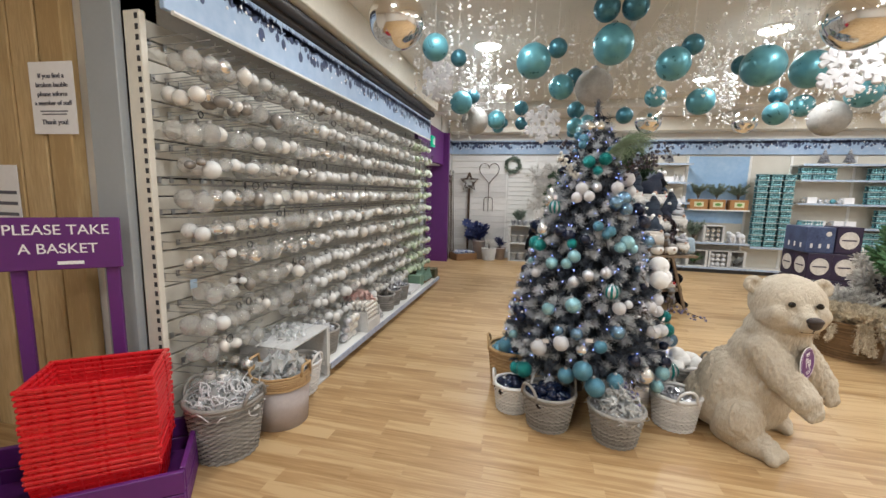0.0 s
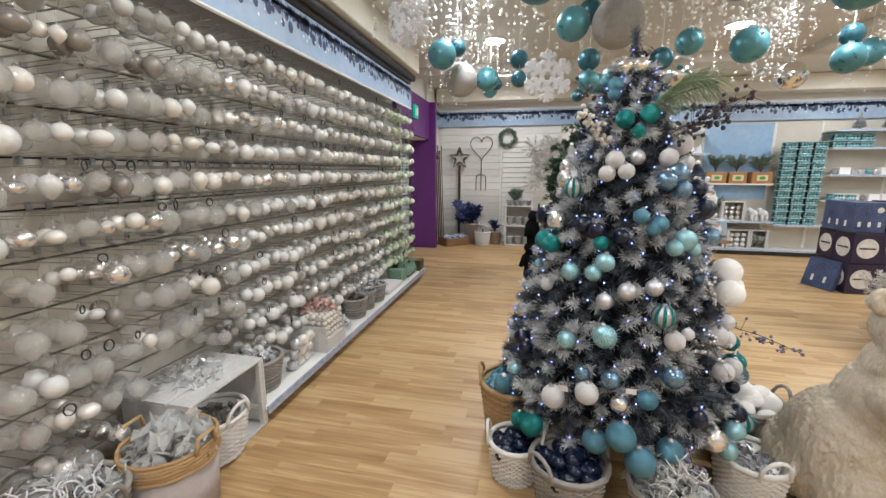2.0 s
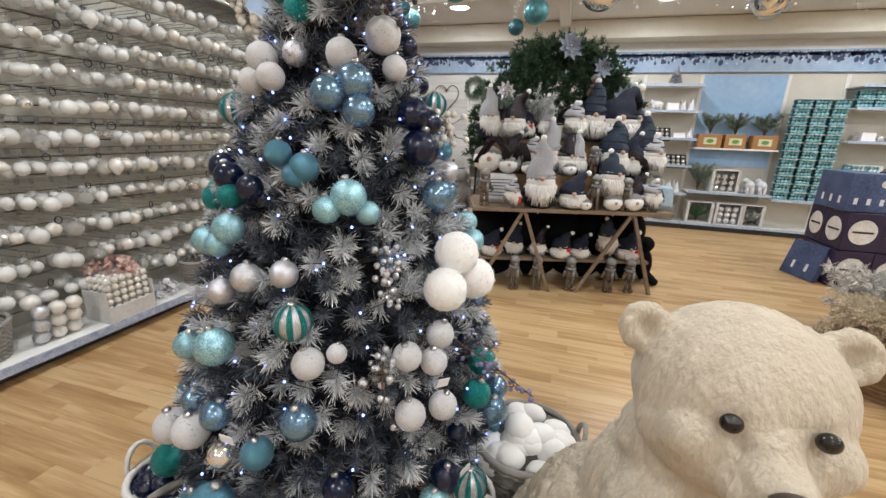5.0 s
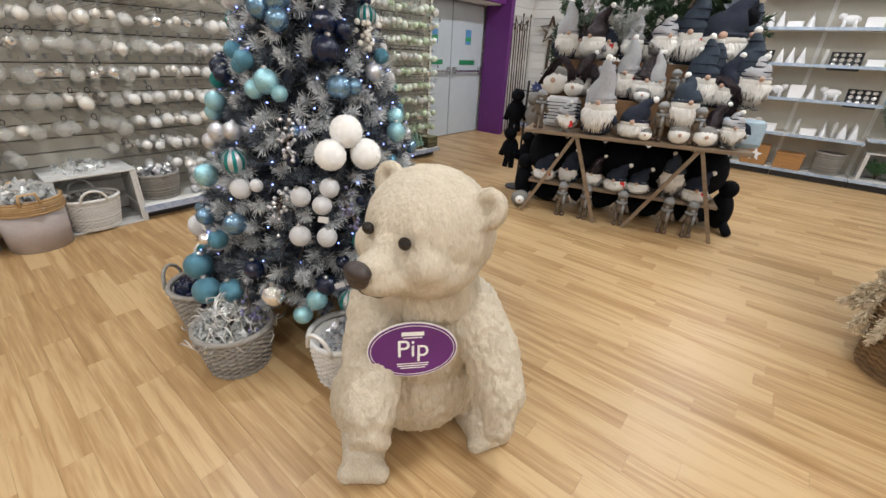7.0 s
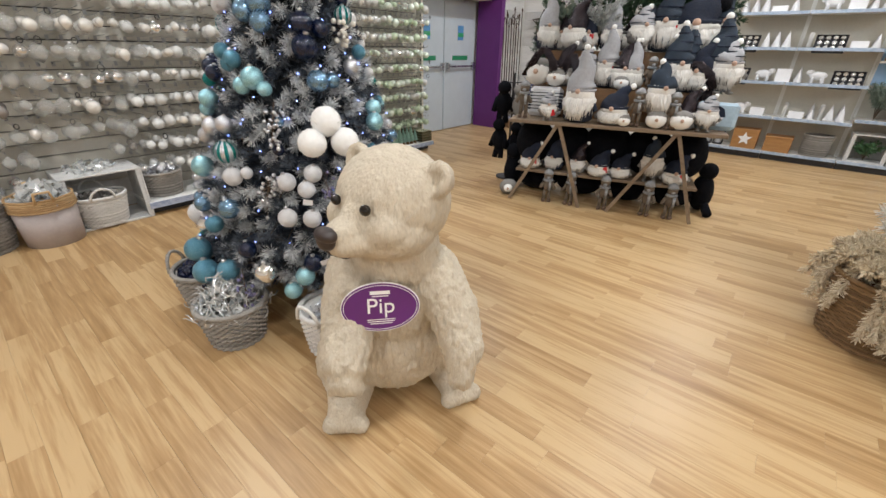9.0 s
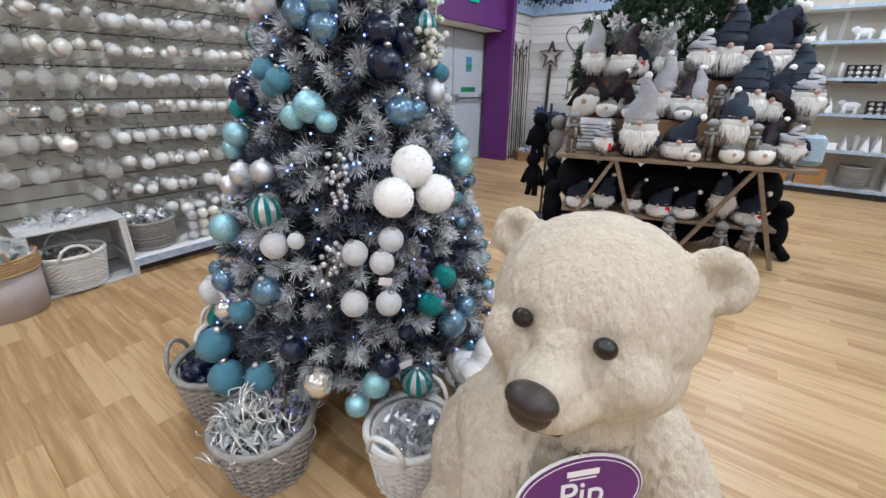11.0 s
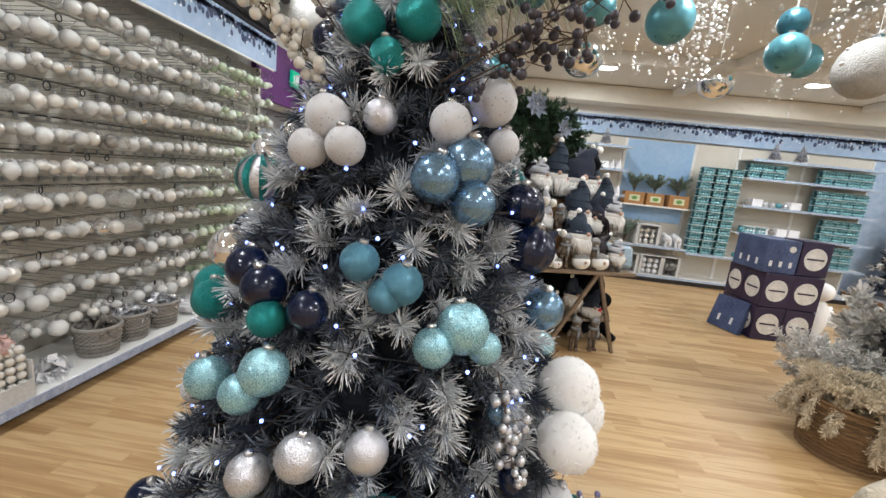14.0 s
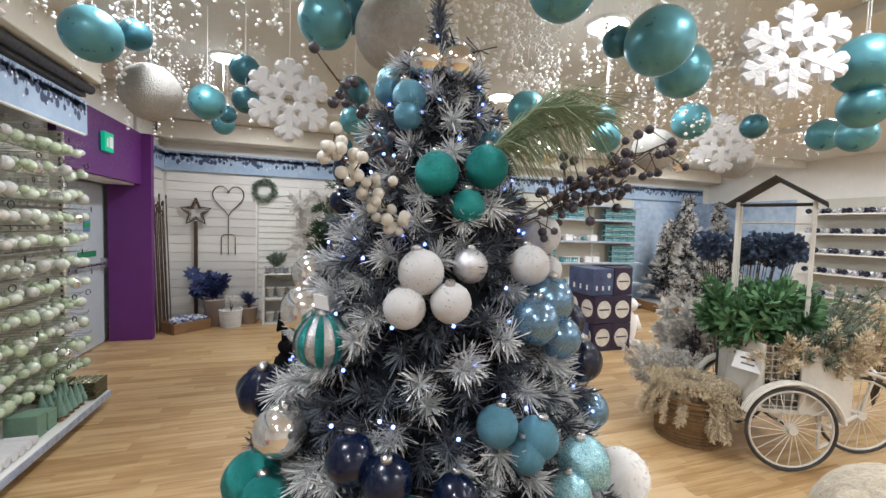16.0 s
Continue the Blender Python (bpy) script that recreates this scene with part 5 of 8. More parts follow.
def gnome_mesh(hat, body, h, w, lean, legs, stripes=None, beard_l=0.66):
    """Round body, bushy beard of tapered locks, nose and tall bent hat."""
    rnd = random.Random(int(h * 1000 + w * 300 + lean * 77 + legs))
    z0 = 0.16 * h if legs else 0.0
    bo = Geo().lathe([(0.3 * w, z0), (0.5 * w, z0 + 0.04 * h), (0.55 * w, z0 + 0.16 * h), (0.42 * w, z0 + 0.32 * h), (0.30 * w, z0 + 0.42 * h)], 14)
    for s in (-1, 1):
        bo.tube([(s * 0.38 * w, -0.05 * w, z0 + 0.32 * h), (s * 0.62 * w, -0.22 * w, z0 + 0.18 * h)], [0.12 * w, 0.09 * w], 8)
    be = Geo()
    zt = z0 + 0.40 * h
    for k in range(150):
        a = rnd.uniform(-1.45, 1.45)
        x0, y0 = 0.46 * w * math.sin(a), -0.46 * w * math.cos(a)
        L = beard_l * h * rnd.uniform(0.4, 0.7) * (1.0 - 0.3 * abs(a))
        be.tube([(x0 * 0.8, y0 * 0.8, zt), (x0 * 1.22, y0 * 1.28, zt - L * 0.5), (x0 * 0.95 + rnd.gauss(0, 0.07 * w), y0 * 1.24 + rnd.gauss(0, 0.05 * w), max(0.02, zt - L))], [0.04 * w, 0.034 * w, 0.004 * w], 4)
    be.ball((0, -0.08 * w, zt - 0.02 * h), (0.50 * w, 0.44 * w, 0.15 * h), 14, 8)
    no = Geo().ball((0, -0.52 * w, zt + 0.04 * h), 0.085 * w, 10, 8)
    ht, st = Geo(), Geo()
    n = 9
    ring = []
    for i in range(n + 1):
        q = i / n
        ring.append(((lean * h * 0.45 * q * q + 0.012 * math.sin(q * 9 + h * 30), 0.05 * w * q, zt + 0.03 * h + q * (h - zt - 0.03 * h)), 0.46 * w * (1 - q) ** 0.8 + 0.012))
    ht.tube([r[0] for r in ring], [r[1] for r in ring], 14)
    ht.tube([(0.46 * w * math.cos(2 * math.pi * k / 14), 0.46 * w * math.sin(2 * math.pi * k / 14), zt + 0.05 * h) for k in range(15)], 0.055 * w, 6, caps=False)
    pieces = [(bo, body, True), (be, M_BEARD, True), (no, M_SKIN, True), (ht, hat, True)]
    if stripes:
        for i in range(1, n, 2):
            (c, r) = ring[i]
            st.tube([(c[0] + r * 1.02 * math.cos(2 * math.pi * k / 12), c[1] + r * 1.02 * math.sin(2 * math.pi * k / 12), c[2]) for k in range(13)], 0.012 * h, 5, caps=False)
        pieces.append((st, stripes, True))
    pieces.append((Geo().ball(ring[-1][0], 0.11 * w, 10, 7), B_POM, True))
    if legs:
        lg = Geo()
        for s in (-1, 1):
            lg.tube([(s * 0.2 * w, -0.1 * w, z0 + 0.03 * h), (s * 0.22 * w, -0.14 * w, 0.04 * h)], 0.07 * w, 7).ball((s * 0.22 * w, -0.24 * w, 0.035 * h), (0.12 * w, 0.2 * w, 0.035 * h), 10, 6)
        pieces.append((lg, M_GREYFUR, True))
    return multi("gnome", pieces)


GN = [
    (gnome_mesh(M_HATN, M_HATN, 0.42, 0.23, 0.3, 0), "navy knitted hat gnome with a bushy white beard"),
    (gnome_mesh(M_HATB, M_GREYFUR, 0.46, 0.21, -0.1, 1, None), "denim blue hat gnome with dangling legs"),
    (gnome_mesh(M_HATG, M_HATN, 0.52, 0.22, 0.0, 0), "tall grey felt hat gnome in navy dots"),
    (gnome_mesh(M_HATS, M_TARTAN, 0.40, 0.20, 0.5, 0), "plum sequin hat gnome in grey tartan"),
    (gnome_mesh(M_HATB, M_HATB, 0.50, 0.23, 0.05, 0, M_HATN), "striped blue hat gnome with a long beard"),
    (gnome_mesh(M_HATG, M_GREYFUR, 0.36, 0.21, 0.2, 1, M_HATN), "grey and navy striped hat gnome sitting"),
    (gnome_mesh(M_HATN, M_GREYFUR, 0.34, 0.25, 0.8, 0, None, 0.75), "floppy navy hat gnome with a wide beard"),
]
GSIZE = ((0.42, 0.23), (0.46, 0.21), (0.52, 0.22), (0.40, 0.20), (0.50, 0.23), (0.36, 0.21), (0.34, 0.25))
hedge = multi("plush_hedgehog", [(Geo().ball((0, 0, 0.085), (0.10, 0.09, 0.085), 16, 10), M_GREYFUR, True), (Geo().ball((0, -0.07, 0.09), (0.05, 0.045, 0.045), 12, 8), B_POM, True), (Geo().ball((0, -0.115, 0.095), 0.013, 8, 6), M_SKIN, True)])
sheep = multi("plush_ball_gnome", [(Geo().ball((0, 0, 0.09), (0.105, 0.1, 0.09), 16, 10), B_POM, True), (Geo().ball((0, -0.1, 0.10), 0.018, 8, 6), M_SKIN, True), (Geo().ball((0, 0.01, 0.13), (0.1, 0.095, 0.06), 14, 8), M_GREYFUR, True)])
M_TEDDY = mat("mole_brown_plush", (0.15, 0.115, 0.085), 0.95, var=0.25, bump=0.7, bscale=90)
teddy = multi("teddy_doll", [(Geo().ball((0, 0, 0.17), (0.045, 0.04, 0.06), 12, 8).ball((0, -0.005, 0.265), (0.045, 0.042, 0.042), 12, 8).ball((-0.035, 0, 0.30), 0.016, 8, 6).ball((0.035, 0, 0.30), 0.016, 8, 6).tube([(-0.04, 0, 0.2), (-0.07, -0.02, 0.14)], 0.016, 7).tube([(0.04, 0, 0.2), (0.07, -0.02, 0.14)], 0.016, 7).tube([(-0.022, 0, 0.13), (-0.025, -0.01, 0.03)], 0.017, 7).tube([(0.022, 0, 0.13), (0.025, -0.01, 0.03)], 0.017, 7), M_TEDDY, True), (Geo().ball((-0.026, -0.018, 0.018), (0.022, 0.034, 0.018), 10, 6).ball((0.026, -0.018, 0.018), (0.022, 0.034, 0.018), 10, 6), M_BEARBRN, True), (Geo().ball((0, -0.038, 0.255), (0.02, 0.015, 0.016), 8, 6).lathe([(0.048, 0.215), (0.052, 0.225), (0.046, 0.238)], 12).box((0.02, -0.045, 0.17), (0.022, 0.012, 0.09)).lathe([(0.047, 0.285), (0.05, 0.30), (0.03, 0.325), (0.01, 0.335)], 12), M_TARTAN, True)])


def doll(me, label, cat, x, y, z, rz=0.0, s=1.0, group="table gnomes", name=None):
    ob = new(name or me.name.split(".")[0], me)
    ob.matrix_basis = TB @ pose(x, y, z, 0, 0, rz) @ Matrix.Scale(s * (1.12 if cat == "gnome" else 1.0), 4)
    return tagged(ob, label, cat, group)


rg_ = random.Random(77)
ROWS_G = (
    ((5, -0.53, 0.05, 0.756, 0.58), (2, -0.28, 0.12, 0.756, 1.0), (6, 0.01, 0.12, 0.756, 0.80), (1, 0.33, 0.14, 0.786, 0.90), (3, 0.55, 0.14, 0.756, 0.70), (5, 0.69, 0.10, 0.756, 0.66)),
    ((3, -0.50, 0.46, 1.017, 0.80), (5, -0.30, 0.46, 1.017, 0.78), (2, -0.12, 0.50, 1.017, 0.84), (3, 0.02, 0.42, 1.017, 0.86), (1, 0.40, 0.44, 1.017, 0.80), (4, 0.50, 0.46, 1.017, 0.86), (0, 0.60, 0.40, 1.017, 0.82), (4, 0.72, 0.46, 1.017, 1.0)),
    ((3, -0.56, 0.68, 1.317, 0.78), (0, -0.36, 0.68, 1.317, 0.74), (2, -0.14, 0.68, 1.317, 0.70), (3, 0.02, 0.70, 1.317, 0.72), (4, 0.30, 0.66, 1.317, 0.98), (6, 0.52, 0.66, 1.317, 1.30), (1, 0.16, 0.72, 1.317, 0.70), (4, 0.68, 0.72, 1.317, 0.95)),
    ((6, -0.66, 0.20, 0.283, 0.62), (0, -0.44, 0.24, 0.283, 0.62), (3, -0.22, 0.22, 0.283, 0.62), (6, -0.02, 0.18, 0.283, 0.62), (6, 0.16, 0.20, 0.283, 0.58), (1, 0.40, 0.20, 0.283, 0.72), (6, 0.60, 0.20, 0.283, 0.66)),
)
for gi, rowg in enumerate(ROWS_G):
    for k, (vi, x, y, z, s) in enumerate(rowg):
        doll(GN[vi][0], GN[vi][1], "gnome", x, y, z, rg_.uniform(-22, 22), s)
        if (k + gi) % 3 == 0:
            hh = GSIZE[vi]
            solid("swing_ticket", Geo().box((0, 0, 0), (0.035, 0.03, 0.05)), M_REDTAG, "small red swing ticket on a gnome", "ticket", TB @ pose(x + 0.05, y - 0.45 * hh[1] * s, z + 0.36 * hh[0] * s, 0, 15 * (k % 3 - 1), 0), group="red tickets")
for vi, x, y, z, s_ in ((2, -0.70, 0.62, 1.317, 0.80), (3, -0.46, 0.62, 1.317, 0.95), (5, 0.10, 0.60, 1.317, 0.86), (2, 0.10, 0.40, 1.017, 0.66), (4, 0.42, 0.36, 1.017, 0.90), (5, 0.78, 0.40, 1.017, 0.95)):
    doll(GN[vi][0], GN[vi][1], "gnome", x, y, z, rg_.uniform(-25, 25), s_)
for k, x in enumerate((-0.45, -0.24, 0.06, 0.42, 0.60)):
    doll(teddy, "small grey teddy doll in a scarf and hat", "teddy", x, 0.08, 0.0, rg_.uniform(-15, 15), 0.95, "floor teddies")
doll(teddy, "grey teddy doll sitting among the gnomes", "teddy", 0.30, 0.74, 1.60, 0, 1.0)
for x, y, z, s in ((-0.76, 0.10, 0.756, 0.95), (0.19, 0.08, 0.756, 0.9), (0.45, 0.06, 0.756, 0.85), (0.24, 0.36, 1.017, 0.8)):
    doll(teddy, "small brown grey teddy doll in a knitted scarf", "teddy", x, y, z, rg_.uniform(-20, 20), s)
# sequin scarves draped over the riser
for k, (x, y, z, dx, dz) in enumerate(((-0.66, 0.30, 1.30, 0.16, 0.14), (-0.42, 0.36, 1.26, 0.10, 0.16), (0.56, 0.30, 1.22, 0.20, 0.10), (0.66, 0.34, 1.10, 0.06, 0.20))):
    sc = Geo()
    for q in range(5):
        o_ = 0.014 * (q - 2)
        sc.tube([(x - dx + o_, y + 0.02, z - dz * 1.4), (x - dx * 0.4 + o_, y - 0.015 * (q % 2), z - 0.2 * dz), (x + o_, y, z + 0.03), (x + dx * 0.5 + o_, y - 0.01, z - 0.5 * dz), (x + dx * 0.7 + o_, y - 0.02 * (q % 2), z - dz * 1.6)], 0.010, 6)
    solid("sequin_scarf", sc, M_HATS, "plum sequin scarf draped among the gnomes", "scarf", TB, group="sequin scarves", smooth=True)
doll(teddy, "small grey teddy doll on the gnome table", "teddy", 0.06, 0.12, 0.756, 10, 0.8)
doll(hedge, "round grey plush hedgehog on the floor", "plush toy", -0.84, 0.14, 0.0, 10, 0.9)
for x, y, z, s in ((-0.72, 0.40, 1.017, 1.25), (-0.54, 0.33, 1.017, 0.8), (0.10, 0.03, 0.756, 0.5), (0.34, 0.05, 0.756, 0.75), (0.52, 0.06, 0.756, 0.8), (-0.36, 0.30, 1.017, 0.6), (0.02, 0.32, 1.017, 0.6)):
    doll(sheep, "round white furry gnome ball", "plush toy", x, y, z, 0, s)
cush = thing("striped_cushion", "navy and white striped cushion leaning on riser", "cushion", TB @ pose(-0.60, 0.26, 0.76, -12, 0, 0))
part("pad", Geo().box((0, 0, 0.13), (0.30, 0.08, 0.26), bev=0.03), B_WHITE, cush)
for k in range(8):
    part("stripe", Geo().box((0, 0, 0.033 + 0.028 * k), (0.304 if 0 < k < 7 else 0.27, 0.084 if 0 < k < 7 else 0.05, 0.013), bev=0.005), M_HATN, cush)
bl = thing("blue_cushion", "pale blue cushion with a gnome print", "cushion", TB @ pose(0.76, 0.16, 0.76, -15, 0, -10))
part("pad", Geo().box((0, 0, 0.11), (0.30, 0.07, 0.21), bev=0.028), mat("pale_blue_cloth", (0.34, 0.44, 0.52), 0.9, bump=0.3), bl)
part("hat_print", Geo().add([(-0.07, -0.037, 0.10), (0.07, -0.037, 0.10), (0.05, -0.037, 0.16), (0.0, -0.037, 0.19), (-0.05, -0.037, 0.16)], [(0, 1, 2, 3, 4)]), M_HATN, bl, "printed navy dotted hat")
part("beard_print", Geo().add([(-0.06, -0.037, 0.098), (-0.035, -0.037, 0.05), (0.0, -0.037, 0.035), (0.035, -0.037, 0.05), (0.06, -0.037, 0.098)], [(0, 1, 2, 3, 4)]), B_WHITE, bl, "printed white beard")
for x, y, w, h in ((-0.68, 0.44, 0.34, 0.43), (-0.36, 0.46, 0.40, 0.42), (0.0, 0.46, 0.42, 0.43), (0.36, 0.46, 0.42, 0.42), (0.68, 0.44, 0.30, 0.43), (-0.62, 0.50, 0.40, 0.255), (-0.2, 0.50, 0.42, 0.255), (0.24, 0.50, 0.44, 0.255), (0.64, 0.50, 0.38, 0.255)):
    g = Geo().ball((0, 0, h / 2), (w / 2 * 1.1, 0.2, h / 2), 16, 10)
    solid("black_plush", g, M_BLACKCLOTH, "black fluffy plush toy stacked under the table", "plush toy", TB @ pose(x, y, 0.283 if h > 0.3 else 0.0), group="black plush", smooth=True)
for x in (-0.92, 0.92):
    solid("black_plush", Geo().ball((0, 0, 0.2), (0.11, 0.16, 0.2), 14, 10).ball((0, -0.05, 0.44), (0.09, 0.09, 0.09), 12, 8).tube([(0.03, -0.1, 0.1), (0.06, -0.26, 0.04)], 0.045, 8), M_BLACKCLOTH, "black fluffy plush dog beside the table", "plush toy", TB @ pose(x * 0.96, 0.46, 0.0) @ Matrix.Scale(0.85, 4), group="black plush", smooth=True)
solid("black_plush", Geo().ball((0, 0, 0.16), (0.09, 0.09, 0.16), 14, 10).ball((0, -0.03, 0.36), (0.075, 0.075, 0.075), 12, 8), M_BLACKCLOTH, "black fluffy plush toy on the riser", "plush toy", TB @ pose(0.66, 0.68, 1.317), group="black plush", smooth=True)

# dark soft toys hung on a stand beside the table
stand = thing("toy_stand", "slim black metal stand hung with plush toys", "stand", TB @ pose(-1.02, 0.74, 0))
part("post", Geo().tube([(0, 0, 0.02), (0, 0, 1.10)], 0.012, 8), M_DARK, stand)
part("foot", Geo().lathe([(0.12, 0.0), (0.12, 0.012), (0.02, 0.02)], 16), M_DARK, stand)
for z in (0.62, 1.0):
    part("arm", Geo().tube([(-0.12, -0.02, z + 0.02), (0, 0, z), (0.12, -0.02, z + 0.02)], 0.006, 5), M_DARK, stand)
for k, (x, z) in enumerate(((-0.10, 0.28), (0.09, 0.26), (-0.09, 0.66), (0.10, 0.64))):
    solid("plush_toy", Geo().ball((0, 0, 0.14), (0.085, 0.075, 0.13), 14, 10).ball((0, -0.03, 0.30), (0.07, 0.065, 0.065), 12, 8).tube([(-0.06, 0, 0.2), (-0.10, -0.03, 0.06)], 0.028, 7).tube([(0.06, 0, 0.2), (0.10, -0.03, 0.06)], 0.028, 7).tube([(-0.03, 0, 0.05), (-0.04, -0.02, -0.06)], 0.03, 7).tube([(0.03, 0, 0.05), (0.04, -0.02, -0.06)], 0.03, 7), M_BLACKCLOTH if k != 3 else M_GREYFUR, "black fluffy plush toy hanging on a stand" if k != 3 else "grey fluffy plush toy hanging on a stand", "plush toy", TB @ pose(-1.02 + x, 0.70, z, 0, 0, 20 * (k % 3 - 1)), group="hanging plush", smooth=True)

# garland arch behind the gnomes
arch = thing("garland_arch", "dense green fir garland arch with grey flowers", "garland", TB)
rga = random.Random(3)
ta = []
pts = []
for k in range(41):
    t = math.pi * k / 40
    pts.append(Vector((0.78 * math.cos(t), 0.90, 0.95 + 1.22 * math.sin(t) ** 0.8)))
for k in range(1900):
    t = rga.uniform(0.02, 0.98) * 40
    i = int(t)
    c = pts[i].lerp(pts[min(i + 1, 40)], t - i)
    o = Vector((rga.gauss(0, 1), rga.gauss(0, 1) - 0.3, rga.gauss(0, 1))).normalized()
    inset = 1.0 - 0.45 * rga.random() ** 2.2
    c = Vector((c.x * inset, c.y, 0.95 + (c.z - 0.95) * inset))
    ta.append((tuple(c + o * rga.uniform(0.03, 0.20)), tuple(o)))
part("hoop", Geo().tube([(0.78, 0.90, 0.0)] + pts + [(-0.78, 0.90, 0.0)], 0.012, 6), M_DARK, arch)
part("fir_sprays", needles(ta, 9, 34, 0.03, 0.065, 0.0055), mat("fir_green", (0.012, 0.035, 0.018), 0.75, col2=(0.06, 0.12, 0.06), island=True), arch, "dark green fir sprays", kind="stuff")


def flower(m, ma, label, r, n=9, group="", name="silk_flower"):
    f_ = thing(name, label, "flower", m, group)
    g = Geo()
    for lay, (cnt, sc, up) in enumerate(((n, 1.0, 0.15), (n - 3, 0.65, 0.45))):
        for k in range(cnt):
            a = 2 * math.pi * (k + 0.5 * lay) / cnt
            d = Vector((math.cos(a), math.sin(a), up)).normalized()
            e = Vector((-math.sin(a), math.cos(a), 0))
            L = r * sc
            g.add([d * 0.05 * r, d * L * 0.55 + e * L * 0.24, d * L + Vector((0, 0, 0.05 * r)), d * L * 0.55 - e * L * 0.24, d * L * 0.5 + Vector((0, 0, -0.06 * r))], [(0, 1, 2, 4), (0, 4, 2, 3)])
    part("petals", g, ma, f_)
    part("heart", Geo().ball((0, 0, 0.06 * r), 0.1 * r, 8, 6), B_SILVER, f_)
    return f_


M_GREYPETAL = mat("grey_petal", (0.20, 0.23, 0.29), 0.7, var=0.3)
for x, z, r in ((0.02, 2.16, 0.14), (-0.55, 1.75, 0.1), (0.58, 1.72, 0.13), (0.34, 1.98, 0.1)):
    flower(TB @ pose(x, 0.72, z, 80, 0, 10), M_GREYPETAL if x > -0.2 else B_SILVER, "large grey silk flower on the garland arch", r, group="arch flowers")


def spray(m, label, ma, h, spread, seed, n=26, count=26, category="foliage", lean=(0, 0), lmin=0.03, lmax=0.06, width=0.005, name="foliage_spray", leafy=True):
    """A bush of arching stems set with small leaves."""
    rnd = random.Random(seed)
    s = thing(name, label, category, m)
    st, tf = Geo(), []
    for _ in range(n):
        a = rnd.uniform(0, 6.28)
        d = spread * math.sqrt(rnd.random())
        e = Vector((d * math.cos(a) + lean[0], d * math.sin(a) + lean[1], h * rnd.uniform(0.55, 1.0)))
        mid = Vector((e.x * 0.3, e.y * 0.3, e.z * 0.65))
        st.tube([(0, 0, 0), mid, e], 0.0022, 4)
        for q in range(6):
            u = 0.35 + 0.65 * q / 5
            c = mid.lerp(e, (u - 0.35) / 0.65)
            dd = (e - mid).normalized()
            tf.append((tuple(c), tuple(dd)))
    part("stem", st, M_TWIG, s, kind="stuff")
    part("leaf", needles(tf, seed, count, lmin, lmax, width), ma, s, kind="stuff")
    return s


M_SILVERLEAF = mat("silver_leaf", (0.35, 0.38, 0.38), 0.6, col2=(0.62, 0.64, 0.63), island=True)
M_SNOWLEAF = mat("snowy_needles", (0.56, 0.54, 0.51), 0.85, col2=(0.88, 0.86, 0.83), island=True)
M_NAVYLEAF = mat("navy_leaf", (0.010, 0.015, 0.07), 0.5, col2=(0.03, 0.05, 0.17), island=True)
M_FERN = mat("fern_green", (0.03, 0.10, 0.04), 0.55, col2=(0.16, 0.33, 0.16), island=True)
M_EUC = mat("eucalyptus", (0.10, 0.15, 0.12), 0.7, col2=(0.28, 0.34, 0.28), island=True)
M_STRAW = mat("dried_cream", (0.52, 0.42, 0.29), 0.85, col2=(0.80, 0.71, 0.55), island=True)
M_HEDGE = mat("blue_grey_hydrangea", (0.05, 0.075, 0.14), 0.8, col2=(0.13, 0.18, 0.28), island=True)
spray(TB @ pose(-0.25, 0.70, 1.317), "silvery pine spray among the gnomes", M_SILVERLEAF, 0.42, 0.18, 60)
spray(TB @ pose(-0.62, 0.76, 1.317), "cream poinsettia leaf spray on the arch", M_EUC, 0.40, 0.15, 61, 18, 14, lmin=0.05, lmax=0.1, width=0.02)

# ---- back corner with garden ornaments ----
wood_panel = thing("wall_cladding", "whitewashed horizontal wood cladding on the back wall", "cladding", kind="structure")
M_WHITEPLANK = mat("whitewashed_plank", (0.60, 0.59, 0.58), 0.6, col2=(0.80, 0.79, 0.77), scale=5, stretch=(0.7, 1, 12), bump=0.1, obj=True)
for k in range(17):
    part("plank", Geo().box((-0.25, BY - 0.012, 0.07 + 0.138 * k), (3.3, 0.018, 0.132), bev=0.003), M_WHITEPLANK, wood_panel)
    part("plank", Geo().box((WX + 0.012, 9.08, 0.07 + 0.138 * k), (0.018, 0.84, 0.132), bev=0.003), M_WHITEPLANK, wood_panel)
for x in (-0.62, 0.02):
    solid("slotted_strip", Geo().box((0, 0, 1.15), (0.03, 0.02, 2.3)), M_METALW, "white slotted shelf strip on the wall", "strip", pose(x, BY - 0.032, 0), kind="structure")
sp = thing("slat_panel", "white slatted panel with hook slots", "panel", kind="structure")
for k in range(20):
    part("slat", Geo().box((-0.30, BY - 0.034, 0.2 + 0.1 * k), (0.58, 0.024, 0.088), bev=0.003), M_METALW, sp)

M_RUST = mat("rusty_metal", (0.045, 0.028, 0.02), 0.7, col2=(0.10, 0.06, 0.04), scale=14, metal=0.3)
st = thing("star_stake", "rusty metal star on a wooden stake", "garden ornament", pose(-1.48, 9.46, 0))
ring = []
for k in range(11):
    a = math.pi / 2 + k * math.pi / 5
    r = 0.22 if k % 2 == 0 else 0.095
    ring.append((r * math.cos(a), 0, 1.74 + r * math.sin(a)))
part("star_outline", Geo().tube(ring, 0.016, 6), M_RUST, st)
part("star_plate", Geo().tube([(q[0] * 0.72, 0.004, 1.74 + (q[2] - 1.74) * 0.72) for q in ring], 0.008, 5), M_RUST, st)
part("stake", Geo().box((0, 0, 0.80), (0.05, 0.03, 1.6), bev=0.004), M_RUST, st)
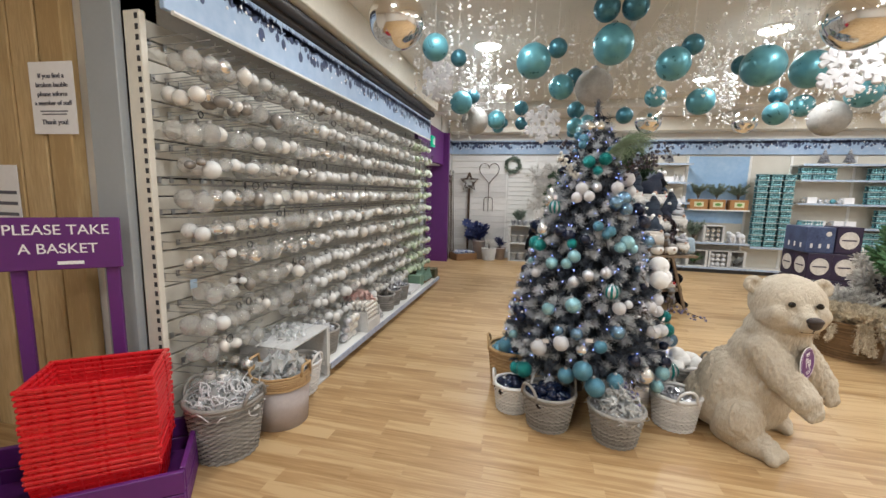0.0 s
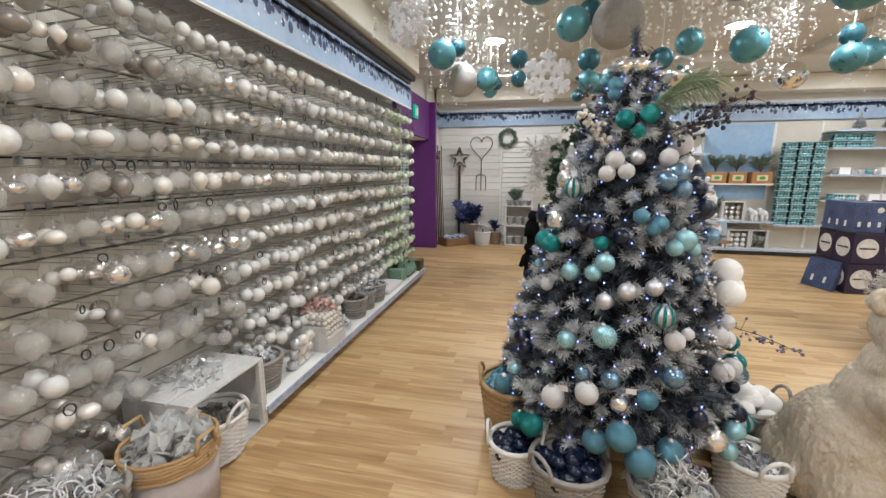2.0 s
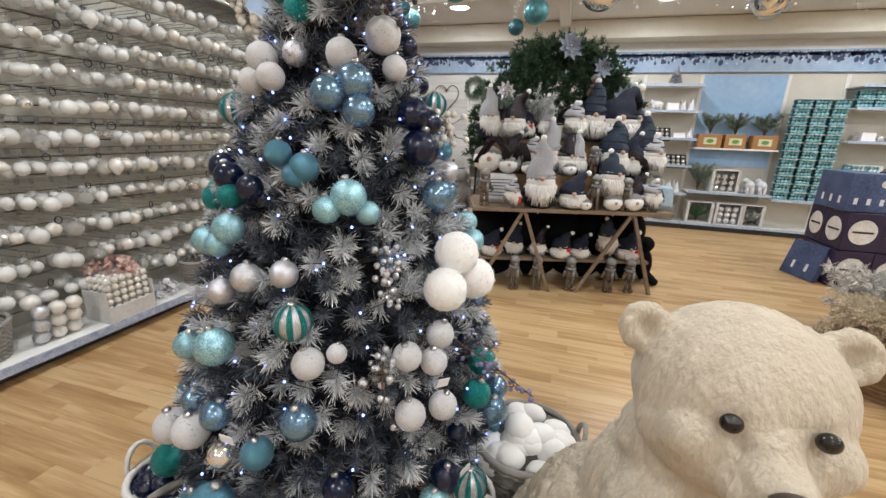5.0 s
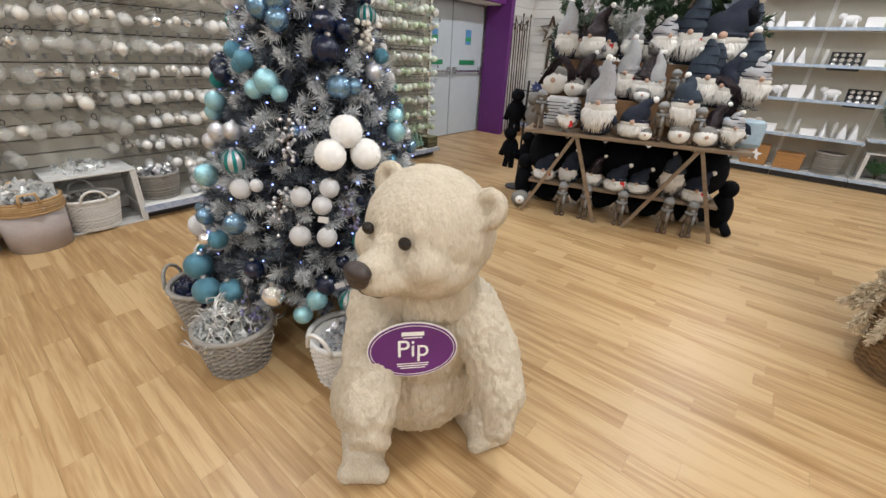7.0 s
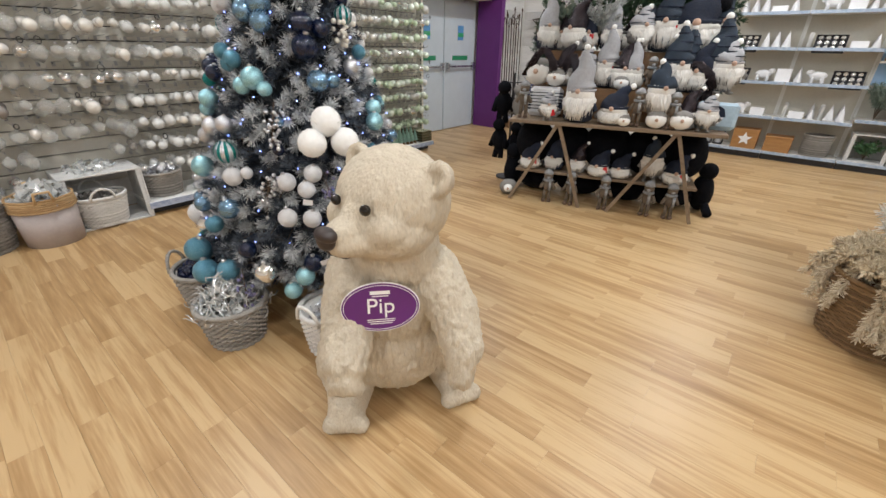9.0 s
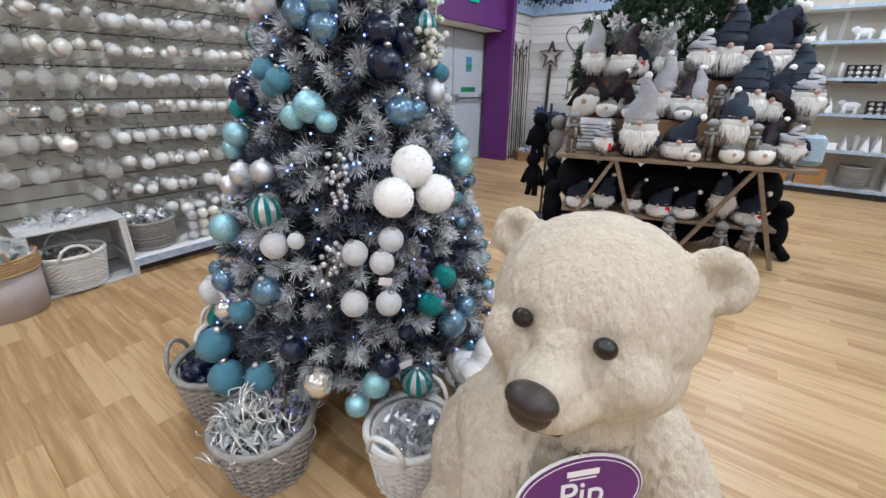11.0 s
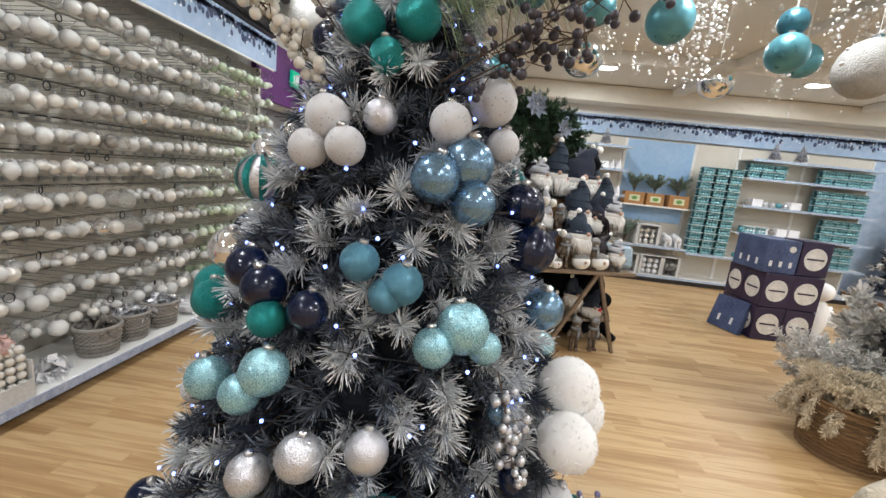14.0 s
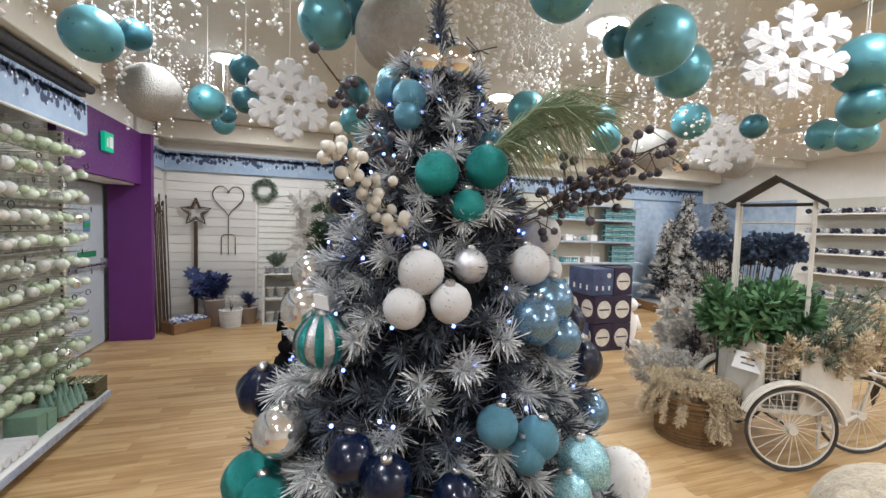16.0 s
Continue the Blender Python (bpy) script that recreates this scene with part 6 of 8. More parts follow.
hs = thing("heart_fork", "thin metal heart on a garden fork stake", "garden ornament", pose(-1.03, 9.49, 0))
hp = []
for k in range(33):
    t = 2 * math.pi * k / 32
    hp.append((0.0165 * 16 * math.sin(t) ** 3 * 0.85, 0, 1.97 + 0.0165 * (13 * math.cos(t) - 5 * math.cos(2 * t) - 2 * math.cos(3 * t) - math.cos(4 * t))))
part("heart", Geo().tube(hp, 0.008, 6), M_RUST, hs)
part("rod", Geo().tube([(0, 0, 1.70), (0, 0, 1.40)], 0.008, 6).tube([(-0.10, 0, 1.08), (-0.10, 0, 1.36), (-0.06, 0, 1.40), (0.06, 0, 1.40), (0.10, 0, 1.36), (0.10, 0, 1.08)], 0.008, 6).tube([(0, 0, 1.40), (0, 0, 1.08)], 0.008, 6), M_RUST, hs)
part("wall_hook", Geo().tube([(0, 0.03, 2.10), (0, 0.0, 2.10)], 0.006, 5), M_STEEL, hs)
wr = thing("wreath", "small grey green leaf wreath on the wall", "wreath", pose(-0.50, 9.46, 2.13))
tw = []
for k in range(90):
    a = rga.uniform(0, 6.28)
    o = Vector((math.cos(a) + rga.gauss(0, 0.6), rga.gauss(-0.2, 0.4), math.sin(a) + rga.gauss(0, 0.6))).normalized()
    tw.append(((0.15 * math.cos(a), rga.gauss(0, 0.015), 0.15 * math.sin(a)), tuple(o)))
part("leaf", needles(tw, 12, 14, 0.03, 0.06, 0.012), M_EUC, wr, kind="stuff")
part("ring", Geo().tube([(0.15 * math.cos(2 * math.pi * k / 24), 0.01, 0.15 * math.sin(2 * math.pi * k / 24)) for k in range(25)], 0.02, 6, caps=False), M_TWIG, wr)
for k in range(12):
    yy = 8.72 + 0.055 * k
    s = thing("metal_stake", "slim rusty garden stake leaning on the wall", "garden ornament", pose(WX + 0.07 + 0.02 * (k % 3), yy, 0), group="garden stakes")
    part("rod", Geo().tube([(0.06, 0, 0.02), (0.0, 0, 1.65 + 0.09 * (k % 4))], 0.008, 5), M_RUST, s)
    if k % 3 == 0:
        q = []
        for j in range(11):
            a = math.pi / 2 + j * math.pi / 5
            r = 0.09 if j % 2 == 0 else 0.04
            q.append((0.02, r * math.cos(a), 1.78 + r * math.sin(a)))
        part("star", Geo().tube(q, 0.007, 5), M_RUST, s)
    else:
        part("finial", Geo().ball((0, 0, 1.68 + 0.09 * (k % 4)), (0.012, 0.02, 0.035), 8, 6), M_RUST, s)
cr = thing("pebble_crate", "brown wooden crate of blue and white pebbles", "crate", pose(-1.50, 9.02, 0, 0, 0, 42))
for sx, sy, w, d in ((0, -0.17, 0.52, 0.02), (0, 0.17, 0.52, 0.02), (-0.26, 0, 0.02, 0.32), (0.26, 0, 0.02, 0.32)):
    part("board", Geo().box((sx, sy, 0.075), (w, d, 0.15), bev=0.003), M_BROWN, cr)
part("base", Geo().box((0, 0, 0.012), (0.5, 0.32, 0.02)), M_BROWN, cr)
g = Geo()
for _ in range(170):
    g.ball((rga.uniform(-0.23, 0.23), rga.uniform(-0.14, 0.14), 0.13 + rga.uniform(0, 0.06)), (0.028, 0.024, 0.02), 8, 5)
solid("pebbles", g, mat("blue_white_pebble", (0.05, 0.09, 0.25), 0.3, col2=(0.72, 0.74, 0.78), scale=30, island=True), "blue and white glazed pebbles heaped in a crate", "pebbles", pose(-1.50, 9.02, 0, 0, 0, 42), kind="stuff", smooth=True)


def pot(label, ma, r0, r1, h, m, group=""):
    p = thing("plant_pot", label, "pot", m, group)
    part("body", Geo().lathe([(0.001, 0), (r0, 0), (r1, h), (r1 + 0.008, h), (r1 + 0.008, h + 0.018), (r1 - 0.008, h + 0.018), (r0 - 0.01, 0.02), (0.001, 0.02)], 22), ma, p, smooth=True)
    return p


pot("tall grey pot with navy poinsettias", M_FABRIC, 0.12, 0.15, 0.40, pose(-1.18, 9.26, 0))
for k in range(13):
    a, q = rga.uniform(0, 6.28), rga.uniform(0.02, 0.24)
    flower(pose(-1.27 + q * math.cos(a), 9.20 + 0.4 * q * math.sin(a), 0.50 + rga.uniform(0, 0.32), rga.uniform(20, 80), 0, rga.uniform(-60, 60)), M_NAVYLEAF, "navy blue silk poinsettia in a pot", rga.uniform(0.10, 0.15), group="navy poinsettias", name="poinsettia")
spray(pose(-1.2, 9.24, 0.36), "navy leaf stems in a grey pot", M_NAVYLEAF, 0.38, 0.2, 71, 20, 10, lmin=0.05, lmax=0.1, width=0.03)
wicker("wicker_basket", "white wicker pot of white twigs on floor", M_WICKW, 0.13, 0.16, 0.26, pose(-0.93, 9.12, 0), handles=False)
spray(pose(-0.93, 9.14, 0.22), "pale white twigs standing in a basket", M_SNOWLEAF, 0.25, 0.12, 72, 16, 8)
pot("grey pot of dark blue picks", M_FABRIC, 0.10, 0.13, 0.25, pose(-0.70, 9.30, 0))
spray(pose(-0.70, 9.30, 0.2), "dark blue picks in a grey pot", M_NAVYLEAF, 0.3, 0.13, 73, 16, 8)
for i, z in enumerate((0.0, 0.40)):
    crate("wooden_crate", "whitewashed wooden crate stacked against the wall", pose(-0.22, 9.30, z), 0.55, 0.34, 0.40, M_CRATEW, "white crates")
    for k in range(3):
        pot("small white pot standing in a crate", B_FROST, 0.05, 0.065, 0.14, pose(-0.39 + 0.17 * k, 9.27, z + 0.02), "small white pots")
for k in range(4):
    pot("small silver pot on top of a crate", B_SILVER, 0.04, 0.05, 0.09, pose(-0.42 + 0.13 * k, 9.28, 0.80), "small silver pots")
spray(pose(-0.3, 9.32, 0.82), "grey green foliage on top of crates", M_EUC, 0.3, 0.14, 74)
for z, x in ((1.95, 0.05), (1.55, 0.20), (1.75, 0.35), (1.3, 0.1), (2.05, 0.40)):
    spray(pose(x, 9.38, z - 0.1, 60, 0, 0), "snowy white flocked spray hung on the wall", M_SNOWLEAF, 0.22, 0.26, int(z * 100), 18, 18, name="flocked_spray")

# ---- gondola along the back wall ----
GY0, GY1 = 9.12, 9.50
M_STRIPB = mat("strip_pale_blue", (0.20, 0.30, 0.46), 0.4, col2=(0.55, 0.62, 0.72), scale=25)


def bay(x0, x1, zs, label):
    b = thing("shelving_bay", label, "shelving", pose(0, 0, 0), "wall shelving")
    part("back_panel", Geo().box(((x0 + x1) / 2, GY1 + 0.012, 1.17), (x1 - x0 - 0.004, 0.02, 2.34)), M_SLAT, b)
    for z in zs:
        s = part("shelf", Geo().box(((x0 + x1) / 2, (GY0 + GY1) / 2, z), (x1 - x0 - 0.006, GY1 - GY0, 0.022), bev=0.003), M_METALW, b)
        part("price_strip", Geo().box(((x0 + x1) / 2, GY0 - 0.005, z), (x1 - x0 - 0.01, 0.008, 0.036)), M_STRIPB, s, "blue price strip")
    part("kick_board", Geo().box(((x0 + x1) / 2, GY0 + 0.06, 0.045), (x1 - x0 - 0.01, 0.02, 0.085)), M_DARK, b)
    for x in (x0 + 0.012, x1 - 0.012):
        part("upright", Geo().box((x, GY1 - 0.006, 1.17), (0.02, 0.014, 2.34)), M_METALW, b)
    return b


bay(1.45, 2.25, (0.10, 0.55, 0.98, 1.38, 1.78, 2.15), "white metal shelving bay with winter ornaments")
bay(2.25, 3.05, (0.10, 0.55, 0.98, 1.38, 1.78, 2.15), "white metal shelving bay with winter ornaments")
blue_bay = bay(3.05, 4.18, (0.10, 0.60), "low shelving bay under a blue display panel")
bay(4.18, 4.88, (0.10, 0.55), "shelving bay stacked with teal bauble tubs")
bay(4.88, 5.92, (0.10, 0.55, 0.98, 1.42, 1.86, 2.15), "white metal shelving bay with teal ornaments")
bay(5.92, 6.96, (0.10, 0.55, 0.98, 1.42, 1.86, 2.15), "white metal shelving bay with teal ornaments")
part("back_print", Geo().box((3.615, GY1 - 0.004, 1.66), (1.11, 0.012, 1.34)), mat("sky_blue_panel", (0.24, 0.42, 0.66), 0.5, col2=(0.36, 0.53, 0.74), scale=2), blue_bay, "sky blue printed back panel")

boxm = mat("black_card", (0.018, 0.018, 0.024), 0.4, var=0.3)
BB = thing("bauble_box", "black presentation box of silver baubles on a shelf", "box", group="boxed silver baubles")
part("tray", Geo().box((0, 0, 0.012), (0.30, 0.22, 0.024), bev=0.003).box((0, 0.107, 0.03), (0.30, 0.008, 0.05)).box((0, -0.107, 0.03), (0.30, 0.008, 0.05)).box((0.147, 0, 0.03), (0.008, 0.21, 0.05)).box((-0.147, 0, 0.03), (0.008, 0.21, 0.05)), boxm, BB)
for a in range(4):
    for b_ in range(3):
        part("bauble", Geo().ball((-0.105 + 0.07 * a, -0.07 + 0.07 * b_, 0.045), 0.03, 10, 7), B_SHINY, BB, smooth=True)
CT = Geo().lathe([(0.001, 0), (0.045, 0), (0.044, 0.02), (0.001, 0.18)], 14).mesh("cone_tree", True)
CT.materials.append(B_WHITE)
TU = Geo().lathe([(0.001, 0), (0.028, 0), (0.028, 0.2), (0.022, 0.22), (0.001, 0.22)], 12).mesh("candle_tube", True)
TU.materials.append(B_FROST)
FG = multi("animal_figurine", [(Geo().ball((0, 0, 0.09), (0.09, 0.045, 0.05), 14, 9).ball((0.085, 0, 0.125), (0.042, 0.034, 0.034), 12, 8).tube([(-0.05, 0.02, 0.08), (-0.05, 0.02, 0)], 0.018, 7).tube([(0.05, 0.02, 0.08), (0.05, 0.02, 0)], 0.018, 7).tube([(-0.05, -0.02, 0.08), (-0.06, -0.02, 0)], 0.018, 7).tube([(0.05, -0.02, 0.08), (0.06, -0.02, 0)], 0.018, 7), B_WHITE, True)])
BX = Geo().box((0, 0, 0.06), (0.16, 0.14, 0.12), bev=0.004).mesh("small_box")
BX.materials.append(M_PAPER)
first = True
rsf = random.Random(15)
for (x0, x1) in ((1.45, 2.25), (2.25, 3.05)):
    for z in (0.55, 0.98, 1.38, 1.78):
        x = x0 + 0.06
        while x < x1 - 0.12:
            k = rsf.random()
            zz = z + 0.012
            if k < 0.33 and x + 0.32 < x1 and z > 0.7:
                m = pose(x + 0.16, 9.30, zz + 0.03, 52, 0, 0)
                if first:
                    BB.matrix_basis, first = m, False
                else:
                    copy_thing(BB, m)
                x += 0.34
            elif k < 0.52:
                for j in range(3):
                    tagged(new("cone_tree", CT), "white snowy cone tree ornament on a shelf", "ornament", "shelf cone trees").matrix_basis = pose(x + 0.05, 9.24 + 0.1 * j, zz) @ Matrix.Scale(rsf.uniform(0.7, 1.1), 4)
                x += 0.11
            elif k < 0.72:
                for j in range(2):
                    tagged(new("candle_tube", TU), "frosted glass candle tube on a shelf", "candle holder", "shelf candle tubes").matrix_basis = pose(x + 0.035, 9.25 + 0.1 * j, zz) @ Matrix.Scale(rsf.uniform(0.65, 1.0), 4)
                x += 0.075
            elif k < 0.85 and x + 0.24 < x1:
                tagged(new("animal_figurine", FG), "white ceramic animal figurine on a shelf", "figurine", "shelf figurines").matrix_basis = pose(x + 0.13, 9.26, zz, 0, 0, rsf.choice((0, 180)))
                x += 0.26
            else:
                tagged(new("small_box", BX), "white gift box on a shelf", "box", "shelf boxes").matrix_basis = pose(x + 0.09, 9.28, zz) @ Matrix.Diagonal((1, 1, rsf.uniform(0.6, 1.3), 1))
                x += 0.19
for k, x in enumerate((1.56, 1.70)):
    ln = thing("lantern", "dark green glass lantern with a white candle", "lantern", pose(x, 9.28, 0.112), "lanterns")
    part("frame", Geo().box((0, 0, 0.01), (0.12, 0.12, 0.02)).box((0, 0, 0.25), (0.12, 0.12, 0.02)).box((-0.055, -0.055, 0.13), (0.01, 0.01, 0.24)).box((0.055, -0.055, 0.13), (0.01, 0.01, 0.24)).box((-0.055, 0.055, 0.13), (0.01, 0.01, 0.24)).box((0.055, 0.055, 0.13), (0.01, 0.01, 0.24)), M_DARK, ln)
    part("candle", Geo().lathe([(0.03, 0.02), (0.03, 0.13), (0.004, 0.13), (0.002, 0.15)], 12), B_WHITE, ln)
sb = thing("star_box", "orange wooden box with a pale star front", "box", pose(2.02, 9.28, 0.112))
part("body", Geo().box((0, 0, 0.13), (0.30, 0.24, 0.26), bev=0.004), M_OAKBOX, sb)
q = [(0.09 * (1 if k % 2 == 0 else 0.45) * math.cos(math.pi / 2 + k * math.pi / 5), -0.123, 0.13 + 0.09 * (1 if k % 2 == 0 else 0.45) * math.sin(math.pi / 2 + k * math.pi / 5)) for k in range(10)]
part("star", Geo().add(q + [(p[0], p[1] - 0.008, p[2]) for p in q], [tuple(range(10, 20))] + [(k, (k + 1) % 10, 10 + (k + 1) % 10, 10 + k) for k in range(10)]), M_PAPER, sb, "pale grey star")
ob2 = thing("wooden_box", "orange wooden lidded box on the bottom shelf", "box", pose(2.40, 9.28, 0.112))
part("body", Geo().box((0, 0, 0.09), (0.30, 0.24, 0.18), bev=0.004), M_OAKBOX, ob2)
part("lid", Geo().box((0, 0, 0.193), (0.31, 0.25, 0.025), bev=0.004), M_OAKBOX, ob2)
wicker("wicker_box", "brown wicker storage box on the bottom shelf", M_WICKG, 0.14, 0.15, 0.26, pose(2.80, 9.28, 0.112), handles=False)

# wooden planters and crates in the blue bay
solid("planter_shelf", Geo().box((3.615, 9.36, 1.255), (1.11, 0.22, 0.025), bev=0.003), M_METALW, "narrow white shelf under wooden planters", "shelf")
for k, x in enumerate((3.26, 3.60, 3.98)):
    wp = thing("wooden_planter", "orange wooden planter box with a green label", "planter", pose(x, 9.36, 1.268), "wooden planters")
    part("box", Geo().box((0, 0, 0.10), (0.32 if k != 1 else 0.28, 0.18, 0.20), bev=0.004), M_OAKBOX, wp)
    part("label_plate", Geo().box((0, -0.094, 0.10), (0.17, 0.006, 0.10)), mat("label_cream", (0.60, 0.62, 0.42), 0.6), wp, "cream and green label")
    part("label_print", Geo().ball((0, -0.098, 0.10), (0.05, 0.002, 0.03), 10, 6), mat("label_green", (0.12, 0.28, 0.06), 0.6), wp)
    spray(pose(x, 9.36, 1.46), "grey green sprigs growing from a wooden planter", M_EUC, 0.30, 0.17, 80 + k, 26, 16, lmin=0.02, lmax=0.05, width=0.008, name="sprig_bush")
for k, (x, z) in enumerate(((3.29, 0.112), (3.69, 0.112), (4.01, 0.112), (3.55, 0.612))):
    crate("wooden_crate", "whitewashed crate of ornaments on low shelf", pose(x, 9.30, z), 0.38 if k != 2 else 0.3, 0.3, 0.34, M_CRATEW, "shelf crates")
    if k % 2 == 0:
        spray(pose(x, 9.28, z + 0.02), "dark green foliage in a white crate", M_FERN if k == 0 else M_SILVERLEAF, 0.22, 0.13, 90 + k, 18, 10)
    else:
        for a in range(3):
            for c in range(3):
                bauble(B_SHINY if k == 3 else B_WHITE, (x - 0.1 + 0.1 * a, 9.22, z + 0.06 + 0.09 * c), 0.042, "white bauble packed in a crate", group="crate baubles")
for x in (3.90, 4.06):
    tagged(new("animal_figurine", FG), "white ceramic animal figurine on low shelf", "figurine").matrix_basis = pose(x, 9.25, 0.612, 0, 0, 90) @ Matrix.Scale(1.4, 4)
spray(pose(3.22, 9.28, 0.612), "grey green foliage on the low shelf", M_EUC, 0.4, 0.2, 99)

# teal bauble tubs
TUB = thing("bauble_tub", "clear tub packed with teal baubles", "tub", pose(0, 0, -5), "teal bauble tubs")
g = Geo()
for a in range(4):
    for c in range(2):
        for d in range(2):
            g.ball((-0.068 + 0.045 * a, -0.05 + 0.1 * d, 0.030 + 0.052 * c), 0.0255, 8, 6)
part("bauble", g, mat("tub_aqua", (0.05, 0.20, 0.25), 0.25, metal=0.3, col2=(0.30, 0.56, 0.60), scale=20, island=True), TUB, "teal baubles", smooth=True, kind="stuff")
part("lid", Geo().box((0, 0, 0.111), (0.182, 0.182, 0.007), bev=0.002), mat("teal_card", (0.40, 0.54, 0.56), 0.5), TUB, "teal card lid")
part("base", Geo().box((0, 0, 0.002), (0.182, 0.182, 0.004)), mat("pale_card", (0.55, 0.65, 0.66), 0.5), TUB)
# Added dark divider: paints the shade seen in gaps between the baubles.
part("back_card", Geo().box((0, 0.0, 0.055), (0.176, 0.012, 0.10)), mat("dark_teal_card", (0.015, 0.07, 0.09), 0.6), TUB)
tub_spots = [(4.30 + 0.222 * a, 9.24, 0.563 + 0.118 * c) for a in range(3) for c in range(12)]
for x0, z, n, h in ((5.0, 1.87, 3, 2), (6.1, 1.87, 4, 2), (6.1, 1.43, 4, 3), (6.3, 0.99, 3, 3), (6.1, 0.56, 4, 3), (5.1, 0.99, 2, 1)):
    tub_spots += [(x0 + 0.195 * a, 9.26, z + 0.002 + 0.118 * c) for a in range(n) for c in range(h)]
for i, (x, y, z) in enumerate(tub_spots):
    if i == 0:
        TUB.matrix_basis = pose(x, y, z)
    else:
        copy_thing(TUB, pose(x + 0.004 * ((i * 7) % 3 - 1), y, z))
for z in (0.55, 0.98, 1.42):
    x = 4.96
    while x < 5.8:
        k = rsf.random()
        if k < 0.5:
            tagged(new("small_box", BX), "white gift box on a shelf", "box", "shelf boxes").matrix_basis = pose(x + 0.09, 9.27, z + 0.012)
            x += 0.19
        else:
            bauble((B_SILVER, B_HANG, B_SMOKE)[int(k * 37) % 3], (x + 0.05, 9.24, z + 0.06), 0.045, "loose ornament bauble on a shelf", group="shelf baubles")
            x += 0.1
for x in (1.75, 2.65, 5.3, 5.7):
    mini_tree(0.30, 0.10, B_SILVER, M_BROWN, "silver grey tinsel tree on the top shelf", pose(x, 9.3, 2.162), "top shelf trees")

# ---- stack of boxed lights ----
M_BOXN = mat("navy_carton", (0.022, 0.014, 0.045), 0.4, var=0.3)
M_DISC = mat("moon_print", (0.45, 0.43, 0.40), 0.5, col2=(0.78, 0.76, 0.72), scale=9)
CB = thing("light_carton", "navy carton with a pale moon print", "box", group="light cartons")
part("carton", Geo().box((0, 0, 0.19), (0.305, 0.305, 0.37), bev=0.004), M_BOXN, CB)
for s, rz in ((-1, 0), (-1, 90)):
    n = 22
    R = 0.115
    vs = [(R * math.cos(2 * math.pi * k / n), -0.155, 0.19 + R * 1.05 * math.sin(2 * math.pi * k / n)) for k in range(n)]
    part("moon_print", Geo().add(vs, [tuple(range(n))], pose(0, 0, 0, 0, 0, -rz)), M_DISC, CB, "pale moon print")
    part("text_bar", Geo().box((0, -0.157, 0.19), (0.17, 0.002, 0.018), pose(0, 0, 0, 0, 0, -rz)), M_BOXN, CB)
spots = [(3.99 + 0.31 * a, 6.88 + 0.31 * b_, z) for z in (0.0, 0.38) for a in range(2) for b_ in range(2)] + [(4.31, 6.90, 0.76)]
for i, (x, y, z) in enumerate(spots):
    if i == 0:
        CB.matrix_basis = pose(x, y, z)
    else:
        copy_thing(CB, pose(x, y, z, 0, 0, 2 * ((i * 5) % 3 - 1)))
M_SCENE = mat("winter_scene_print", (0.015, 0.022, 0.07), 0.4, col2=(0.08, 0.12, 0.24), scale=5)
wbx = thing("scene_carton", "wide carton printed with a blue winter night scene", "box", pose(3.97, 7.00, 0.762))
part("carton", Geo().box((0, 0, 0.18), (0.34, 0.52, 0.36), bev=0.004), M_SCENE, wbx)
for k in range(3):
    part("figure_print", Geo().box((-0.10 + 0.10 * k, -0.262, 0.10), (0.03, 0.002, 0.06)), B_WHITE, wbx)
    part("figure_print", Geo().box((-0.172, -0.15 + 0.14 * k, 0.10), (0.002, 0.035, 0.07)), B_WHITE, wbx)
part("moon_print", Geo().add([(0.09 + 0.035 * math.cos(2 * math.pi * k / 12), -0.263, 0.27 + 0.035 * math.sin(2 * math.pi * k / 12)) for k in range(12)], [tuple(range(12))]), M_DISC, wbx)
lp = thing("scene_carton", "flat blue winter scene carton leaning on the stack", "box", pose(3.70, 6.98, 0.0, -14, 0, -72))
part("carton", Geo().box((0, 0, 0.19), (0.40, 0.06, 0.38), bev=0.003), M_SCENE, lp)
part("figure_print", Geo().box((-0.08, -0.032, 0.12), (0.03, 0.002, 0.08)).box((0.08, -0.032, 0.12), (0.03, 0.002, 0.08)), B_WHITE, lp)
solid("white_plush", Geo().ball((0, 0, 0.26), (0.13, 0.12, 0.26), 16, 12).ball((0, -0.02, 0.60), (0.12, 0.11, 0.11), 16, 10).tube([(-0.11, 0, 0.42), (-0.17, -0.05, 0.2)], 0.05, 8).tube([(0.11, 0, 0.42), (0.17, -0.05, 0.2)], 0.05, 8).ball((-0.06, -0.12, 0.04), (0.06, 0.1, 0.04), 10, 6).ball((0.06, -0.12, 0.04), (0.06, 0.1, 0.04), 10, 6), B_POM, "white fluffy plush bear beside the carton stack", "plush toy", pose(4.68, 7.02, 0) @ Matrix.Scale(0.95, 4), smooth=True)

# ---- flower cart and hay basket ----
M_CARTW = mat("cream_cart_paint", (0.66, 0.64, 0.60), 0.5, var=0.08, bump=0.1)
CP = pose(3.26, 4.215, 0, 0, 0, -25)
RF = CP.inverted() @ pose(3.44, 4.595, 0, 0, 0, -62)
CL, CD, CZ0, CZ1 = 0.57, 0.56, 0.38, 0.86
CM, CH = (CZ0 + CZ1) / 2, CZ1 - CZ0
cart = thing("flower_cart", "cream painted flower cart with spoked wheels and roof", "cart", CP)
for x in (0.0, CL):
    part("end_panel", Geo().box((x, CD / 2, CM), (0.02, CD, CH), bev=0.003), M_CARTW, cart)
part("edge_trim", Geo().box((-0.012, CD - 0.01, CM), (0.012, 0.022, CH)), M_DARK, cart, "dark edge trim")
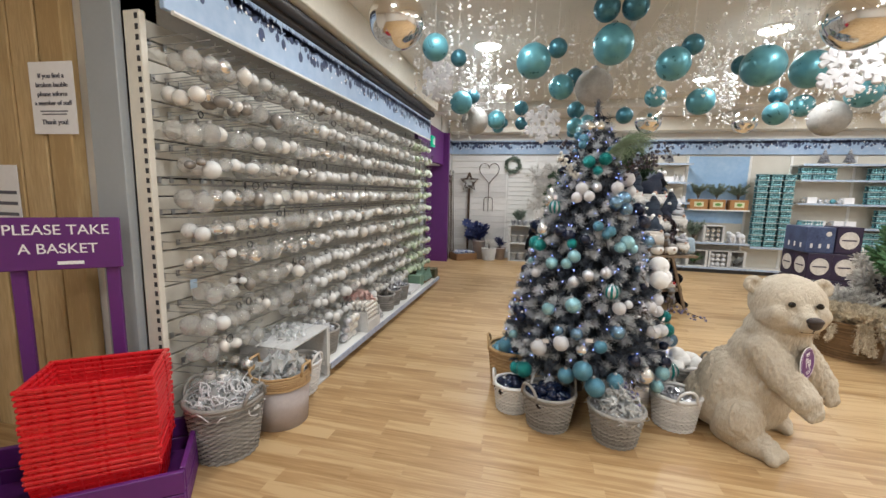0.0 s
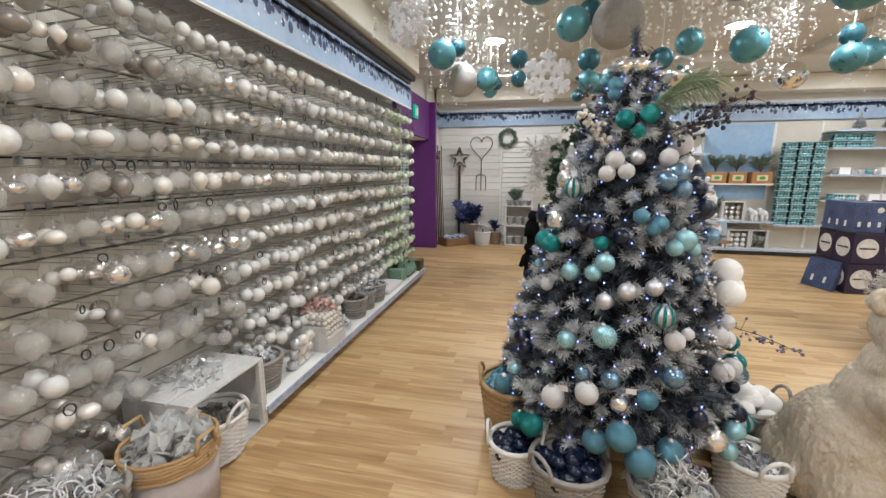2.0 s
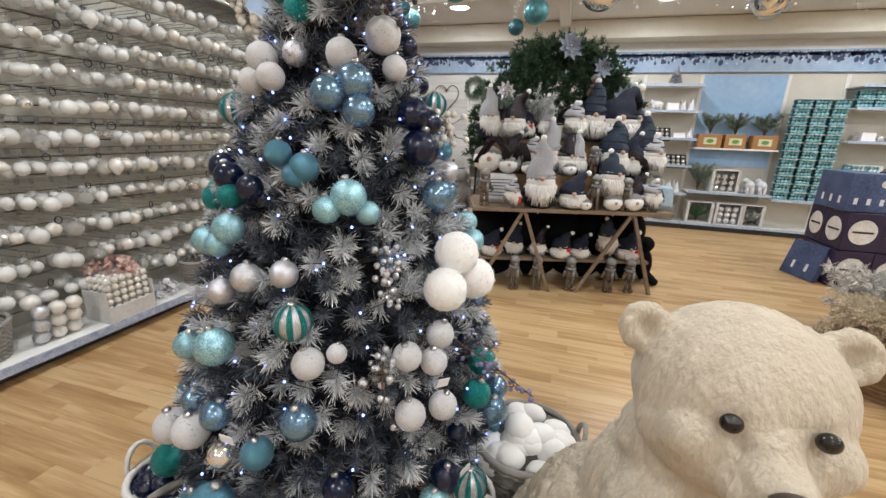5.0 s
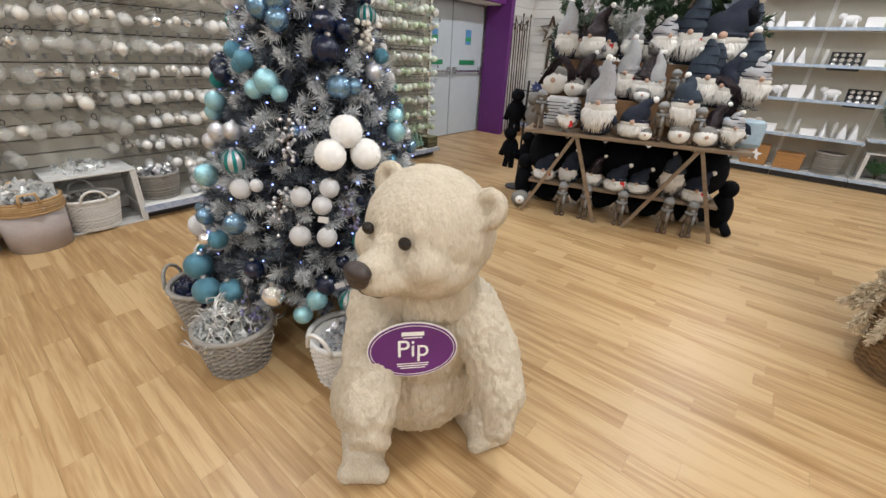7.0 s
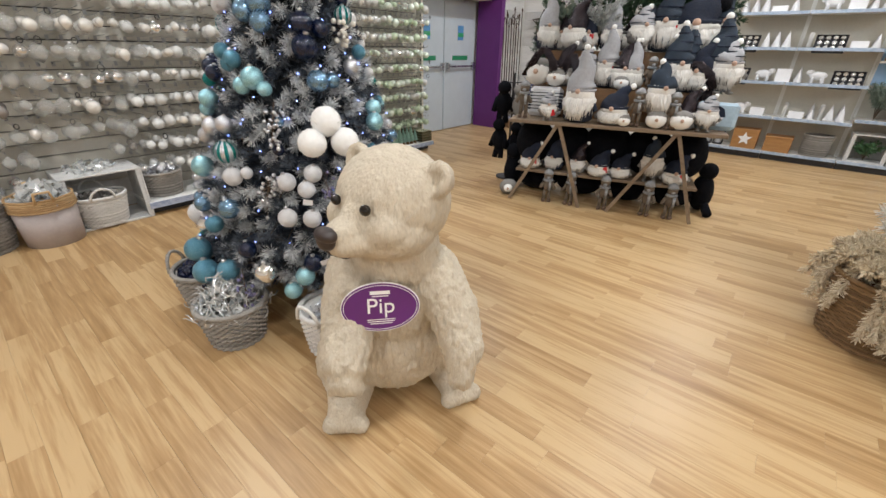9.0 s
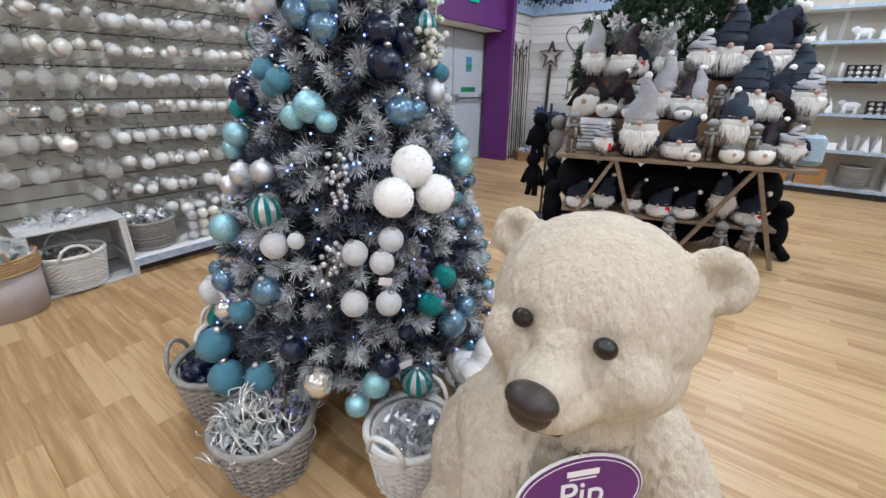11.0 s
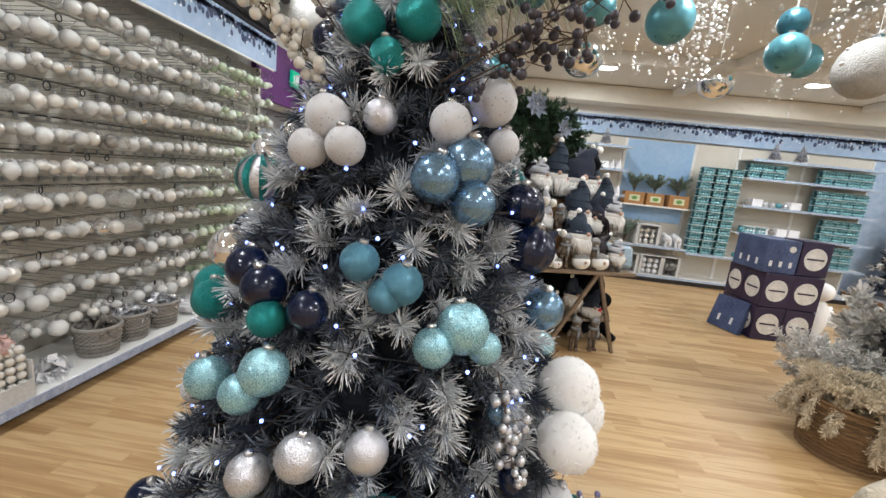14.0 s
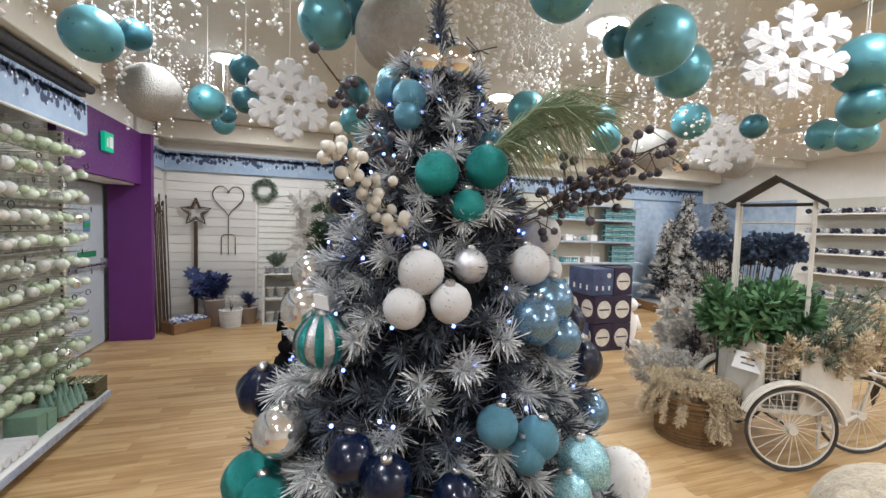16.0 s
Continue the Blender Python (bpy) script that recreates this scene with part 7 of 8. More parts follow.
part("side_panel", Geo().box((CL - 0.17, 0.0, CM), (0.31, 0.02, CH), bev=0.003), M_CARTW, cart)
part("side_panel", Geo().box((CL / 2, CD, CM), (CL - 0.02, 0.02, CH), bev=0.003), M_CARTW, cart)
g = Geo()
for k in range(6):
    g.tube([(0.012 + 0.047 * k, 0.0, CZ0), (0.012 + 0.047 * k, 0.0, CZ1)], 0.003, 4)
for k in range(11):
    g.tube([(0.01, 0.0, CZ0 + 0.047 * k), (0.25, 0.0, CZ0 + 0.047 * k)], 0.003, 4)
part("wire_mesh", g, M_CARTW, cart, "white wire mesh side", kind="stuff")
part("floor_panel", Geo().box((CL / 2, CD / 2, CZ0 + 0.01), (CL - 0.02, CD - 0.02, 0.02)), M_CARTW, cart)


def cart_wheel(x, y, r):
    rim = Geo().tube([(x + r * math.cos(2 * math.pi * k / 36), y, r + 0.012 + r * math.sin(2 * math.pi * k / 36)) for k in range(37)], 0.012, 6, caps=False)
    w = part("wheel", rim, M_DARK, cart, "black tyred spoked wheel", smooth=True)
    zc = r + 0.012
    part("inner_rim", Geo().tube([(x + (r - 0.02) * math.cos(2 * math.pi * k / 36), y, zc + (r - 0.02) * math.sin(2 * math.pi * k / 36)) for k in range(37)], 0.008, 5, caps=False), M_CARTW, w, "cream inner rim", smooth=True)
    sp_ = Geo()
    for k in range(20):
        a = 2 * math.pi * k / 20
        sp_.tube([(x + 0.03 * math.cos(a + 0.5), y, zc + 0.03 * math.sin(a + 0.5)), (x + (r - 0.02) * math.cos(a), y, zc + (r - 0.02) * math.sin(a))], 0.003, 4)
    part("spoke", sp_, M_CARTW, w, kind="stuff")
    part("hub", Geo().tube([(x, y - 0.03, zc), (x, y + 0.03, zc)], 0.03, 10), M_CARTW, w)
    mg = Geo()
    arc = [0.2 + 2.6 * k / 18 for k in range(19)]
    for q in (-0.02, 0.0, 0.02):
        mg.tube([(x + (r + 0.04) * math.cos(a), y + q, zc + (r + 0.04) * math.sin(a)) for a in arc], 0.013, 5)
    part("mudguard", mg, M_CARTW, w, "cream curved mudguard")


cart_wheel(0.16, -0.07, 0.285)
cart_wheel(0.16, CD + 0.07, 0.285)
cart_wheel(0.86, 0.28, 0.285)
part("axle", Geo().tube([(0.16, -0.08, 0.297), (0.16, CD + 0.08, 0.297)], 0.012, 6), M_DARK, cart)
part("frame_rail", Geo().tube([(0.16, 0.04, 0.37), (0.16, 0.04, 0.30)], 0.013, 6).tube([(0.35, 0.04, 0.37), (0.52, 0.10, 0.26), (0.86, 0.28, 0.297)], 0.015, 6).tube([(0.57, 0.28, 0.42), (0.86, 0.28, 0.297)], 0.015, 6).tube([(0.40, 0.02, 0.37), (0.40, 0.02, 0.14), (0.52, 0.10, 0.14)], 0.013, 6), M_CARTW, cart)
part("handle_bar", Geo().tube([(0.86, 0.28, 0.297), (0.95, 0.28, 0.62), (1.0, 0.05, 0.70)], 0.012, 6).tube([(0.95, 0.28, 0.62), (1.0, 0.50, 0.70)], 0.012, 6), M_CARTW, cart)
RW, RD = 0.45, 0.14
for px in (0.0, RW):
    for py in (0.0, RD):
        part("post", Geo().box((px, py, 1.13), (0.024, 0.024, 1.50), RF, bev=0.003), M_CARTW, cart)
slate = mat("slate_board", (0.03, 0.027, 0.024), 0.7, var=0.3)
for s, ax in ((-1, 0.0), (1, RW)):
    a = Vector((RW / 2, 0, 2.07))
    b_ = Vector((ax + 0.07 * s, 0, 1.865))
    part("roof_board", Geo().add([(a.x, -0.09, a.z), (b_.x, -0.09, b_.z), (b_.x, RD + 0.12, b_.z), (a.x, RD + 0.12, a.z), (a.x, -0.09, a.z - 0.02), (b_.x, -0.09, b_.z - 0.02), (b_.x, RD + 0.12, b_.z - 0.02), (a.x, RD + 0.12, a.z - 0.02)], [(0, 1, 2, 3), (7, 6, 5, 4), (0, 4, 5, 1), (1, 5, 6, 2), (2, 6, 7, 3), (3, 7, 4, 0)], RF), slate, cart, "dark weathered roof board")
for z, r in ((1.86, 0.009), (1.72, 0.006)):
    for py in (0.0, RD):
        part("tie_bar", Geo().tube([(0, py, z), (RW, py, z)], r, 5, m=RF), slate if z > 1.8 else M_CARTW, cart)
tk = thing("price_ticket", "white price ticket hung on the cart", "ticket", CP @ pose(-0.035, 0.10, 0.70, 65, 0, -60))
part("card", Geo().box((0, 0, 0), (0.20, 0.13, 0.003)), M_PAPER, tk)
part("text_bar", Geo().box((0, 0.02, 0.002), (0.12, 0.012, 0.001)).box((0, -0.02, 0.002), (0.09, 0.012, 0.001)), M_INK, tk)
spray(CP @ pose(0.16, 0.36, 0.42), "lush green fern filling the flower cart", M_FERN, 0.80, 0.36, 111, 60, 30, lmin=0.06, lmax=0.14, width=0.02, name="fern")
spray(CP @ pose(0.40, 0.18, 0.42), "grey green eucalyptus in the flower cart", M_EUC, 0.62, 0.30, 112, 80, 30, name="eucalyptus_bush")
spray(CP @ pose(0.52, 0.06, 0.42), "pale cream pampas plumes in the cart", M_STRAW, 0.60, 0.20, 113, 34, 40, lmin=0.03, lmax=0.07, name="pampas_bush")
spray(CP @ pose(0.12, 0.10, 0.42), "dried cream grass along the cart edge", M_STRAW, 0.52, 0.24, 114, 40, 26, name="dried_grass")
hyd = thing("hydrangea_bush", "dusky blue hydrangea heads on stems behind the cart", "flowers", pose(3.98, 4.95, 0, 0, 0, -58))
rhy = random.Random(115)
hst, hhd = Geo(), []
for k in range(34):
    c = Vector((rhy.uniform(-0.42, 0.42), rhy.uniform(-0.18, 0.18), 1.50 + rhy.uniform(-0.10, 0.10)))
    hst.tube([(c.x * 0.3, c.y * 0.3, 0), (c.x * 0.7, c.y * 0.7, 0.9), c], 0.004, 4)
    for q in range(26):
        o = Vector((rhy.gauss(0, 1), rhy.gauss(0, 1), rhy.gauss(0, 1))).normalized()
        hhd.append((tuple(c + o * 0.065), tuple(o)))
part("stem", hst, M_TWIG, hyd, kind="stuff")
part("petal", needles(hhd, 115, 7, 0.02, 0.04, 0.022), M_HEDGE, hyd, "dusky blue petals", kind="stuff")
spray(pose(4.7, 4.7, 0.0), "grey brown dried foliage beside the cart", M_EUC, 1.25, 0.45, 116, 80, 26, name="dried_foliage")
spray(pose(5.4, 4.6, 0.0), "grey brown dried foliage beside the cart", M_STRAW, 1.1, 0.4, 117, 60, 26, name="dried_foliage")
wicker("rope_basket", "brown rope basket overflowing with cream dried flowers", M_WICKB, 0.23, 0.255, 0.35, pose(3.13, 4.66, 0), handles=False)
hb = thing("dried_flowers", "cream trailing dried amaranth over a basket", "dried flowers", pose(3.13, 4.66, 0.31))
tf, stg = [], Geo()
for k in range(150):
    a = rga.uniform(0, 6.28)
    r1_ = rga.uniform(0.10, 0.26)
    r2_ = r1_ + rga.uniform(0.05, 0.13)
    drop = rga.uniform(-0.02, 0.26) if rga.random() < 0.6 else -0.06
    p0 = Vector((r1_ * 0.4 * math.cos(a), r1_ * 0.4 * math.sin(a), 0.02))
    p1 = Vector((r1_ * math.cos(a), r1_ * math.sin(a), 0.14))
    p2 = Vector((r2_ * math.cos(a), r2_ * math.sin(a), 0.08 - drop))
    stg.tube([p0, p1, p2], 0.002, 3)
    for j in range(9):
        c = p1.lerp(p2, j / 8)
        tf.append((tuple(c), tuple((p2 - p1).normalized())))
    tf.append((tuple(p1), (0, 0, 1)))
part("stem", stg, M_STRAW, hb, kind="stuff")
part("plume", needles(tf, 21, 60, 0.016, 0.042, 0.0042), M_STRAW, hb, kind="stuff")
spray(pose(3.32, 5.12, 0.0), "white flocked bushy branches on the floor", M_SNOWLEAF, 0.58, 0.34, 118, 90, 34, name="flocked_bush")
spray(pose(3.78, 5.28, 0.0), "pale white poinsettia stems behind the basket", M_SNOWLEAF, 0.92, 0.26, 119, 70, 30, lmin=0.05, lmax=0.1, width=0.014, name="white_poinsettia")
spray(pose(3.62, 5.02, 0.0), "dark plum twigs standing behind the basket", M_BLACKBERRY, 0.80, 0.10, 120, 12, 10, lmin=0.015, lmax=0.03, width=0.012, name="dark_twigs")

# ---- winter scene corner ----
solid("mural", Geo().box((8.08, BY - 0.01, 1.18), (2.2, 0.016, 2.36)).box((EX - 0.01, 8.6, 1.18), (0.016, 1.86, 2.36)), mat("snow_forest_print", (0.20, 0.32, 0.52), 0.6, col2=(0.52, 0.62, 0.74), scale=1.2), "pale blue printed winter sky backdrop", "mural", kind="structure")
plat = thing("platform", "low brown edged platform covered with snow", "platform", kind="structure")
part("edge", Geo().box((8.1, 8.20, 0.09), (2.15, 0.04, 0.18), bev=0.004).box((7.04, 8.85, 0.09), (0.04, 1.3, 0.18), bev=0.004), M_BROWN, plat)
part("snow", Geo().box((8.12, 8.87, 0.08), (2.1, 1.28, 0.15)), B_WHITE, plat, "white snow blanket")


def flocked_fir(m, h, r, seed, label):
    t = thing("flocked_fir", label, "fir tree", m, "winter corner firs")
    rnd = random.Random(seed)
    part("trunk", Geo().tube([(0, 0, 0), (0, 0, h)], [0.035, 0.006], 8), M_TWIG, t)
    tf_, tg, tw_ = [], [], Geo()
    for k in range(120):
        z = h * (0.12 + 0.86 * rnd.random())
        a = rnd.uniform(0, 6.28)
        R = r * (1 - z / h) * rnd.uniform(0.75, 1.1) + 0.03
        e = Vector((R * math.cos(a), R * math.sin(a), z - 0.12 * R))
        tw_.tube([(0, 0, z + 0.02), e], 0.005, 4)
        for j in range(5):
            c = Vector((0, 0, z + 0.02)).lerp(e, 0.3 + 0.7 * j / 4)
            (tf_ if rnd.random() < 0.6 else tg).append((tuple(c), tuple((e - Vector((0, 0, z))).normalized())))
    part("branches", tw_, M_TWIG, t, kind="stuff")
    part("snowy_sprays", needles(tf_, seed, 26, 0.06, 0.11, 0.010), M_SNOWLEAF, t, "snow covered sprays", kind="stuff")
    part("green_sprays", needles(tg, seed + 1, 26, 0.06, 0.11, 0.010), M_NEEDLE, t, "dark green sprays", kind="stuff")


for x, y, h, r in ((7.45, 8.95, 1.75, 0.5), (8.1, 9.1, 2.3, 0.6), (8.75, 8.9, 2.2, 0.6), (7.9, 8.5, 1.0, 0.4), (8.5, 8.45, 1.3, 0.4), (7.3, 8.45, 0.7, 0.3)):
    flocked_fir(pose(x, y, 0.15), h, r, int(x * 10), "snow flocked fir tree in the winter corner")

# east wall shelving, far off
for y0 in (3.2, 4.6, 6.0):
    b = thing("shelving_bay", "white wall shelving with navy and white baubles", "shelving", pose(0, 0, 0), "east shelving")
    part("back_panel", Geo().box((EX - 0.02, y0 + 0.68, 1.17), (0.03, 1.36, 2.34)), M_SLAT, b)
    for z in (0.2, 0.6, 1.0, 1.35, 1.7, 2.05):
        part("shelf", Geo().box((EX - 0.22, y0 + 0.68, z), (0.36, 1.36, 0.022)), M_METALW, b)
    for ma, off in ((B_NAVY, 0), (B_SILVER, 1)):
        g = Geo()
        for z in (0.211, 0.611, 1.011, 1.361, 1.711, 2.061):
            for k in range(9):
                for c in range(2):
                    if (k + c + off + int(z * 10)) % 2 == 0:
                        r = 0.05
                        g.ball((EX - 0.34 + 0.14 * c, y0 + 0.09 + 0.147 * k, z + r), r, 8, 6)
        solid("shelf_baubles", g, ma, "rows of navy baubles on white shelves" if off == 0 else "rows of silver baubles on white shelves", "baubles", kind="stuff", smooth=True)

# ---- hanging decorations ----
def hung(ma, x, y, z, r, label, name="hanging_bauble"):
    r *= 0.88
    h = thing(name, label, "hanging bauble", pose(x, y, z), "ceiling baubles")
    part("shell", Geo().ball((0, 0, 0), r, 28, 18), ma, h, smooth=True)
    part("cap", Geo().lathe([(0.16 * r, 0.97 * r), (0.16 * r, 1.1 * r), (0.05 * r, 1.14 * r)], 10), M_STEEL, h)
    part("cord", Geo().tube([(0, 0, 1.1 * r), (0, 0, max(1.12 * r, CEIL - z - 0.001))], 0.0018, 4), M_METALW, h)
    return h


for x, y, z, r in ((0.03, 3.44, 2.51, .15), (0.27, 4.08, 2.465, .127), (0.62, 3.56, 2.64, .17), (1.04, 3.50, 2.46, .135), (1.29, 5.02, 2.56, .125), (1.70, 4.92, 2.48, .155), (1.73, 3.76, 2.49, .17), (2.20, 4.06, 2.53, .165), (2.90, 4.60, 2.455, .15), (2.36, 4.86, 2.33, .125),
                   (-0.77, 4.63, 2.47, .14), (-0.47, 5.48, 2.43, .135), (2.46, 3.38, 2.36, .135), (2.50, 3.39, 2.19, .105), (3.72, 4.03, 2.32, .13), (4.07, 4.41, 2.43, .14), (-0.75, 3.40, 2.64, .12), (0.45, 4.62, 2.20, .095), (3.0, 5.7, 2.56, .14), (3.54, 5.17, 2.62, .13), (0.75, 6.54, 2.54, .14), (-0.55, 6.46, 2.50, .11)):
    hung(B_HANG, x, y, z, r, "large satin aqua ball hanging from the ceiling")
for x, y, z, r in ((0.21, 3.56, 2.636, .085), (0.39, 4.22, 2.58, .095), (0.55, 3.50, 2.88, .11), (0.75, 3.50, 2.88, .11), (1.17, 3.54, 2.60, .085), (1.66, 3.95, 2.555, .084), (2.38, 4.90, 2.51, .09), (-0.68, 4.87, 2.585, .09), (-0.11, 4.60, 2.39, .086), (-0.10, 4.55, 2.225, .075), (0.80, 3.90, 2.17, .08), (-0.60, 3.62, 2.62, .08), (0.45, 4.66, 2.37, .10), (3.30, 4.42, 2.42, .10), (0.55, 6.6, 2.42, .09), (-0.42, 5.9, 2.46, .08)):
    hung(B_HANGD, x, y, z, r, "small deep aqua ball hanging from the ceiling")
M_SNOWBALL = mat("sugar_white_ball", (0.33, 0.32, 0.30), 0.8, col2=(0.48, 0.47, 0.45), scale=40, bump=0.8, bscale=120)
for x, y, z, r in ((0.55, 4.03, 2.44, .185), (2.79, 4.82, 2.27, .185), (-0.69, 5.12, 2.36, .185), (3.9, 5.0, 2.3, .18)):
    hung(M_SNOWBALL, x, y, z, r, "large sugared white ball hanging from the ceiling")
for x, y, z, r in ((2.57, 6.02, 2.44, .16), (-0.64, 2.19, 2.37, .165), (1.56, 2.48, 2.345, .165), (4.08, 5.75, 2.42, .135), (1.31, 5.34, 2.36, .165)):
    hung(B_MIRROR, x, y, z, r, "mirrored silver ball hanging from the ceiling", "mirror_ball")


def snowflake(x, y, z, R, rz, label):
    """A chunky cut foam flake: six broad arms with stubby paired branches and a hub ring."""
    s = thing("snowflake", label, "snowflake", pose(x, y, z, 0, 0, rz), "ceiling snowflakes")
    g = Geo()
    for k in range(6):
        m = pose(0, 0, 0, 0, 60 * k, 0)
        g.box((0, 0, R * 0.56), (R * 0.26, 0.035, R * 0.88), m, bev=0.012)
        g.box((0, 0, R * 0.22), (R * 0.34, 0.032, R * 0.16), m, bev=0.010)
        for q, L in ((0.40, 0.34), (0.66, 0.36)):
            for s_ in (-1, 1):
                g.box((0, 0, R * L / 2), (R * 0.25, 0.033, R * L), m @ pose(0, 0, R * q, 0, 60 * s_, 0), bev=0.012)
    part("flake", g, B_WHITE, s)
    part("cord", Geo().tube([(0, 0, R), (0, 0, CEIL - z - 0.001)], 0.0018, 4), M_METALW, s)


snowflake(0.12, 4.28, 2.175, 0.19, 8, "white foam snowflake hanging from the ceiling")
snowflake(2.13, 3.45, 2.385, 0.205, -38, "white foam snowflake hanging from the ceiling")
snowflake(-0.88, 4.0, 2.55, 0.20, -20, "white foam snowflake hanging from the ceiling")
snowflake(3.38, 4.72, 2.36, 0.24, -50, "white foam snowflake hanging from the ceiling")

BEADV = [(0, 0, -1), (0.9, 0, -0.25), (0.28, 0.86, -0.25), (-0.73, 0.53, -0.25), (-0.73, -0.53, -0.25), (0.28, -0.86, -0.25), (0.73, 0.53, 0.4), (-0.28, 0.86, 0.4), (-0.9, 0, 0.4), (-0.28, -0.86, 0.4), (0.73, -0.53, 0.4), (0, 0, 1)]
BEADF = [(0, 2, 1), (0, 3, 2), (0, 4, 3), (0, 5, 4), (0, 1, 5), (1, 2, 6), (2, 3, 7), (3, 4, 8), (4, 5, 9), (5, 1, 10), (6, 2, 7), (7, 3, 8), (8, 4, 9), (9, 5, 10), (10, 1, 6), (6, 7, 11), (7, 8, 11), (8, 9, 11), (9, 10, 11), (10, 6, 11)]
rbd = random.Random(33)
for cx, cy, sx, sy, n, lo in ((-0.95, 4.2, 0.12, 0.5, 18, 2.25), (-0.85, 5.4, 0.2, 0.5, 22, 2.15), (-0.45, 3.6, 0.35, 0.25, 16, 2.4), (-0.35, 4.7, 0.3, 0.4, 14, 2.4), (0.15, 4.3, 0.35, 0.3, 16, 2.4), (0.75, 4.4, 0.35, 0.3, 16, 2.35), (1.15, 4.1, 0.1, 0.12, 16, 2.3), (1.6, 4.6, 0.45, 0.35, 24, 2.35), (2.05, 5.3, 0.12, 0.15, 16, 2.25), (2.3, 4.2, 0.45, 0.35, 26, 2.3), (2.9, 4.5, 0.4, 0.4, 24, 2.2), (3.4, 5.2, 0.5, 0.5, 26, 2.25), (4.1, 4.8, 0.5, 0.5, 24, 2.3), (2.4, 6.4, 0.6, 0.4, 18, 2.35), (0.9, 6.2, 0.6, 0.4, 16, 2.4), (-0.4, 6.2, 0.35, 0.35, 14, 2.4), (3.9, 6.5, 0.6, 0.5, 18, 2.35), (1.75, 3.3, 0.4, 0.3, 14, 2.5), (5.0, 5.6, 0.5, 0.7, 18, 2.3)):
    ga, gs = Geo(), Geo()
    for _ in range(int(n * 2.0)):
        x, y = cx + rbd.gauss(0, sx * 0.75), cy + rbd.gauss(0, sy * 0.75)
        end = lo + rbd.uniform(0, 0.5)
        z = CEIL - rbd.uniform(0.03, 0.2)
        gs.tube([(x, y, CEIL), (x, y, end)], 0.0003, 3)
        while z > end:
            r = rbd.choice((0.005, 0.007, 0.009, 0.012, 0.014))
            dx, dy = rbd.gauss(0, 0.006), rbd.gauss(0, 0.006)
            ga.add([(x + dx + r * v[0], y + dy + r * v[1], z + r * v[2]) for v in BEADV], BEADF)
            for _k in range(rbd.choice((0, 0, 1, 2))):
                dx, dy, dz = rbd.uniform(-0.03, 0.03), rbd.uniform(-0.03, 0.03), rbd.uniform(-0.02, 0.02)
                ga.add([(x + dx + 0.005 * v[0], y + dy + 0.005 * v[1], z + dz + 0.005 * v[2]) for v in BEADV], BEADF)
            z -= rbd.choice((0.025, 0.04, 0.07, 0.12))
    bc = thing("bead_garland", "cluster of frosted white bead strings from the ceiling", "bead garland", group="bead garlands", kind="stuff")
    part("beads", ga, M_BEAD, bc, kind="stuff", smooth=True)
    part("threads", gs, M_THREAD, bc, kind="stuff")

# ---- floor planks ----
PW, PL = 0.098, 0.62


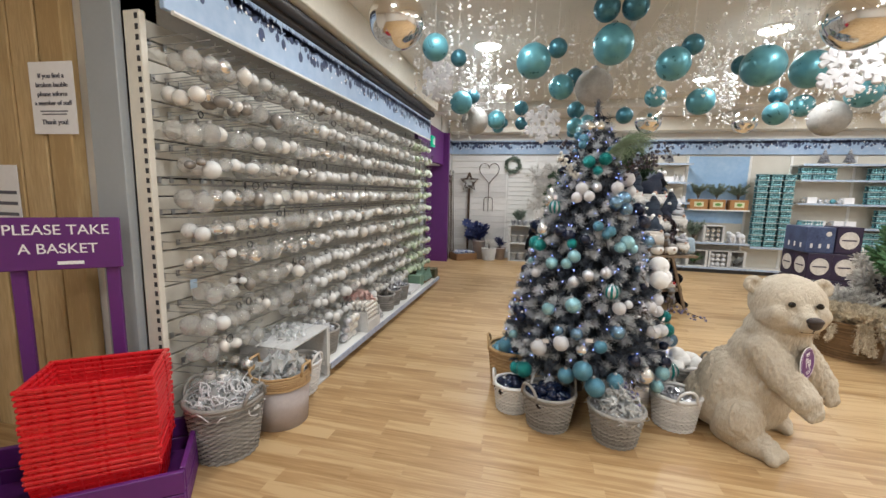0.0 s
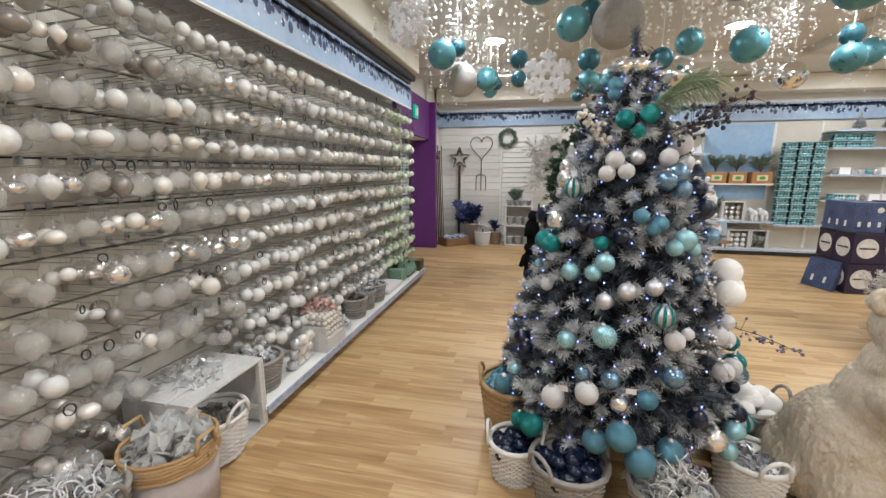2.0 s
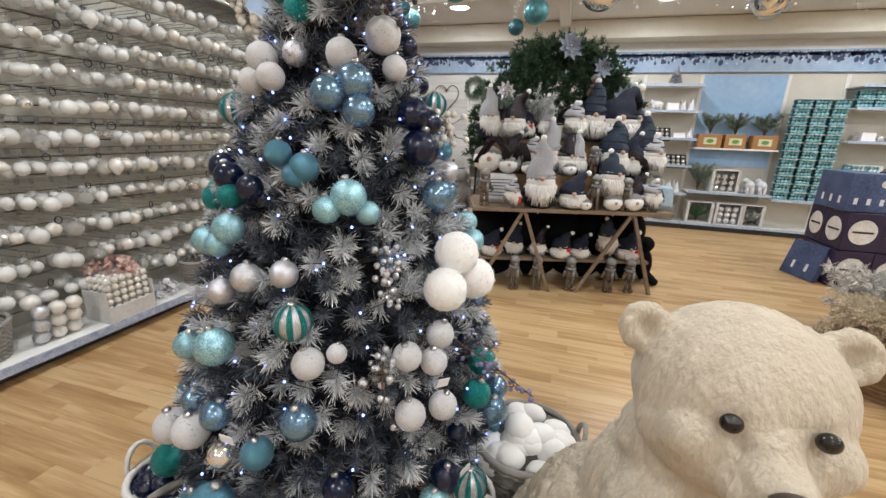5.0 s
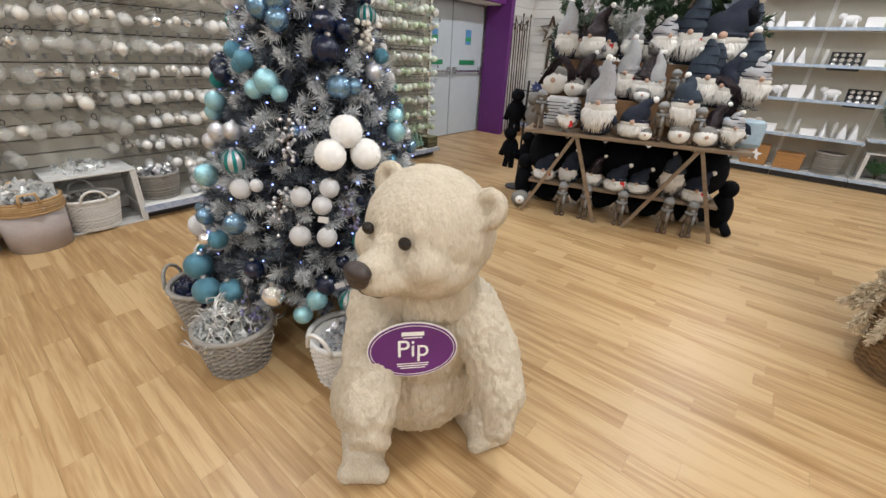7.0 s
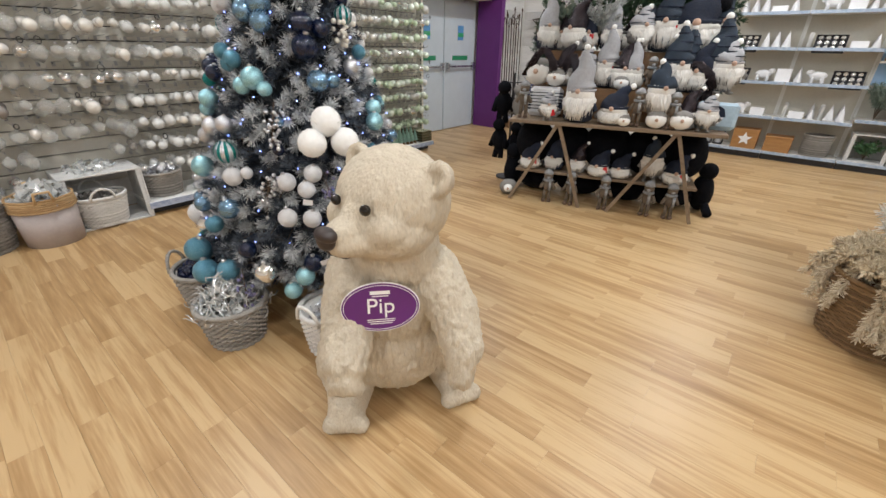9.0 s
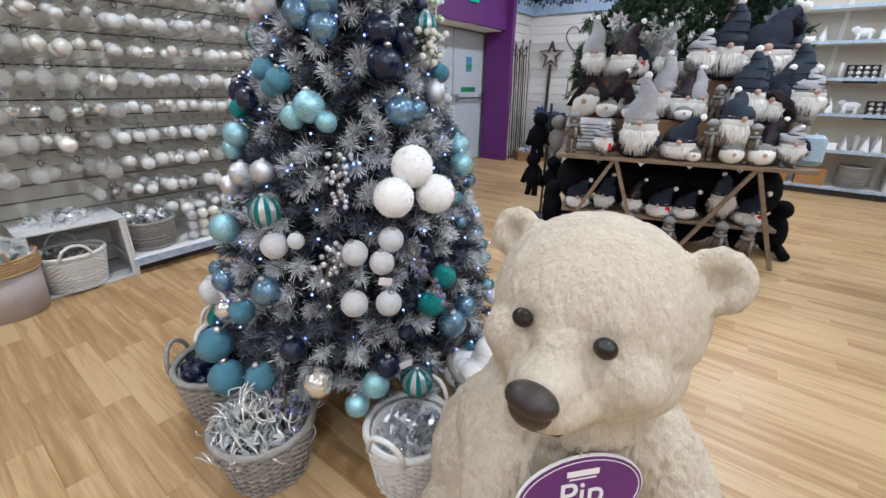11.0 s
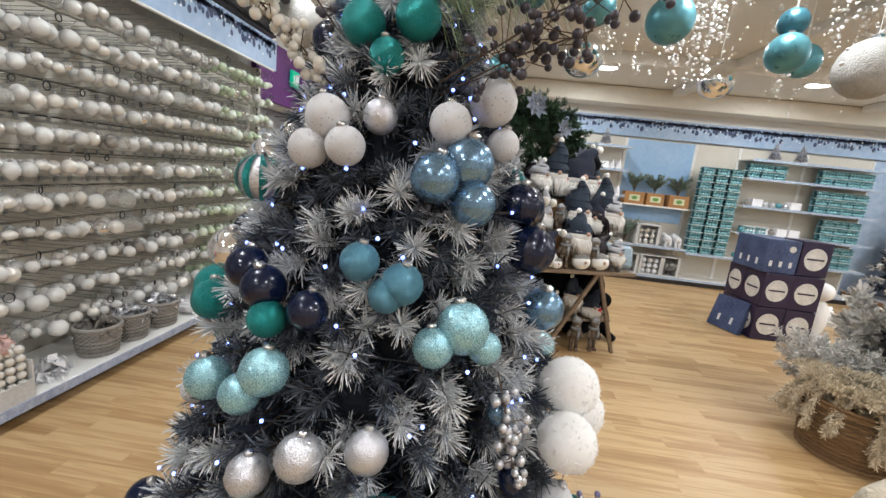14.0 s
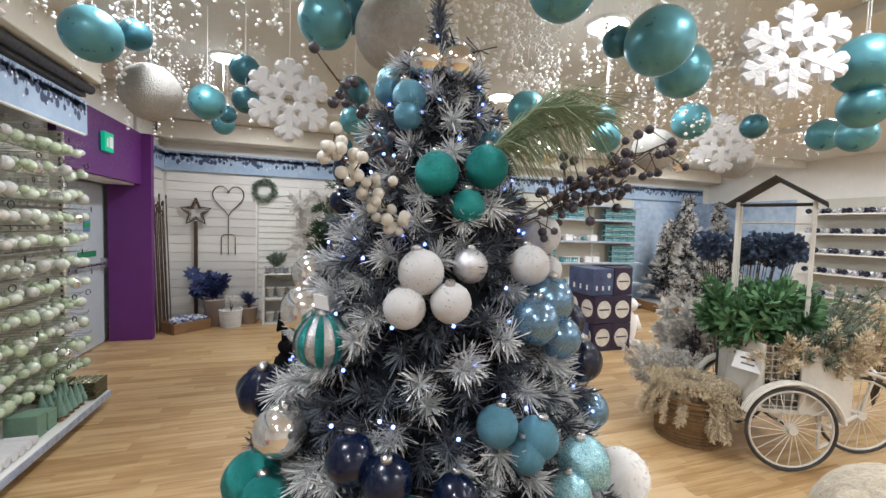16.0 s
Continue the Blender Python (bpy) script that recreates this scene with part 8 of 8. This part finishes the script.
def plank_mat(name, src):
    ma = bpy.data.materials.new(name)
    ma.use_nodes = True
    nt = ma.node_tree
    b = nt.nodes["Principled BSDF"]
    L, N = nt.links.new, nt.nodes.new
    geo = N("ShaderNodeNewGeometry")
    rnd = geo.outputs["Random Per Island"] if src == "island" else N("ShaderNodeObjectInfo").outputs["Random"]
    off = N("ShaderNodeCombineXYZ")
    sc = N("ShaderNodeMath")
    sc.operation = "MULTIPLY"
    sc.inputs[1].default_value = 37.0
    L(rnd, sc.inputs[0]), L(sc.outputs[0], off.inputs[0]), L(sc.outputs[0], off.inputs[2])
    ad = N("ShaderNodeVectorMath")
    L(geo.outputs["Position"], ad.inputs[0]), L(off.outputs[0], ad.inputs[1])
    mp = N("ShaderNodeMapping")
    mp.inputs["Scale"].default_value = (0.9, 16, 1)
    L(ad.outputs[0], mp.inputs[0])
    n1, n2 = N("ShaderNodeTexNoise"), N("ShaderNodeTexNoise")
    n1.inputs["Scale"].default_value, n1.inputs["Detail"].default_value, n1.inputs["Distortion"].default_value = 1.6, 5, 0.6
    n2.inputs["Scale"].default_value, n2.inputs["Detail"].default_value = 7.0, 6
    L(mp.outputs[0], n1.inputs["Vector"]), L(mp.outputs[0], n2.inputs["Vector"])
    mx = N("ShaderNodeMath")
    mx.operation = "MULTIPLY_ADD"
    mx.inputs[1].default_value = 0.45
    L(n2.outputs[0], mx.inputs[0]), L(n1.outputs[0], mx.inputs[2])
    m3 = N("ShaderNodeMath")
    m3.operation = "MULTIPLY_ADD"
    m3.inputs[1].default_value = 0.30
    L(rnd, m3.inputs[0]), L(mx.outputs[0], m3.inputs[2])
    ramp = N("ShaderNodeValToRGB")
    e = ramp.color_ramp.elements
    e[0].position, e[0].color = 0.55, (0.31, 0.179, 0.073, 1)
    e[1].position, e[1].color = 1.0, (0.545, 0.38, 0.20, 1)
    e2 = ramp.color_ramp.elements.new(0.80)
    e2.color = (0.425, 0.268, 0.125, 1)
    L(m3.outputs[0], ramp.inputs[0]), L(ramp.outputs[0], b.inputs["Base Color"])
    rr_ = N("ShaderNodeMapRange")
    rr_.inputs[3].default_value, rr_.inputs[4].default_value = 0.28, 0.46
    L(n2.outputs[0], rr_.inputs[0]), L(rr_.outputs[0], b.inputs["Roughness"])
    bn = N("ShaderNodeBump")
    bn.inputs["Strength"].default_value, bn.inputs["Distance"].default_value = 0.12, 0.002
    L(n2.outputs[0], bn.inputs["Height"]), L(bn.outputs[0], b.inputs["Normal"])
    return ma


M_PLANKO, M_PLANKJ = plank_mat("oak_vinyl_plank", "object"), plank_mat("oak_vinyl_plank_joined", "island")
pm = Geo().box((0, 0, -0.005), (PL - 0.0004, PW - 0.0004, 0.010), bev=0.0004).mesh("plank")
pm.materials.append(M_PLANKO)
rest = Geo()
rpl = random.Random(2)
row = 0
y = SY + PW / 2
while y < BY:
    x = FW - rpl.uniform(0, PL)
    while x < EX + PL / 2:
        if -0.9 < x < 3.2 and 1.45 < y < 5.6:
            ob = new("plank", pm)
            ob.parent = floor
            ob.location = (x, y, 0)
        else:
            rest.box((x, y, -0.005), (PL - 0.0004, PW - 0.0004, 0.010))
        x += PL
    y += PW
    row += 1
part("planks", rest, M_PLANKJ, floor, kind="stuff")
